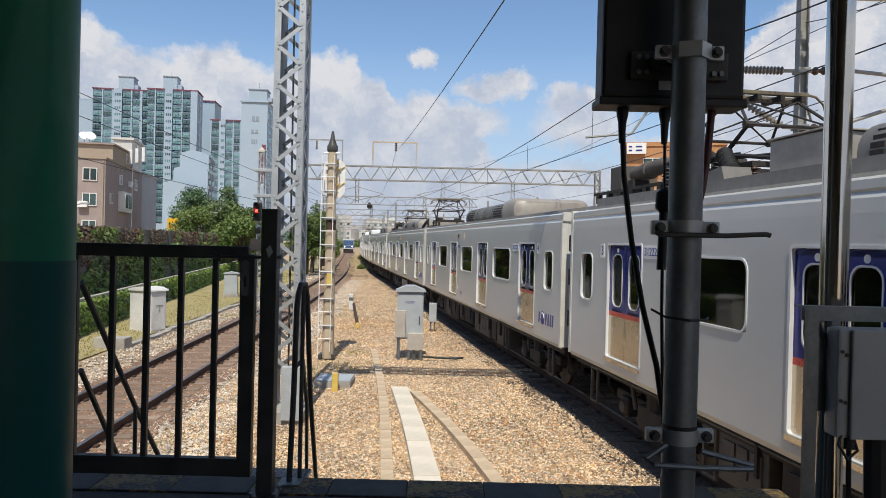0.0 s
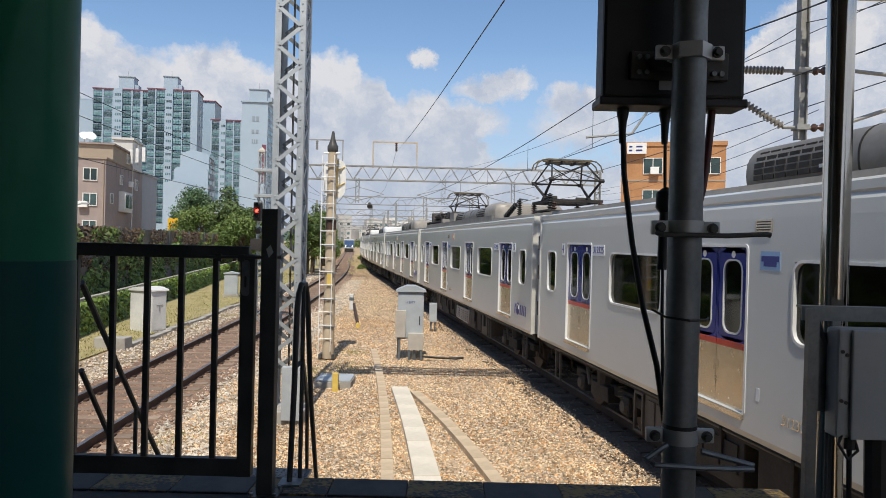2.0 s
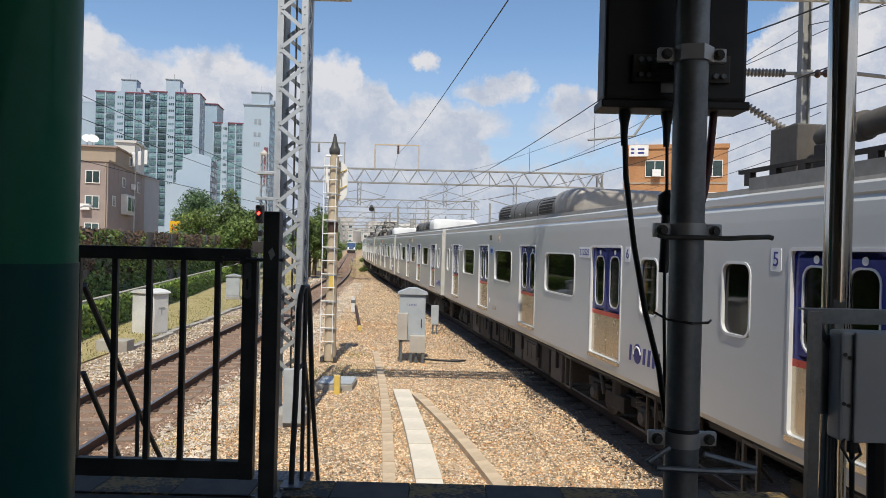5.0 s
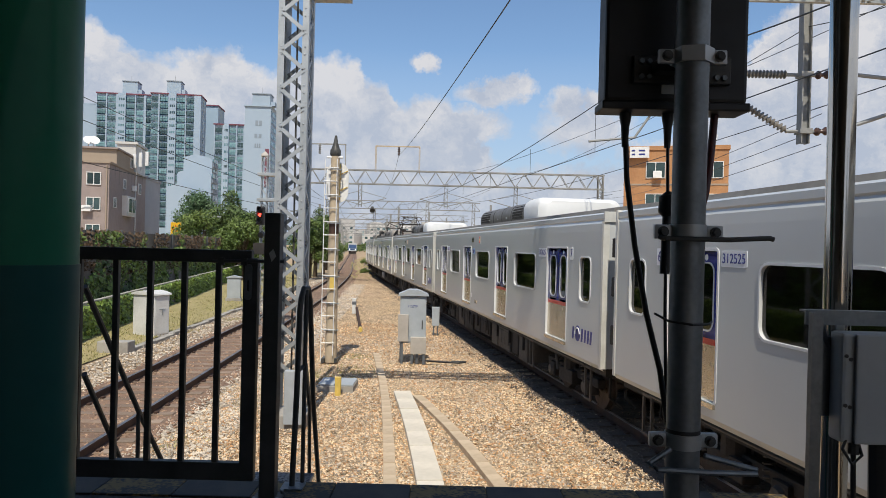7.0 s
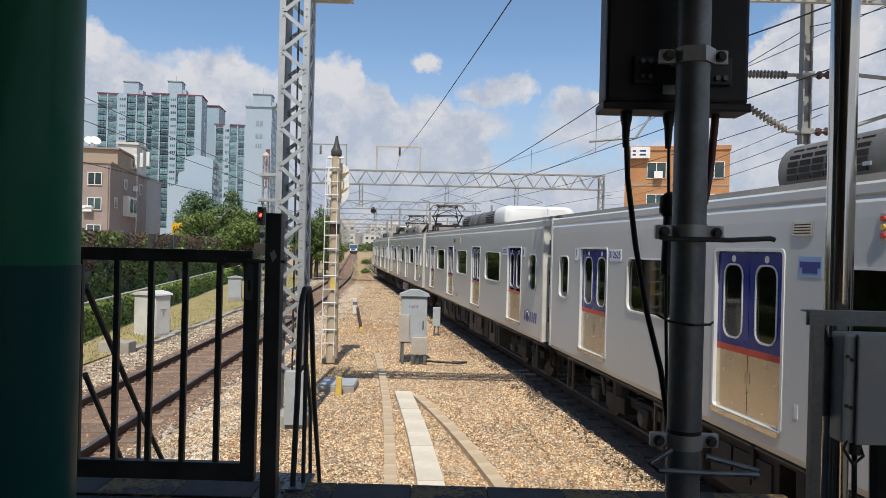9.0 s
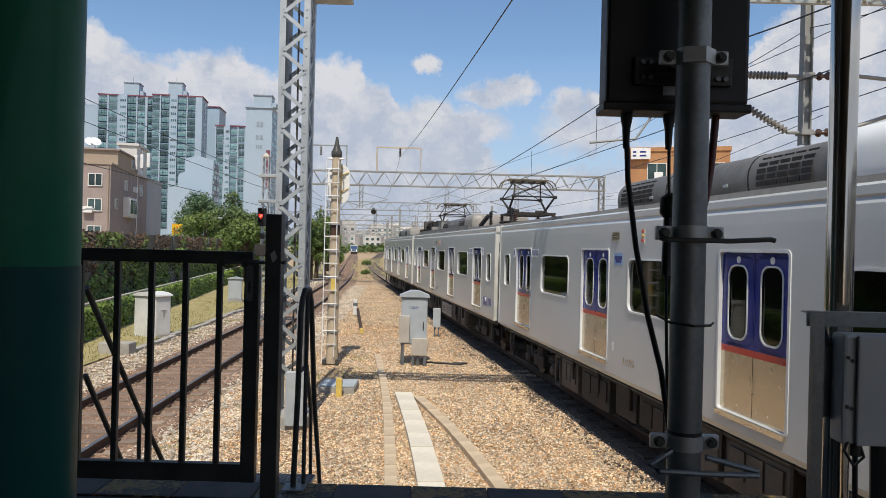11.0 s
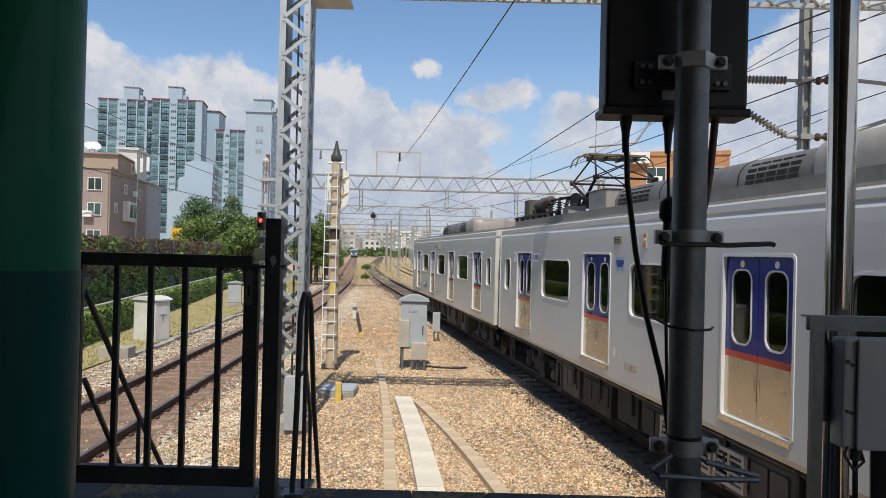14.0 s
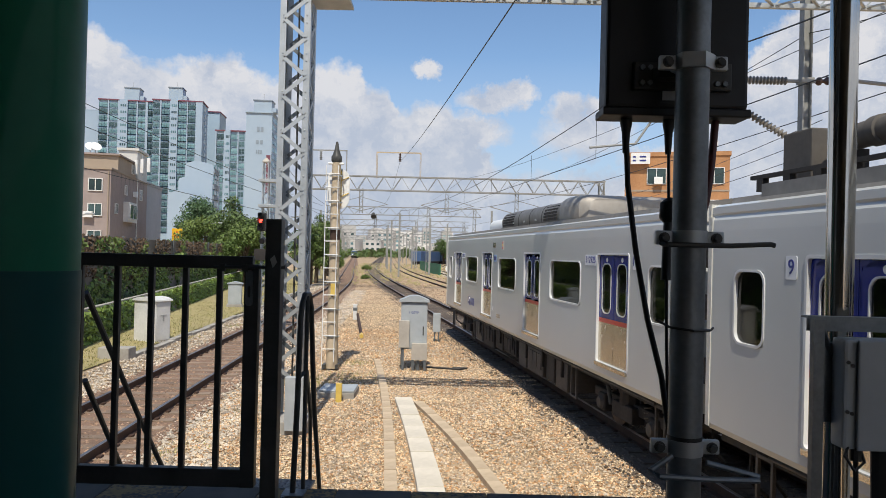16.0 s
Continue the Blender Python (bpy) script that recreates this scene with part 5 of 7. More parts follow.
def build_cabinets():
    t = thing("signal_cabinet", "grey metal signal cabinet with a peaked lid on legs", "signal cabinet", (-.88, 20.1, -.15), 3)
    part("case", box(B(), -.37, .36, -.25, .25, .55, 1.87, .012), M["grey_box"], t)
    bm = B()
    prism(bm, [(-.43, 0), (.43, 0), (.41, .05), (.12, .17), (-.12, .17), (-.41, .05)], lambda a, b: (a, -.32, 1.875 + b), lambda a, b: (a, .32, 1.875 + b))
    part("lid", bm, M["grey_box"], t, "peaked overhanging lid")
    dr = part("door", box(B(), -.34, .33, -.265, -.252, .6, 1.82, .004), M["grey_box"], t)
    part("handle", box(B(), .24, .27, -.285, -.266, .95, 1.2, .004), M["black"], dr)
    lettering("cabinet_lettering", "1120TF", .09, M["ink"], dr, Matrix.Translation((-.02, -.267, 1.58)) @ pose(0, 0, 0, 90))
    part("side_case", box(B(), -.42, -.13, -.44, -.27, .62, 1.36, .01), M["beige_box"], t, "smaller beige side case")
    part("lower_case", box(B(), -.06, .37, -.47, -.27, .28, .74, .01), M["beige_box"], t, "pale lower case")
    for a, b, c2 in ((-.3, -.36, .64), (-.02, -.42, .3), (.12, -.36, .3), (.31, -.42, .3), (-.33, .2, .6), (.3, .2, .6)):
        part("leg", box(B(), a - .035, a + .035, b - .03, b + .03, 0, c2), M["galv_dark"], t)
    part("conduit", tube(B(), [(.33, -.4, .1), (.8, -.35, .06), (1.3, -.4, .05), (1.5, -.3, .06), (1.1, -.2, .05)], .03, 6), M["rubber"], t)
    s = thing("trackside_box", "small grey trackside connection box on a stake", "connection box", (-.32, 26.4, -.17))
    part("case", box(B(), -.14, .14, -.1, .1, .35, 1.05, .02), M["grey_box"], s)
    part("stake", box(box(B(), -.1, -.04, -.03, .03, 0, .4), .05, .1, -.03, .03, 0, .4), M["galv_dark"], s)
    w = thing("relay_cabinet", "white painted relay cabinet with a curved lid", "relay cabinet", (-10.15, 24.6, -.2), -25)
    part("case", box(B(), -.5, .5, -.33, .33, 0, 1.42, .015), M["white_box"], w)
    part("lid", prism(B(), [(-.56, 0), (.56, 0), (.54, .05), (.3, .12), (0, .145), (-.3, .12), (-.54, .05)], lambda a, b: (a, -.38, 1.425 + b), lambda a, b: (a, .38, 1.425 + b)), M["white_box"], w, "curved overhanging lid")
    d = part("door", box(B(), .502, .512, -.29, .29, .1, 1.36), M["white_box"], w)
    bm = box(box(B(), .514, .53, -.12, .14, .93, .96), .514, .53, -.02, .02, .74, .95)
    part("handle", bm, M["galv"], d)
    g = thing("relay_cabinet", "small grey relay cabinet with a peaked lid on a concrete base", "relay cabinet", (-11.75, 39.6, -.2), 12)
    part("case", box(B(), -.36, .36, -.3, .3, .2, 1.32, .012), M["grey_box"], g)
    part("lid", prism(B(), [(-.42, 0), (.42, 0), (.4, .04), (0, .13), (-.4, .04)], lambda a, b: (a, -.36, 1.325 + b), lambda a, b: (a, .36, 1.325 + b)), M["grey_box"], g)
    part("door", box(box(B(), -.3, .3, -.312, -.302, .28, 1.26), .2, .23, -.33, -.312, .7, .9), M["grey_box"], g)
    part("plinth", box(B(), -.42, .42, -.36, .36, -.05, .196, .01), M["conc"], g)
    b = thing("concrete_block", "long weathered concrete block lying in the grass", "concrete block", (-9.3, 20.6, -.2), 0)
    part("block", box(B(), -.65, .25, -.25, .25, 0, .36, .03), M["conc"], b)
    h = thing("cable_pit", "flat grey concrete cable pit with a split lid", "cable pit", (-2.40, 16.2, -.2))
    part("frame", box(B(), -.4, .42, -.45, .45, 0, .16, .015), M["conc"], h)
    for x in (-.19, .22):
        part("lid", box(B(), x - .185, x + .185, -.42, .42, .164, .20, .01), M["grey_box"], h)
    y = thing("marker_post", "short yellow marker post before the cable pit", "marker post", (-2.28, 15.5, -.2))
    part("post", box(B(), -.065, .065, -.06, .06, 0, .42, .015), M["yellowpost"], y)
    w2 = thing("wooden_rod", "rusty brown rod leaning with an orange tip on the ballast", "rod", (0, 0, 0))
    part("shaft", tube(B(), [(-3.22, 27.4, -.1), (-4.2, 34.0, .1)], .065, 8), M["rail"], w2)
    part("tip", tube(B(), [(-3.17, 27.0, -.12), (-3.22, 27.4, -.1)], .08, 8), M["yellowpost"], w2, "orange tip")
    m = thing("kilometre_marker", "white painted concrete marker stake", "marker stake", (-4.35, 34.2, -.2))
    part("stake", box(B(), -.09, .09, -.09, .09, 0, .75, .02), M["white_box"], m)
    part("dark_cap", box(B(), -.1, .1, -.1, .1, .45, .6), M["galv_dark"], m)
    pp = thing("plastic_scrap", "crumpled white and violet plastic scrap", "litter", (-4.9, 18.2, -.17))
    part("sheet", prism(B(), [(-.16, 0), (-.05, .09), (.05, .04), (.15, .1), (.17, .02), (.02, -.02)], lambda a, b: (a, -.08, b), lambda a, b: (a * .8, .1, b * .6)), M["white"], pp)


def build_troughs():
    """Lines of concrete cable-trough lids, lid by lid."""
    for nm, label, mat_key, a, b, w, step in (("cable_trough", "narrow line of tan concrete cable-trough lids", "conc_warm", (-.62, 8.9), (-2.0, 21.2), .18, .52),
                                              ("cable_trough", "bright pale line of broad concrete trough lids", "conc_white", (-.06, 8.9), (-.90, 15.8), .37, .85),
                                              ("cable_trough", "tan line of concrete trough lids towards the track", "conc_warm", (.95, 8.9), (-.55, 15.4), .2, .6)):
        t = thing(nm, label, "cable trough", kind="structure")
        n = int(math.dist(a, b) / step)
        me = done(box(B(), -w / 2, w / 2, -step / 2 + .002, step / 2 - .002, -.22, -.10, .006), "lid", M[mat_key])
        for i in range(n):
            f = (i + .5) / n
            amp = .10 if w < .3 else .05
            x, y = a[0] + (b[0] - a[0]) * f + amp * math.sin(math.pi * f), a[1] + (b[1] - a[1]) * f
            ang = math.atan2(-(b[0] - a[0] + amp * math.pi * math.cos(math.pi * f)), b[1] - a[1])
            piece("lid", me, t, (x, y, .003 * math.sin(i * 2.3)), (0, 0, ang))
    t = thing("cable_trough", "grey concrete cable trough along the grass verge", "cable trough", kind="structure")
    bm = B()
    me = done(box(B(), -.11, .11, -.49, .49, -.25, -.08, .012), "lid", M["conc"])
    for i in range(46):
        y = 21 + i
        piece("lid", me, t, (left_line(y) - 2.55 + .05 * math.sin(i), y, .02 * math.sin(i * 1.7)), (0, 0, heading(left_line, y)))


def build_left_signal():
    t = thing("railway_signal", "lattice railway signal post showing a red lamp", "railway signal", (-7.2, 28.0, -.2))
    bm = B()
    lattice(bm, (0, 0, 0), (0, 0, 6.7), .22, 26, .035, .025, (0, 1, 0))
    part("post", bm, M["galv"], t)
    part("cap", tube(B(), [(0, 0, 6.7), (0, 0, 6.76), (0, 0, 6.9)], [.19, .19, .02], 4), M["beige_box"], t)
    for z in (5.05, 6.05):
        part("platform_tray", box(B(), -.25, .5, -.2, .2, z - .12, z, .01), M["galv"], t)
    h = part("signal_head", box(B(), -.2, .12, -.42, -.2, 4.0, 4.72, .05), M["blackbox"], t, "black signal head")
    for i, z in enumerate((4.16, 4.38, 4.58)):
        part("lens", tube(B(), [(-.04, -.425, z), (-.04, -.43, z)], .075, 14), M["lampred"] if i == 1 else M["rubber"], h, "lit red lens" if i == 1 else "")
        part("hood", tube(B(), [(-.04, -.42, z + .02), (-.04, -.6, z + .03)], .09, 12, False), M["blackbox"], h)
    part("lower_lamp", tube(B(), [(0, -.2, 3.65), (0, -.45, 3.6)], .11, 12), M["blackbox"], t)
    part("control_case", box(B(), -.3, .28, -.4, -.1, 2.85, 3.3, .02), M["under"], t)
    c = thing("control_cabinet", "grey cabinet on the end of the ivy wall", "cabinet", (-23.1, 84.0, -.2))
    part("post", box(B(), -.2, .2, -.1, .1, 0, 2.5), M["galv"], c)
    part("case", box(B(), -.7, .7, -.3, .3, 2.5, 4.2, .03), M["grey_box"], c)


def build_portal(name, label, y, x0, x1, z, masts, n, droppers):
    """A lattice portal over the tracks, on masts, with hanging insulator frames."""
    t = thing(name, label, "gantry")
    bm = B()
    lattice(bm, (x0, y, z), (x1, y, z), .45, n, .11, .085, (0, 0, 1), 1.2)
    part("girder", bm, M["gantry"], t)
    for x in masts:
        bm = B()
        lattice(bm, (x, y, -.2), (x, y, z + .5), .42, 24, .09, .05, (0, 1, 0))
        part("mast", bm, M["gantry"], t)
    for x in droppers:
        bm = B()
        lattice(bm, (x, y, z - 2.6), (x, y, z - .45), .28, 8, .04, .025, (0, 1, 0))
        for s in (-1, 1):
            tube(bm, [(x, y, z - 2.4), (x + s * 2.3, y, z - 1.8)], .035, 6)
            tube(bm, [(x, y, z - 1.2), (x + s * 2.3, y, z - 1.8)], .025, 6)
        part("drop_bracket", bm, M["gantry"], t)
    return t


def build_overhead():
    p = build_portal("catenary_portal", "grey lattice catenary portal over the tracks with masts", 62, -12.6, 13.6, 9.05, (-12.4, 13.3), 34, (-7.6, -.1, 5.95))
    bm = B()
    for x in (-6.3, -2.5):
        lattice(bm, (x, 62, 9.5), (x, 62, 11.75), .09, 14, .03, .02, (0, 1, 0))
    bar(bm, (-6.35, 62, 11.78), (-2.45, 62, 11.78), .1)
    part("top_frame", bm, M["pole_conc"], p)
    bm = B()
    insulator(bm, (-4.3, 62, 11.0), (-4.3, 62, 11.75), .13, 5)
    part("insulator", bm, M["insul"], p)
    bm = B()
    bar(bm, (-12.3, 62, 11.85), (-8.9, 62, 11.85), .1)
    bar(bm, (-8.95, 62, 9.5), (-8.95, 62, 11.85), .08)
    insulator(bm, (-11.2, 62, 11.0), (-11.2, 62, 11.8), .13, 5)
    part("left_arm", bm, M["gantry"], p)
    lamp = thing("portal_lamp", "dark floodlight hanging from a portal", "floodlight", (-11.3, 107.6, 8.85))
    part("head", tube(B(), [(0, 0, 0), (.1, -.6, -.5)], [.25, .42], 10), M["black"], lamp)
    for i, (y, z) in enumerate(((108, 9.3), (150, 9.2), (185, 9.2), (220, 9.3), (265, 9.4), (310, 9.4), (360, 9.5), (420, 9.5))):
        x = right_line(y)
        build_portal("catenary_portal", "distant grey lattice catenary portal over the tracks", y, left_line(y) - 3.6, x + 16 + i * 4, z, (left_line(y) - 3.2, x + 8 + i, x + 15 + i * 4), 22, (x,))
    # masts among the far tracks
    mast = thing("catenary_mast", "distant steel catenary mast among the tracks", "mast", (0, 0, 0), group="far catenary masts")
    bm = B()
    box(bm, -.12, .12, -.1, .1, 0, 8.5)
    tube(bm, [(0, 0, 6.8), (2.4, 0, 6.2)], .05, 6), tube(bm, [(0, 0, 5.4), (2.4, 0, 6.1)], .05, 6)
    part("mast_shaft", bm, M["gantry"], mast)
    spots = []
    rng = random.Random(8)
    for i in range(26):
        y = 85 + i * 10
        spots.append((right_line(y) + (2.8 if i % 2 else 8.0 if i % 4 else 13), y))
    for i in range(10):
        y = 70 + i * 22
        spots.append((left_line(y) - 3.6, y))
    mast.matrix_basis = pose(*spots[0], -.2)
    for x, y in spots[1:]:
        copy_thing(mast, pose(x, y, -.2, 0, 0, 180 if x < left_line(y) else 0))
    # the mast beside the train with its cantilever
    t = thing("catenary_mast", "grey steel mast with insulated catenary arms beside the train", "mast", (6.95, 14.0, -.2))
    bm = B()
    for s in (-1, 1):
        box(bm, s * .075 - .012, s * .075 + .012, -.1, .1, 5.5, 9.5)
    box(bm, -.07, .07, -.012, .012, 5.5, 9.5)
    part("shaft", bm, M["gantry"], t)
    for a, b, k in (((-1.25, 0, 6.85), (-.35, 0, 6.85), 13), ((-1.15, 0, 6.22), (-.35, 0, 5.76), 11)):
        bm = B()
        insulator(bm, a, b, .085, k)
        part("long_insulator", bm, M["insul_g"], t, "grey-brown ribbed insulator", True)
    for z in (6.85, 5.74):
        bm = B()
        insulator(bm, (.2, 0, z), (.7, 0, z + .04), .085, 3)
        part("short_insulator", bm, M["insul"], t, "", True)
    bm = B()
    for z in (6.85, 5.74):
        tube(bm, [(-.35, 0, z), (.2, 0, z)], .035, 8)
        box(bm, -.12, .12, -.13, .13, z - .05, z + .05)
    tube(bm, [(.75, 0, 6.9), (2.1, 0, 6.78)], .04, 8)
    tube(bm, [(.75, 0, 5.8), (2.3, 0, 6.35)], .04, 8)
    tube(bm, [(-1.25, 0, 6.85), (-3.4, 0, 6.95)], .035, 8)
    tube(bm, [(-1.15, 0, 6.22), (-3.2, 0, 6.9)], .035, 8)
    tube(bm, [(-2.6, 0, 6.6), (-3.3, 0, 5.55), (-4.2, 0, 5.45)], .025, 6)
    part("cantilever", bm, M["gantry"], t)
    # wires
    def wire(label, pts, r=.012, sag=0.0):
        w = thing("overhead_wire", label, "wire")
        out = []
        for a, b in zip(pts, pts[1:]):
            for k in range(12):
                f = k / 12
                q = Vector(a).lerp(Vector(b), f)
                q.z -= sag * 4 * f * (1 - f)
                out.append(q)
        part("strand", tube(B(), out + [Vector(pts[-1])], r, 5), M["wire"], w)

    def along(line, z, off=0.0, ys=(-10, 14, 62, 108, 150, 205, 270)):
        return [(line(y) + off, y, z) for y in ys]
    wire("contact wire above the train's track", along(right_line, 5.45), .009)
    wire("sagging messenger wire above the train's track", along(right_line, 6.75, 0), .012, .75)
    wire("contact wire above the rusty track", along(left_line, 5.45, 0, (30, 62, 108, 150, 205, 270)), .009)
    wire("sagging messenger wire above the rusty track", along(left_line, 6.9, 0, (30, 62, 108, 150, 205, 270)), .012, .6)
    wire("contact wire over the further track", along(side_line, 5.5, 0, (30, 62, 108, 150, 205)), .009)
    wire("messenger wire over the further track", along(side_line, 7.0, 0, (10, 62, 108, 150, 205)), .012, .6)
    for i in range(14):
        y = 17 + i * 5.5
        f = ((y - 14) / 48) % 1
        wire("thin dropper between the wires", [(right_line(y), y, 5.45), (right_line(y), y, 6.7 - 3.0 * f * (1 - f))], .006)
    wire("feeder wire slanting down to the portal", [(1.8, 5, 7.05), (-4.3, 62, 11.0)], .013, .3)
    wire("feeder wire from the portal insulator", [(-4.3, 62, 11.0), (-9.6, 108, 10.6), (-16, 150, 10.5)], .014, .8)
    wire("feeder wire high over the train", [(9.0, 14, 8.3), (1.2, 62, 9.6), (-6, 108, 9.6)], .010, .5)
    wire("feeder wire beside the masts", [(8.6, 5, 8.3), (7.0, 14, 7.6), (6.2, 62, 9.6), (-1, 108, 9.6)], .009, .6)
    for k, (z0, z1) in enumerate(((9.2, 6.6), (8.2, 5.9), (6.4, 4.8))):
        wire("low-voltage wire crossing behind the gate", [(-15.5, 26, z0), (-13.2 + k * .5, 75, z1 + 1.2)], .016, .25)
    for k in range(3):
        wire("wire running beside the brick building", [(7.3, 14, 5.9 - .3 * k), (13.3, 62, 8.2 - .5 * k)], .008, .4)


def build_verge():
    """Grass beside the rusty track, in one sheet, with blades."""
    bm = B()
    rows = []
    for y in range(8, 130, 3):
        a, b = left_line(y) - 2.9, left_line(y) - 9
        rows.append([bm.verts.new((a + (b - a) * f, y, -.17 + .05 * noise.noise((f * 4, y * .3, 3)) + .08 * f)) for f in (0, .25, .5, .75, 1)])
    for a, b in zip(rows, rows[1:]):
        for i in range(4):
            bm.faces.new((a[i], a[i + 1], b[i + 1], b[i]))
    tagged(part("grass_verge", bm, M["grass"], None, "dry yellow-green grass verge beside the wall", True), category="grass", kind="structure")
    rng = np.random.RandomState(5)

    def tufts(name, label, pos, size, material):
        n = len(pos)
        a = rng.uniform(0, 6.28, n)
        h = rng.uniform(*size, n)
        dx, dy = np.cos(a) * h * .25, np.sin(a) * h * .25
        lean = rng.uniform(-.5, .5, (n, 2)) * h[:, None]
        v = np.stack([pos + np.stack([dx, dy, 0 * h], 1), pos - np.stack([dx, dy, 0 * h], 1), pos + np.stack([lean[:, 0], lean[:, 1], h], 1)], 1)
        f = np.arange(n * 3).reshape(-1, 3)
        tagged(new(name, raw(name, v.reshape(-1, 3).tolist(), f.tolist(), material)), label, "grass", kind="stuff")
    y = 9 + 60 * rng.uniform(0, 1, 30000) ** 1.4
    x = np.array([left_line(v) for v in y]) - 2.8 - rng.uniform(0, 5.5, 30000)
    tufts("grass_blades", "dry grass blades with green tufts on the verge", np.stack([x, y, x * 0 - .15], 1), (.02, .075), M["blade"])
    clumps = [(-2.3, 18.6, .9), (-3.6, 18.0, .8), (-3.9, 14.5, .5), (-3.2, 17.2, .9), (-4.4, 11.5, .4), (-2.6, 21, .5), (-9.0, 30, .8), (-9.6, 35, 1.0), (-10.3, 44, 1.2), (-9.3, 26, .6)]
    pos = []
    for cx, cy, r in clumps:
        k = int(420 * r)
        pos.append(np.stack([cx + rng.normal(0, r * .5, k), cy + rng.normal(0, r * .6, k), np.full(k, -.19)], 1))
    tufts("weeds", "low green weeds growing through the ballast", np.concatenate(pos), (.02, .07), M["blade"])


build_lattice_mast()
build_signal_pole()
build_cabinets()
build_troughs()
build_left_signal()
build_overhead()
build_verge()


# ---- trees, wall and buildings ----
def leaves(centres, radii, count, size, rng, squash=.8):
    """Small bent leaves spread over the skin of several clumps."""
    centres, radii = np.array(centres, float), np.array(radii, float)
    k = rng.choice(len(radii), count, p=radii ** 2 / (radii ** 2).sum())
    d = rng.normal(size=(count, 3))
    d /= np.linalg.norm(d, axis=1)[:, None]
    p = centres[k] + d * np.array((1, 1, squash)) * (radii[k] * rng.uniform(.55, 1.08, count))[:, None]
    n = d + rng.normal(scale=.6, size=(count, 3)) + np.array((0, 0, .3))
    n /= np.linalg.norm(n, axis=1)[:, None]
    a = np.cross(n, rng.normal(size=(count, 3)))
    a /= np.linalg.norm(a, axis=1)[:, None]
    b = np.cross(n, a)
    s = rng.uniform(.6, 1.3, count)[:, None] * size
    v = np.stack([p - a * s, p + b * s * .5 + n * s * .15, p + a * s, p - b * s * .5], 1).reshape(-1, 3)
    f = np.arange(count * 4).reshape(-1, 4)
    return v.tolist(), f.tolist()


def build_tree(label, x, y, h, w, material, seed, count=5000, size=.16, z=-.2):
    rng = np.random.RandomState(seed)
    t = thing("tree", label, "tree", (x, y, z))
    bm = tube(B(), [(0, 0, 0), (.05, .02, h * .25), (-.05, .05, h * .5), (.05, 0, h * .8)], [w * .05, w * .04, w * .028, w * .01], 8)
    cs, rs = [], []
    for i in range(26):
        a, f = rng.uniform(0, 6.28), rng.uniform(.22, 1)
        r = w * .5 * math.sin(math.pi * (.18 + .78 * f)) ** .7 * rng.uniform(.45, .95)
        c = (r * math.cos(a), r * math.sin(a), h * (.1 + .82 * f))
        cs.append(c)
        rs.append(w * rng.uniform(.11, .24))
        if i % 2 == 0:
            tube(bm, [(0, 0, c[2] * .55), (c[0] * .5, c[1] * .5, c[2] * .8), c], [w * .02, w * .012, w * .004], 5)
    part("trunk", bm, M["bark"], t)
    v, f = leaves(cs, rs, count * 2, size * .72, rng)
    ob = new("crown", raw("crown", v, f, material))
    ob.parent = t
    return t


def build_trees():
    build_tree("tall blue-green tree behind the ivy wall", -24.6, 70, 8.3, 6.0, M["leaf_pine"], 1, 5200, .17)
    build_tree("broad bushy green tree behind the ivy wall", -19.9, 68, 8.6, 6.2, M["leaf_dark"], 2, 6000, .19)
    build_tree("low green bush spreading over the ivy wall", -17.0, 60, 5.6, 4.8, M["leaf"], 3, 4200, .15)
    build_tree("low green bush spreading over the ivy wall", -20.5, 60, 5.8, 5.2, M["leaf"], 4, 4200, .15)
    build_tree("dark green tree behind the lattice mast", -13.2, 72, 7.2, 4.6, M["leaf_dark"], 6, 4500, .16)
    build_tree("light green tree by the curving track", -12.6, 66, 6.0, 3.4, M["leaf"], 7, 4500, .14)
    build_tree("light green tree by the curving track", -13.4, 78, 6.6, 4.0, M["leaf"], 8, 4500, .15)
    build_tree("green bush beside the curving track", -15.4, 92, 5.2, 4.2, M["leaf"], 9, 3200, .16)
    build_tree("green bush beside the curving track", -19.2, 120, 4.6, 4.4, M["leaf"], 10, 2600, .18)
    for i, (x, y) in enumerate(((4, 185), (10, 192), (16, 185), (-1, 215), (23, 190), (31, 195))):
        build_tree("distant green tree beyond the sidings", x, y, 7.5, 7.5, M["leaf_dark"], 20 + i, 2200, .34)
    build_tree("small green shrub between the tracks", (left_line(80) + right_line(80)) / 2 - .3, 84, .5, 1.2, M["leaf"], 31, 900, .07)
    build_tree("small green shrub between the tracks", (left_line(120) + right_line(120)) / 2, 128, .8, 1.8, M["leaf"], 32, 900, .1)


def wall_x(y):
    return -13.15 - .172 * (y - 26)


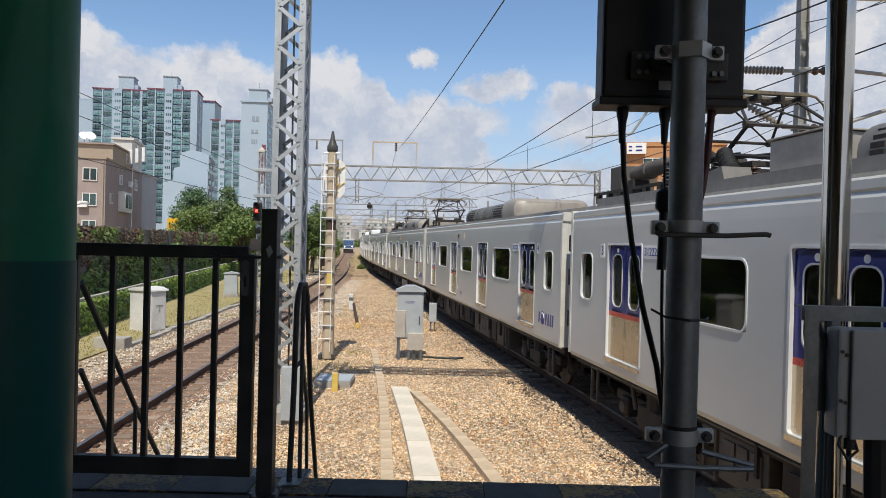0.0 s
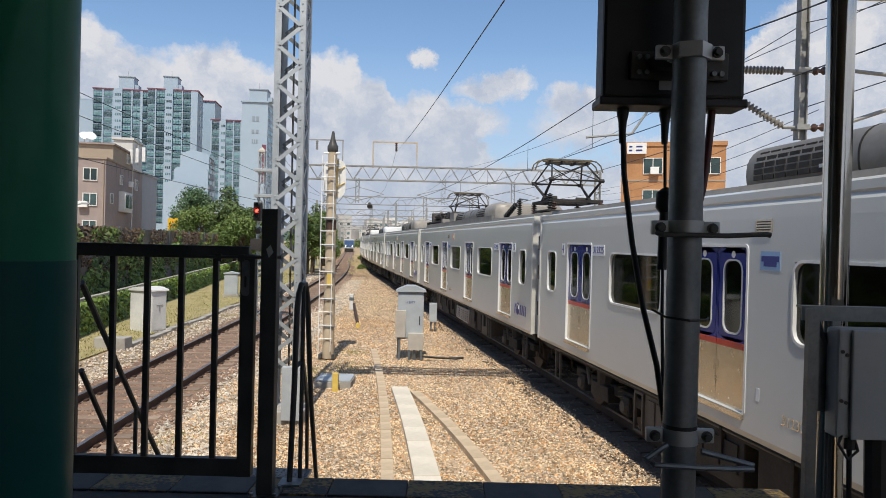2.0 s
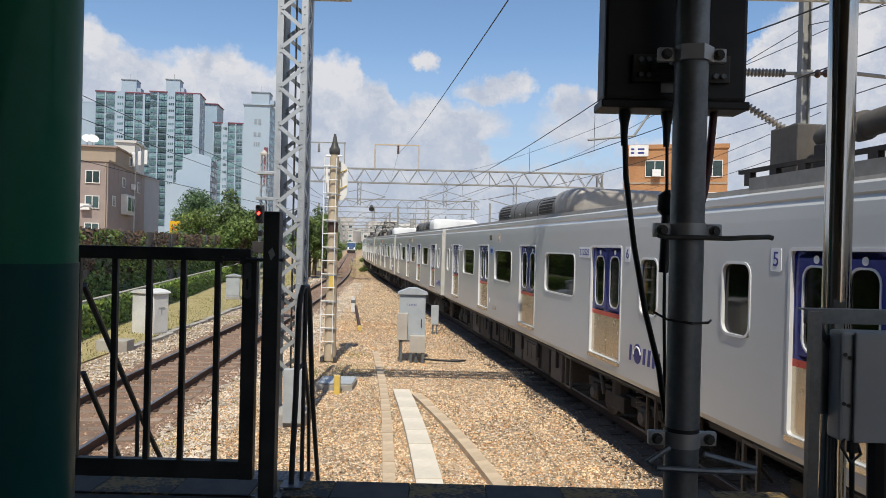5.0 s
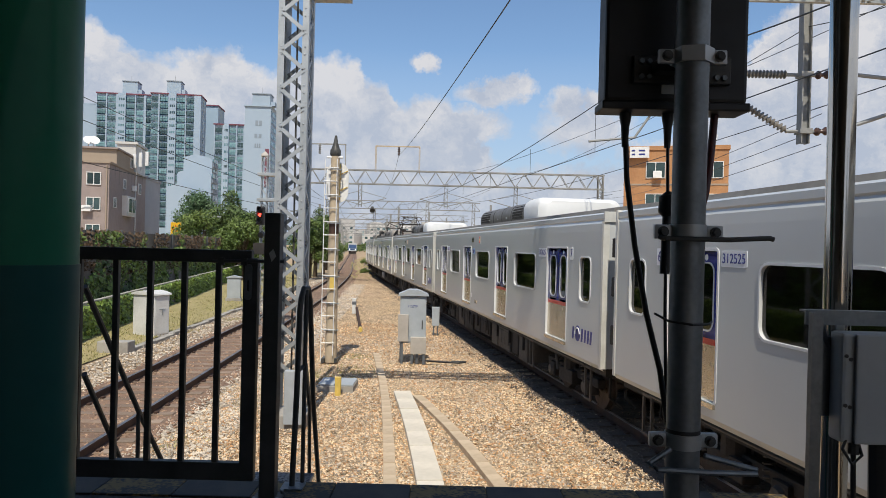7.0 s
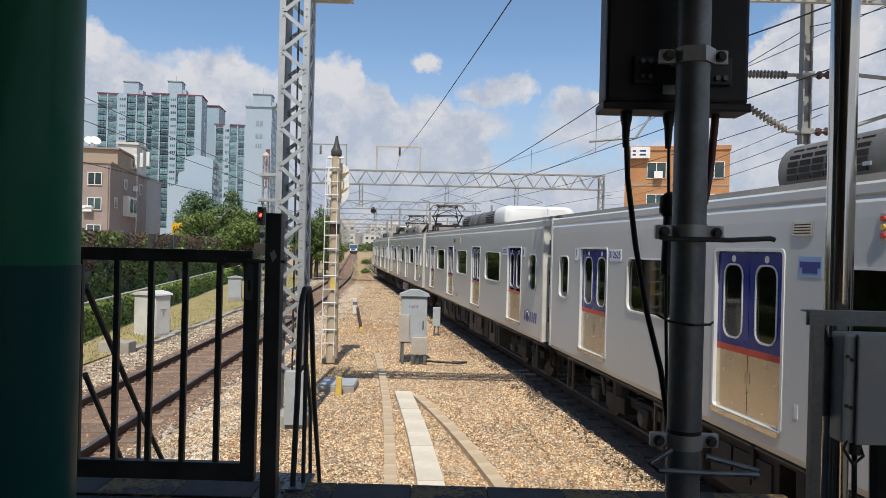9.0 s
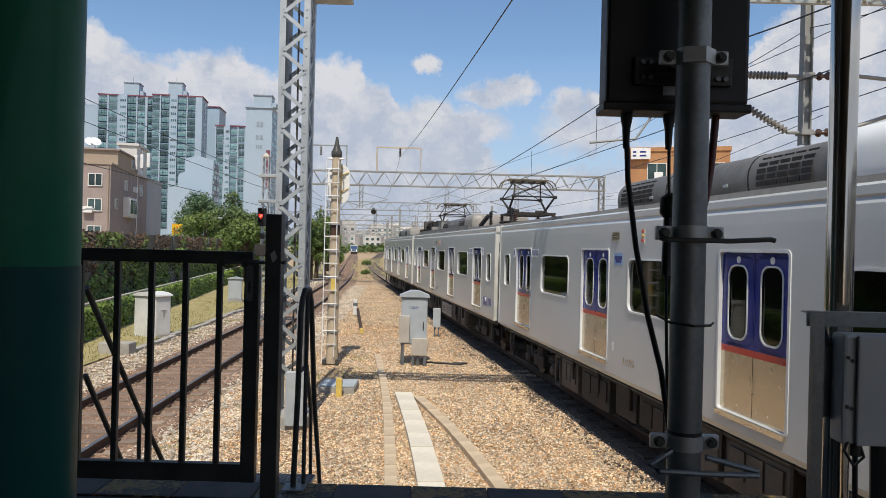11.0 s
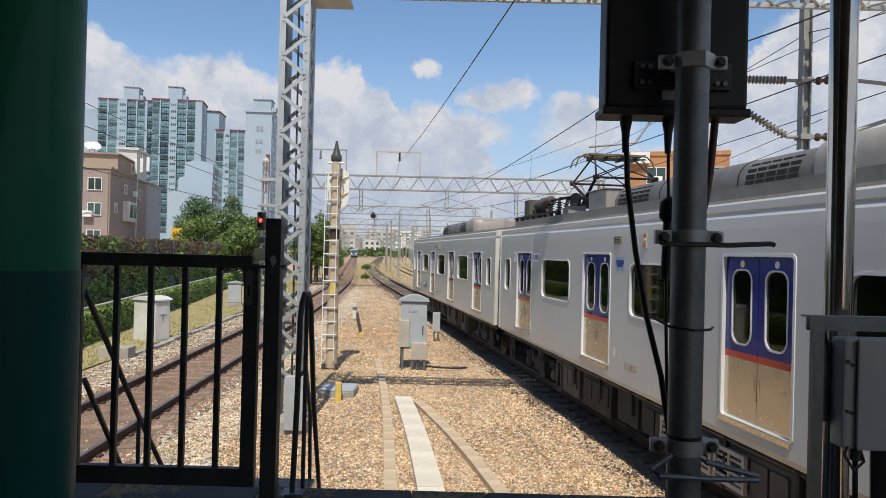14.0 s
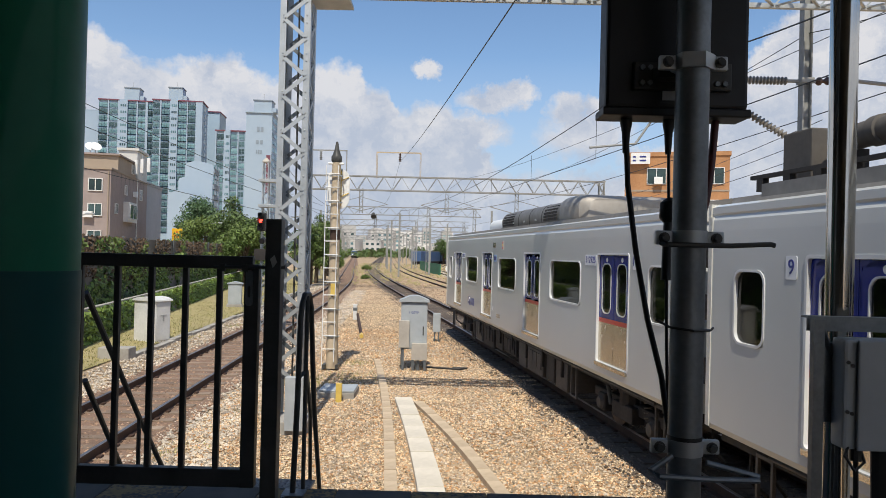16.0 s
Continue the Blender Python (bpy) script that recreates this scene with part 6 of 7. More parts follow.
def build_ivy_wall():
    w = thing("ivy_wall", "tall stained concrete wall overgrown with green ivy and dry vines", "wall", kind="structure")
    path = [(wall_x(y), y) for y in range(6, 112, 3)]
    part("panel", sweep(B(), path, [(-.12, -.3), (.12, -.3), (.12, 2.55), (-.12, 2.55)]), M["wallgrey"], w)
    part("top_fence", sweep(B(), path, [(-.05, 2.55), (.02, 2.55), (.1, 3.42), (.03, 3.42)]), M["wallgrey"], w, "weathered slatted top")
    me = done(box(B(), -.03, .03, -.03, .03, 2.4, 3.5), "fence_post", M["galv_dark"])
    for i in range(50):
        y = 8 + 2 * i
        piece("fence_post", me, w, (wall_x(y) + .14, y, 0))
    part("ledge", sweep(B(), [(x + .92, y) for x, y in path], [(-.09, .86), (.09, .86), (.09, 1.02), (-.09, 1.02)]), M["conc"], w, "pale concrete ledge with trailing ivy")
    part("ledge_wall", sweep(B(), [(x + .86, y) for x, y in path], [(-.05, -.3), (.05, -.3), (.05, .856), (-.05, .856)]), M["wallgrey"], w)
    rng = np.random.RandomState(12)
    # ivy_dark repeats the ivy in a darker green that stands in for shade
    for nm, label, n, z0, z1, off, s, m, dens in (("ivy", "green ivy leaves hanging over the wall", 26000, .2, 2.75, .22, .085, M["ivy"], .46),
                                                 ("ivy_dark", "deeper ivy leaves on the wall, coloured dark as shade", 16000, -.1, 2.6, .17, .09, M["leaf_dark"], .40),
                                                 ("dry_vines", "brown dry vines along the top of the wall", 11000, 1.6, 3.45, .2, .07, M["ivy_dry"], .40),
                                                 ("ivy_top", "bright ivy clumps spilling over the wall top", 8000, 2.5, 3.4, .26, .075, M["leaf"], .70),
                                                 ("ledge_ivy", "low ivy and weeds below the ledge", 26000, -.2, .98, 1.04, .075, M["ivy"], .32)):
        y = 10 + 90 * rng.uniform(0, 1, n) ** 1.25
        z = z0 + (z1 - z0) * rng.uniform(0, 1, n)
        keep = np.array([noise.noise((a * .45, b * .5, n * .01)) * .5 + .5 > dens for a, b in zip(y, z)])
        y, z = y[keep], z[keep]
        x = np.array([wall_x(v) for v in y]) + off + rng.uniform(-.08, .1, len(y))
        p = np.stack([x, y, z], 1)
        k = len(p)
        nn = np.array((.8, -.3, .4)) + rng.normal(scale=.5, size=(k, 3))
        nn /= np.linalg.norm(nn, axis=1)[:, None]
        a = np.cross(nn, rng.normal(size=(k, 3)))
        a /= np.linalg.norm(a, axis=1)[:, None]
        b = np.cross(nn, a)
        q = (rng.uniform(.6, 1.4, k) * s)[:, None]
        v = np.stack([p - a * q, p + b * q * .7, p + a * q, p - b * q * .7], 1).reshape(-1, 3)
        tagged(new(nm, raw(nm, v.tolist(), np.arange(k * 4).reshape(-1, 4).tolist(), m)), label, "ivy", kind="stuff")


def window_mesh(w, h, glass_m, frame_m, name="window"):
    """A window with a frame and a middle bar; its face looks towards -y."""
    f = B()
    ring(f, [(-w / 2, -h / 2), (w / 2, -h / 2), (w / 2, h / 2), (-w / 2, h / 2)], [(-w / 2 + .06, -h / 2 + .06), (w / 2 - .06, -h / 2 + .06), (w / 2 - .06, h / 2 - .06), (-w / 2 + .06, h / 2 - .06)], lambda a, b: (a, -.05, b), lambda a, b: (a, .05, b))
    box(f, -.03, .03, -.04, .04, -h / 2 + .06, h / 2 - .06)
    return done(f, "window_frame", frame_m), done(box(B(), -w / 2 + .06, w / 2 - .06, -.015, .015, -h / 2 + .06, h / 2 - .06), "pane", glass_m)


def put_window(meshes, parent, at, rz=0.0):
    o = piece("window", meshes[0], parent, at, (0, 0, radians(rz)))
    piece("pane", meshes[1], o)
    return o


def build_houses():
    h = thing("beige_house", "three-storey pinkish beige rendered house with a flat roof", "house", (-27.9, 56, -.2), 12)
    part("wall", box(B(), -3.4, 2.1, -4.0, 9, 0, 8.9), M["stucco"], h)
    part("parapet", box(B(), -3.5, 2.18, -4.08, 9.1, 8.9, 9.05), M["stucco2"], h)
    part("attic", box(B(), -3.0, 2.0, -1.5, 4.6, 9.05, 10.25), M["stucco2"], h, "tan attic storey")
    part("attic_edge", box(B(), -3.2, 2.15, -1.7, 4.7, 10.25, 10.38), M["stucco"], h)
    part("stair_tower", box(B(), .55, 2.05, 4.9, 9, 9.05, 11.5), M["tilewhite"], h, "white-tiled stair tower")
    part("stair_cap", box(B(), .4, 2.2, 4.75, 9.15, 11.5, 11.7), M["tilewhite"], h)
    wm = window_mesh(1.0, .95, M["winglass"], M["winwhite"])
    small = window_mesh(.8, .8, M["winglass"], M["winwhite"])
    for z in (7.75, 5.9, 3.9):
        put_window(wm, h, (1.05, -4.03, z)), put_window(wm, h, (-1.6, -4.03, z))
    put_window(small, h, (2.13, .7, 7.75), 90), put_window(wm, h, (2.13, 6.3, 7.75), 90), put_window(small, h, (2.13, -2.3, 6.1), 90)
    put_window(small, h, (2.03, 3.4, 9.7), 90)
    bay = part("bay_window", box(B(), 2.1, 2.5, .1, 3.2, 5.2, 6.8), M["winwhite"], h, "projecting white bay window")
    put_window(window_mesh(2.6, 1.2, M["winglass"], M["winwhite"]), bay, (2.53, 1.65, 6.05), 90)
    for at in ((.3, -4.4, 5.3), (.2, -4.4, 3.2)):
        part("air_conditioner", box(B(), at[0], at[0] + .65, -4.36, -4.02, at[2], at[2] + .45, .02), M["white"], h)
    part("wall_conditioner", box(B(), 2.12, 2.4, 3.3, 3.9, 7.4, 7.85, .02), M["white"], h)
    for x in (-.4, 1.95):
        part("drain_pipe", tube(B(), [(x, -4.08, .3), (x, -4.08, 8.8)], .05, 6), M["stucco2"], h)
    part("side_pipe", tube(B(), [(2.17, 4.6, .3), (2.17, 4.6, 9.6)], .05, 6), M["winwhite"], h)
    for i in range(9):
        y, z = -3.7 + 1.4 * i, 8.9 - (i * 37 % 7) * .22
        part("rain_streak", prism(B(), [(y, 8.88), (y + .10, 8.88), (y + .05, z - .5)], lambda p, q: (2.104, p, q), lambda p, q: (2.1, p, q)), M["wallgrey"], h, "dark rain streak below the parapet")
    for i, (x, y) in enumerate(((-2.6, -1.5), (-1.8, -1.8))):
        d = thing("satellite_dish", "white satellite dish on a house roof", "satellite dish", (-26.6 + x * .55, 55.6 + y * .2, 10.15))
        part("bowl", tube(B(), [(0, 0, .5), (.1, -.12, .62)], [.08, .42], 14), M["white"], d)
        part("stand", tube(B(), [(0, 0, 0), (0, 0, .5)], .04, 6), M["galv"], d)
    rack = thing("antenna_rack", "white antenna boxes on a roof mast", "antenna", (-25.95, 60, 8.85))
    for k, x in enumerate((-.5, 0, .55)):
        part("antenna", box(B(), x - .13, x + .13, -.1, .1, .3 + .1 * k, 1.5 + .1 * k, .03), M["white"], rack)
    part("mast", tube(B(), [(0, 0.1, 0), (0, .1, 1.9)], .04, 6), M["galv"], rack)
    g = thing("grey_house", "grey rendered house behind the beige one", "house", (-31.5, 72, -.2), 10)
    part("wall", box(B(), -3.2, 1.0, -2, 6, 0, 9.5), M["greywall"], g)
    part("roof_edge", box(B(), -3.3, 1.1, -2.1, 6.1, 9.5, 9.75), M["greywall"], g)
    for z in (2.5, 5, 7.6):
        put_window(window_mesh(.9, 1.0, M["winglass"], M["winwhite"]), g, (-.2, -2.03, z))
    s = thing("shop_sign", "small yellow shop sign with a red mark", "sign", (-23.6, 62, 3.6))
    part("panel", box(B(), -.45, .45, -.05, .05, 0, 1.1, .02), M["sign_y"], s)
    part("mark", box(box(B(), -.22, .22, -.06, -.052, .42, .55), -.06, .06, -.06, -.052, .25, .85), M["red"], s)
    part("post", tube(B(), [(0, .07, -3.8), (0, .07, 0)], .06, 6), M["galv"], s)
    for x, y in ((-27.0, 50), (-21.8, 62)):
        l = thing("street_lamp", "slim curved street lamp behind the wall", "street lamp", (x, y, -.2))
        part("post", tube(B(), [(0, 0, 0), (0, 0, 4.6), (.3, 0, 5.1), (1.6, 0, 5.5)], .05, 6), M["galv"], l)
        part("head", box(B(), 1.5, 2.1, -.1, .1, 5.42, 5.55, .03), M["galv"], l)
    o = thing("brick_building", "orange brick building with white windows and a rooftop sign", "building", (20.4, 64, -.2), -16)
    part("wall", box(B(), -4.3, 4.1, -4, 8, 0, 12.0), M["brick"], o)
    part("parapet", box(B(), -4.4, 4.2, -4.1, 8.1, 12.0, 12.35), M["brick"], o)
    part("band", box(B(), -4.33, 4.13, -4.04, -4.0, 9.0, 9.15), M["stucco2"], o)
    wm2 = window_mesh(1.6, 1.4, M["winglass"], M["winwhite"])
    for x in (-1.7, 2.9):
        for z in (2.3, 5.0, 7.6, 10.3):
            win = put_window(wm2, o, (x, -4.03, z))
    for z in (4.6, 7.2, 9.9):
        part("air_conditioner", box(B(), -1.9, -1.2, -4.45, -4.06, z - .3, z + .3, .02), M["white"], o)
    r = thing("rooftop_sign", "white rooftop sign with unreadable dark bars", "sign", (16.25, 60.6, 11.1), -16)
    part("panel", box(B(), -.8, .8, -.06, .06, 0, .95, .02), M["white"], r)
    me = done(box(B(), -.26, .26, -.075, -.062, -.07, .07), "bar", M["ink"])
    for x, z in ((.2, .62), (.2, .3), (-.5, .62), (-.5, .3)):
        piece("bar", me, r, (x, 0, z), (0, 0, 0), (1 if x > 0 else .5, 1, 1))
    a = thing("roof_antenna", "white antenna bracket on the brick building", "antenna", (22.6, 61, 12.1))
    part("bracket", tube(tube(B(), [(0, 0, 0), (0, 0, .9)], .05, 6), [(-.35, 0, 1.2), (-.3, 0, .8), (.3, 0, .8), (.35, 0, 1.2)], .05, 6), M["white"], a)


def grid_frame(us, vs, hole, y0, depth):
    """One sheet of frame with a hole in each cell for which hole(i, k) holds, facing -y."""
    bm = B()
    vs_ = {(i, k): bm.verts.new((u, y0, v)) for i, u in enumerate(us) for k, v in enumerate(vs)}
    fs = [bm.faces.new((vs_[i, k], vs_[i + 1, k], vs_[i + 1, k + 1], vs_[i, k + 1])) for i in range(len(us) - 1) for k in range(len(vs) - 1) if not hole(i, k)]
    bmesh.ops.solidify(bm, geom=fs, thickness=depth)
    bmesh.ops.delete(bm, geom=[v for v in bm.verts if not v.link_faces], context="VERTS")
    return bm


def tower(label, x, y, rz, w, d, floors, strips, wallm, fl=2.75, crown=None, side_bays=0, maroon=False):
    """An apartment block: glazed balcony strips ("g") between pale piers ("p") and a stair shaft ("s"), storey by storey."""
    t = thing("apartment_tower", label, "apartment building", (x, y, -.2), rz)
    h = floors * fl + 1.2
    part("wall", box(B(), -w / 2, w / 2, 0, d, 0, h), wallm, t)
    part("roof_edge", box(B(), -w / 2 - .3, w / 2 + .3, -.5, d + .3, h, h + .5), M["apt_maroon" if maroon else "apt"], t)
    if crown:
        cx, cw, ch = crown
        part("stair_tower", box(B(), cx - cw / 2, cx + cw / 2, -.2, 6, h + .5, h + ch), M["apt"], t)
        part("stair_cap", box(B(), cx - cw / 2 - .25, cx + cw / 2 + .25, -.5, 6.2, h + ch, h + ch + .35), M["apt_grey"], t)
        part("roof_annex", box(B(), cx + cw / 2, cx + cw / 2 + 1.6, .5, 5, h + .5, h + ch * .45), M["apt"], t)
        part("lightning_rod", tube(B(), [(cx, 2, h + ch), (cx, 2, h + ch + 3)], .07, 5), M["gantry"], t)
    total = sum(v for _, v in strips) or 1
    u = -w / 2
    for kind, v in strips:
        sw = v * w / total
        mid = u + sw / 2
        u += sw
        if kind == "g":
            pane = done(box(B(), -sw * .47, sw * .47, -.10, .2, -.85, 1.0), "window", M["aptwin"])
            n = max(2, round(sw / 1.3))
            us = []
            for k in range(n + 1):
                c = -sw * .46 + sw * .92 * k / n
                us += [c - .05, c + .05]
            fr = grid_frame(us, (-1.2, -.85, .12, .19, 1.02, 1.12), lambda i, k: i % 2 == 1 and k in (1, 3), -.16, -.05)
            bal = done(fr, "balcony", M["apt_blue"])
        elif kind == "p":
            part("pier", box(B(), mid - sw / 2, mid + sw / 2, -.45, 0, 0, h), M["apt"], t)
            continue
        else:
            part("stair_shaft", box(B(), mid - sw / 2, mid + sw / 2, -.8, 0, 0, h + .5), M["apt"], t)
            fr = B()
            for k in range(3):
                box(fr, (k - 1) * sw * .26 - sw * .09, (k - 1) * sw * .26 + sw * .09, -.86, -.81, -.45, .5)
            pane, bal = done(fr, "window", M["aptwin"]), None
        for k in range(floors):
            z = 1.9 + fl * k
            if z > 8:
                o = piece("window", pane, t, (mid, 0, z))
                if bal:
                    piece("balcony", bal, o)
    if side_bays:
        sw = done(box(B(), -.2, .08, -1.1, 1.1, -.9, .8), "window", M["aptwin"])
        for i in range(side_bays):
            for k in range(floors):
                if 1.9 + fl * k > 8:
                    piece("window", sw, t, (w / 2 + .02, d * (i + .5) / side_bays, 1.9 + fl * k))
    return t


def build_city():
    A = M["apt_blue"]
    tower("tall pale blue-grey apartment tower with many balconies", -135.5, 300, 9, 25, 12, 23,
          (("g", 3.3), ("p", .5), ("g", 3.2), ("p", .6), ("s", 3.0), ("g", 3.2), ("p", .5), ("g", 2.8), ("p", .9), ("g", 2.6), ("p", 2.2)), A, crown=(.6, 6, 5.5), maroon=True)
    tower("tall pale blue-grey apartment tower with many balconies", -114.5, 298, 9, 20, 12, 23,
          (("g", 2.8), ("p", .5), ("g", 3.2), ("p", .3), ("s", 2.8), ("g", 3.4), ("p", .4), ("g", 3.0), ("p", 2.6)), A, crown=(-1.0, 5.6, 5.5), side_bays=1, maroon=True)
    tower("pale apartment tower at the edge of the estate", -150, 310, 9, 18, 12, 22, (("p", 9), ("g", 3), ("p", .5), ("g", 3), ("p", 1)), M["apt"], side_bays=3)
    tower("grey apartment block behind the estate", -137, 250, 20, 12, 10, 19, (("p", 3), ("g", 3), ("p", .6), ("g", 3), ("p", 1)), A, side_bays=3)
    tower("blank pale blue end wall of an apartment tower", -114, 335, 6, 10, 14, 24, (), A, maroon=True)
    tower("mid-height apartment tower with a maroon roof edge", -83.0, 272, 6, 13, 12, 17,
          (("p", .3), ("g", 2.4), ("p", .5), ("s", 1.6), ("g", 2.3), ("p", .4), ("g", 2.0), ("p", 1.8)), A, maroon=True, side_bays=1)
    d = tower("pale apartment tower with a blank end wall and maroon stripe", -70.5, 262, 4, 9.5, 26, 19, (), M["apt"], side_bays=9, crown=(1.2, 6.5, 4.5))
    part("maroon_stripe", box(B(), 2.9, 4.4, -.06, -.02, 24, 38), M["apt_maroon"], d)
    bm = B()
    for k in range(2):
        box(bm, -.8 + k * 1.4, .2 + k * 1.4, -.12, -.06, 46.5, 48.3)
        box(bm, -1.0 + k * 1.5, 0 + k * 1.5, -.12, -.06, 42, 43.4)
    for k in range(3):
        box(bm, -.9 + k * .8, -.4 + k * .8, -.12, -.06, 38.4, 39.8)
    part("wall_lettering_bars", bm, M["apt_grey"], d)
    for i, (x, y, w, h, dd) in enumerate(((-64.2, 170, 5.6, 15.4, 8), (-64.2, 180, 8.4, 20, 10), (-68.6, 195, 7.6, 25.6, 8))):
        t = thing("white_building", "white gabled mid-rise building with grey balconies", "building", (x, y, -.2), 8)
        part("wall", box(B(), -w / 2, w / 2, 0, dd, 0, h), M["apt"], t)
        part("gable", prism(B(), [(-w / 2, 0), (w / 2, 0), (w / 2 - .6, .7), (-w * .1, 1.6), (-w / 2 + .3, .7)], lambda a, b: (a, 0, h + b), lambda a, b: (a, dd, h + b)), M["apt"], t)
        me = done(box(B(), -.1, .3, -1.6, 1.6, -.5, .5), "balcony", M["apt_grey"])
        wn = done(box(B(), -.05, .2, -1.4, 1.4, -.5, .5), "window", M["aptwin"])
        for k in range(int(h / 2.8)):
            for yy in (2, 5.5):
                piece("balcony", me, t, (w / 2, yy, 2 + 2.8 * k))
                piece("window", wn, t, (w / 2 + .1, yy, 3.3 + 2.8 * k))
    # the distant town
    rng = random.Random(21)
    me = {}
    for i in range(90):
        y = rng.uniform(450, 1100)
        px = rng.uniform(-.22, .16)
        if i < 55:
            px, y = rng.uniform(-.175, -.02), rng.uniform(450, 800)
        x = px * y
        h = (y / 1260) * rng.uniform(10, 46) + 3
        w = rng.uniform(5, 11)
        b = thing("distant_building", "pale distant apartment building in the haze", "building", (x, y, -.2), rng.uniform(-20, 20), "distant buildings of the town")
        part("wall", box(B(), -w / 2, w / 2, 0, 12, 0, h), M["city"], b)
        bm = B()
        nb = int(w / 3.2)
        for k in range(max(1, int(h / 3.4))):
            for j in range(nb):
                cx = -w / 2 + w * (j + .5) / nb
                box(bm, cx - .9, cx + .9, -.1, .1, 1.0 + 3.2 * k, 2.5 + 3.2 * k)
        tagged(part("glazing", bm, M["aptwin"], b), kind="stuff")
    rg = np.random.RandomState(77)
    n = 9000
    px, yy = rg.uniform(-.17, .12, n), rg.uniform(330, 430, n)
    hh = 3 + 7 * np.array([abs(noise.noise((a * 40, 5, 0))) for a in px])
    v, f = leaves(np.stack([px * yy, yy, rg.uniform(.2, 1, n) * hh], 1), np.full(n, .9), n, .75, rg)
    tagged(new("far_woods", raw("far_woods", v, f, M["leaf_dark"])), "distant band of green trees before the town", "woods", kind="stuff")
    bm = B()
    xs = [-900 + 60 * i for i in range(36)]
    top = [bm.verts.new((x, 1500, 20 + 38 * abs(noise.noise((x * .003, 2, 0))))) for x in xs]
    low = [bm.verts.new((x, 1400, -.3)) for x in xs]
    for i in range(len(xs) - 1):
        bm.faces.new((low[i], low[i + 1], top[i + 1], top[i]))
    tagged(part("hill_backdrop", bm, M["hill"], None, "low wooded hills in the far distance", True), category="hill", kind="structure")
    # sidings: green fence panels, platform buildings and standing trains
    f = thing("green_fence", "green sheet fence along the sidings", "fence", (0, 0, 0))
    me2 = done(box(B(), -.06, .06, -2.1, 2.1, -.2, 1.5), "panel", M["tarp"])
    for i in range(9):
        y = 106 + i * 4.2
        piece("panel", me2, f, (right_line(y) + 9.5, y, 0), (0, 0, heading(right_line, y)))
    for k, (x, y, n, col) in enumerate(((-6, 205, 3, "carblue"), (12, 215, 3, "carblue"))):
        for i in range(n):
            c = thing("standing_train_car", "blue standing train car in the distant sidings", "train car", (x + i * 5.5, y + i * 19.4, -.2), -15.5, "standing train cars")
            part("body", box(B(), -1.5, 1.5, -9.6, 9.6, .9, 3.7, .12), M[col], c)
            part("roof", box(B(), -1.4, 1.4, -9.5, 9.5, 3.7, 3.9), M["roofgrey"], c)
            part("window_band", box(B(), -1.53, -1.5, -9, 9, 2.1, 2.9), M["winglass"], c)
            part("underframe", box(B(), -1.3, 1.3, -9, 9, 0, .9), M["under"], c)
    sh = thing("depot_shed", "long pale depot roof beyond the sidings", "shed", (34, 240, -.2), 4)
    part("roof", prism(B(), [(-14, 6.2), (14, 6.2), (14, 6.8), (0, 8), (-14, 6.8)], lambda a, b: (a, -6, b), lambda a, b: (a, 60, b)), M["galv"], sh)
    part("wall", box(B(), -13.5, 13.5, -5.5, 59, 0, 6.2), M["greywall"], sh)
    d = thing("warning_disc", "white round trackside disc on a post", "sign", (.25, 84, -.2))
    part("disc", tube(B(), [(0, 0, 1.5), (0, .03, 1.5)], .42, 18), M["white"], d)
    part("post", tube(B(), [(0, .06, 0), (0, .06, 1.4)], .04, 6), M["galv"], d)


def build_far_train():
    c = thing("far_train", "distant white and blue train receding on the curving track", "train")
    part("body", box(B(), -1.55, 1.55, 0, 19.5, .9, 3.75, .15), M["body"], c)
    part("front_mask", box(B(), -1.4, 1.4, -.05, 0.02, 2.0, 3.3, .02), M["carblue"], c)
    part("blue_band", box(B(), -1.56, 1.56, -.06, 18, 1.3, 1.9, .02), M["carblue"], c)
    part("underframe", box(B(), -1.3, 1.3, .2, 19, 0.0, .9), M["under"], c)
    for s in (-1, 1):
        part("headlight", tube(B(), [(s * 1.0, -.1, 1.6), (s * 1.0, -.05, 1.6)], .16, 10), M["lamphead"], c, "lit headlight")
    return c


build_trees()
build_ivy_wall()
build_houses()
build_city()
FAR_TRAIN = build_far_train()


# ---- loose stones ----
stones("ballast_stones", "loose tan, grey and orange ballast stones", 80000, pick_between(8.6, 20, 1.25), (.025, .07), M["stone"])
stones("orange_ballast_stones", "orange and brown stones among the tan ballast", 26000, pick_between(8.6, 30, 1.4), (.03, .08), M["stone_orange"])
stones("grey_ballast_stones", "grey stones among the tan ballast", 16000, pick_between(8.6, 26, 1.3), (.03, .075), M["stone_grey"])
stones("far_ballast_stones", "loose tan ballast stones further along", 46000, pick_between(20, 60, 1.5), (.035, .085), M["stone"])
stones("rusty_stones", "rust-brown stones between the rails", 9000, pick_track(left_line, 8, 60, -1.5, 1.5, -.17), (.05, .11), M["stone_rust"])
stones("grey_stones", "grey stones along the shoulder of the rusty track", 9000, pick_track(left_line, 8, 60, 1.2, 2.6, -.18), (.05, .12), M["stone_grey"])
stones("shoulder_stones", "pale stones on the far shoulder of the rusty track", 7000, pick_track(left_line, 12, 70, -2.7, -1.3, -.17), (.05, .12), M["stone_grey"])
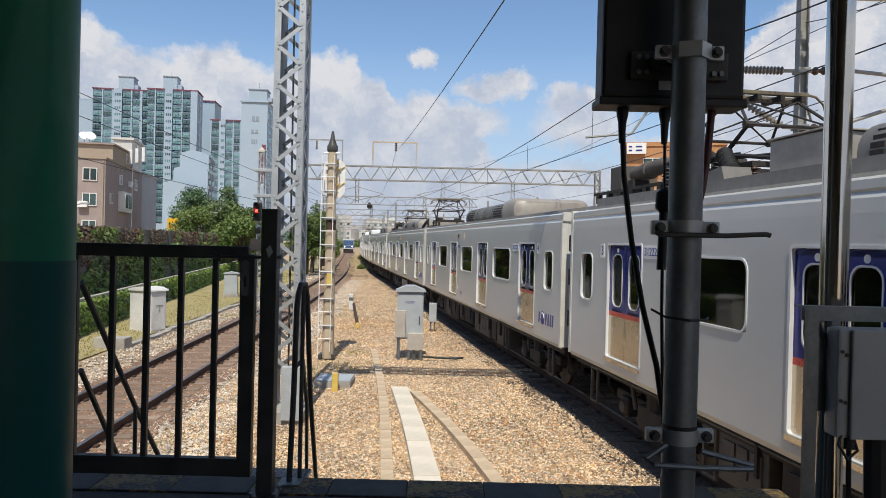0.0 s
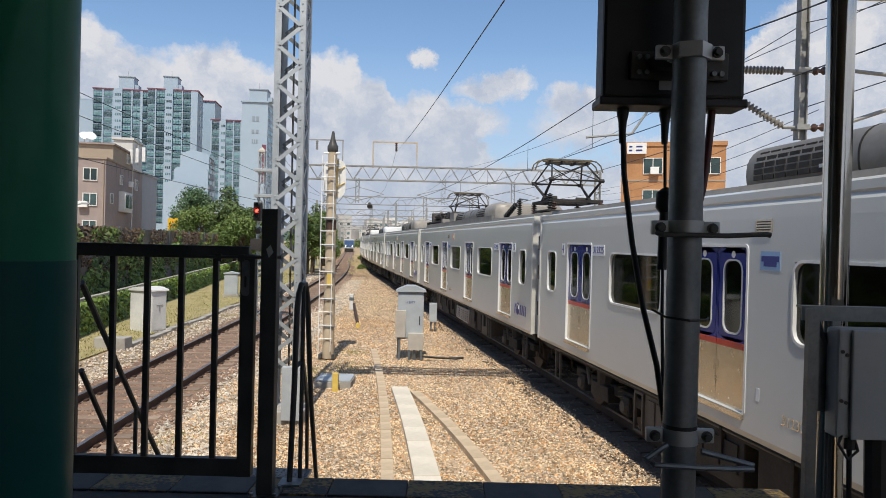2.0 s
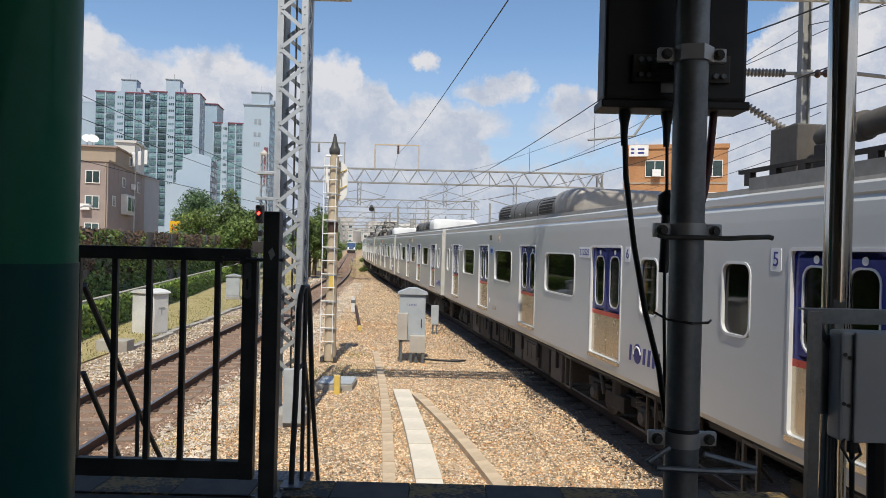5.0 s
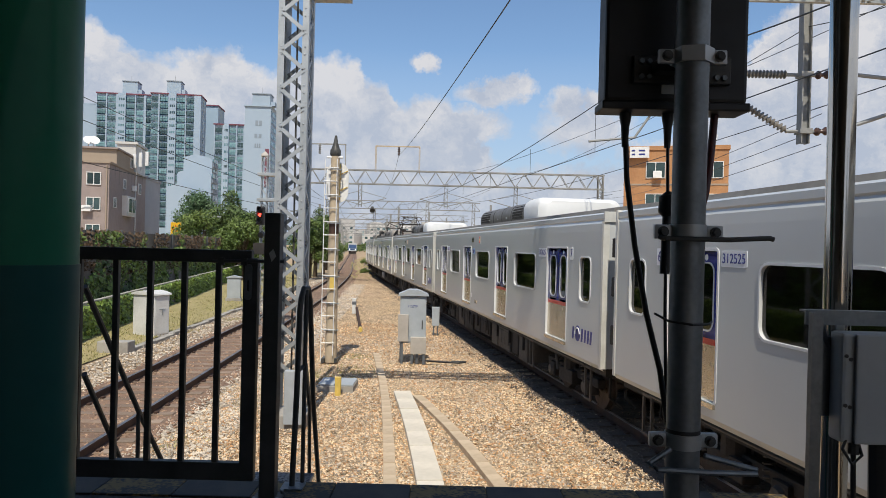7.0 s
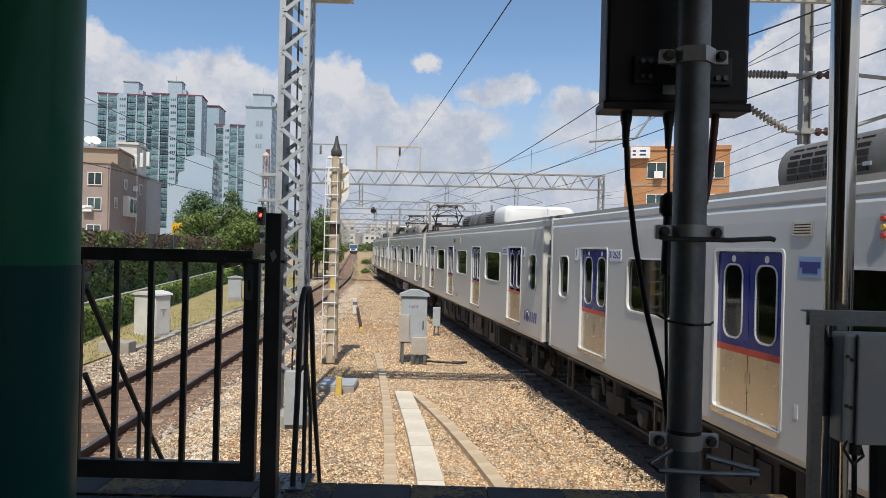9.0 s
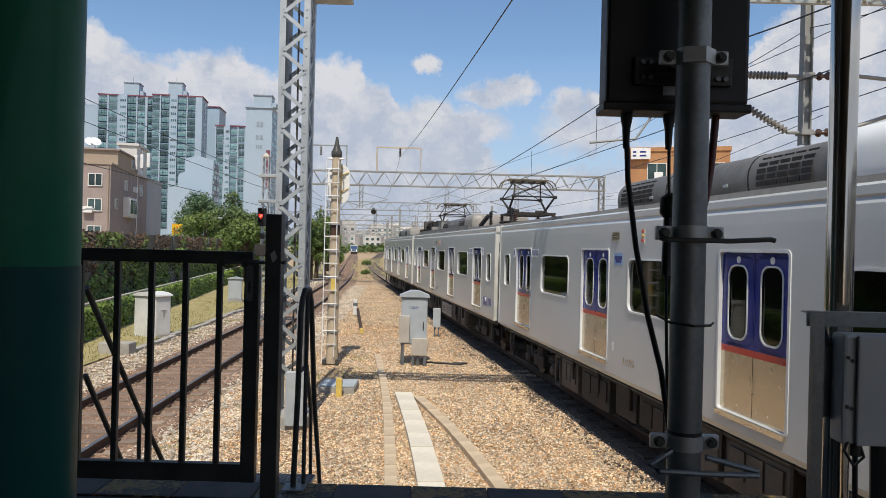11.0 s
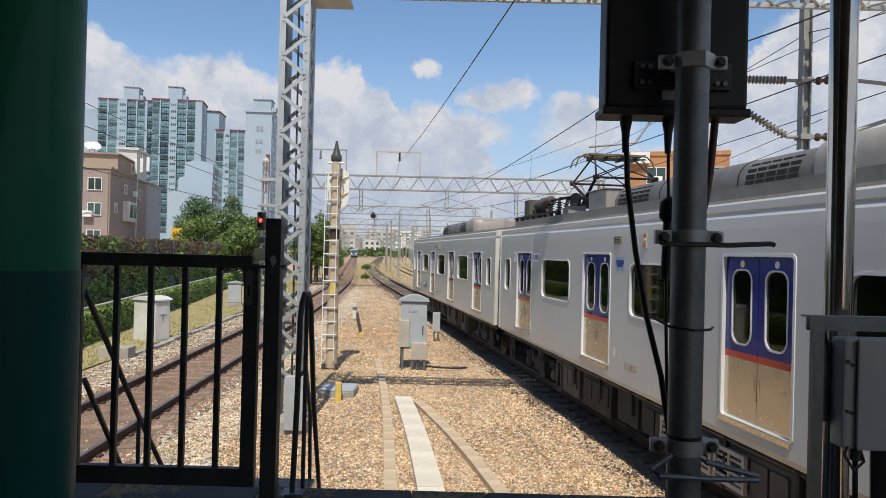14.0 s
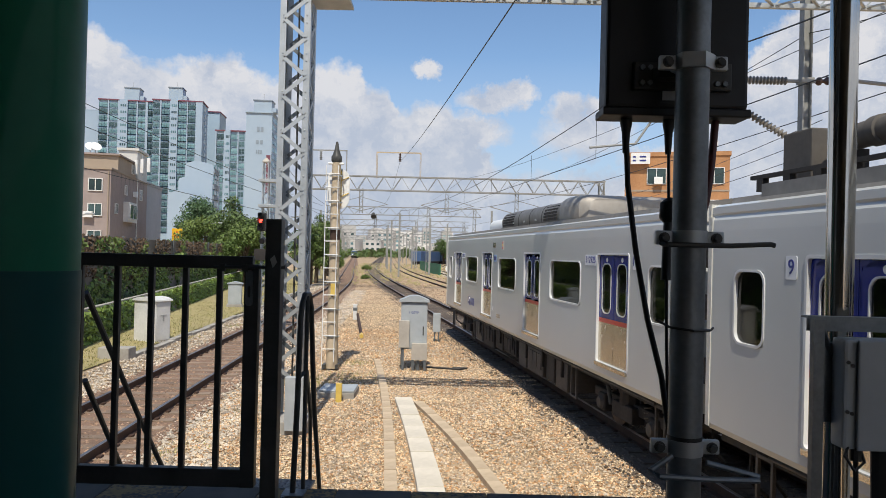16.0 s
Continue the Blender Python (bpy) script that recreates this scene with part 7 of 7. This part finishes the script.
stones("train_stones", "grimy stones along the train's track, darkened for its shadow", 12000, pick_track(right_line, 5, 60, -1.9, 1.5, -.17), (.04, .09), M["stone_dark"])
stones("yard_stones", "pale coarse ballast over the distant yard", 34000, pick_track(right_line, 45, 170, -6, 24, -.19, 1.3), (.07, .17), M["stone_yard"])
stones("yard_dark_stones", "grey coarse ballast over the distant yard", 16000, pick_track(right_line, 45, 170, -6, 24, -.19, 1.3), (.07, .17), M["stone_rust"])
stones("yard_weeds", "low green weeds between the distant tracks", 3500, pick_track(right_line, 70, 200, -3.6, 24, -.18, 1.0), (.15, .6), M["grass"], "weeds")


# ---- what moves ----
ARC_Y = [-70 + .25 * i for i in range(2000)]
ARC_S = [0.0]
for _a, _b in zip(ARC_Y, ARC_Y[1:]):
    ARC_S.append(ARC_S[-1] + math.hypot(_b - _a, right_line(_b) - right_line(_a)))
ARC_0 = float(np.interp(13, ARC_Y, ARC_S))


def on_track(s, z=0.0):
    """The pose of a car whose middle lies s metres along the right track."""
    def place(v):
        y = float(np.interp(v + ARC_0, ARC_S, ARC_Y))
        return Vector((right_line(y), y, z))
    a, b = place(s - 6.9), place(s + 6.9)
    m = (a + b) / 2
    return pose(m.x, m.y, m.z, 0, 0, math.degrees(math.atan2(-(b.x - a.x), b.y - a.y)))


def travelled(t):
    """How far the train has come towards the platform, slowing down."""
    return -1.18 + 8.896 * t + .048761 * t ** 2 - .00795 * t ** 3 + .000041 * t ** 4


def motions():
    times = [.5 * i for i in range(33)]
    for n, c in CARS.items():
        walk(c, [(t, on_track((n - 3) * 20 - 10 - travelled(t))) for t in times])

    turns = [i / 15 for i in range(241)]
    for c in CARS.values():
        for w in [o for o in c.children if o.name.startswith("wheelset")]:
            x, y, z = w.location
            walk(w, [(t, pose(x, y, z, math.degrees(travelled(t) / .43))) for t in turns])
    far = []
    for t in times:
        y = 192 + 9.2 * t
        far.append((t, pose(left_line(y), y, 0, 0, 0, math.degrees(heading(left_line, y)))))
    walk(FAR_TRAIN, far)


motions()
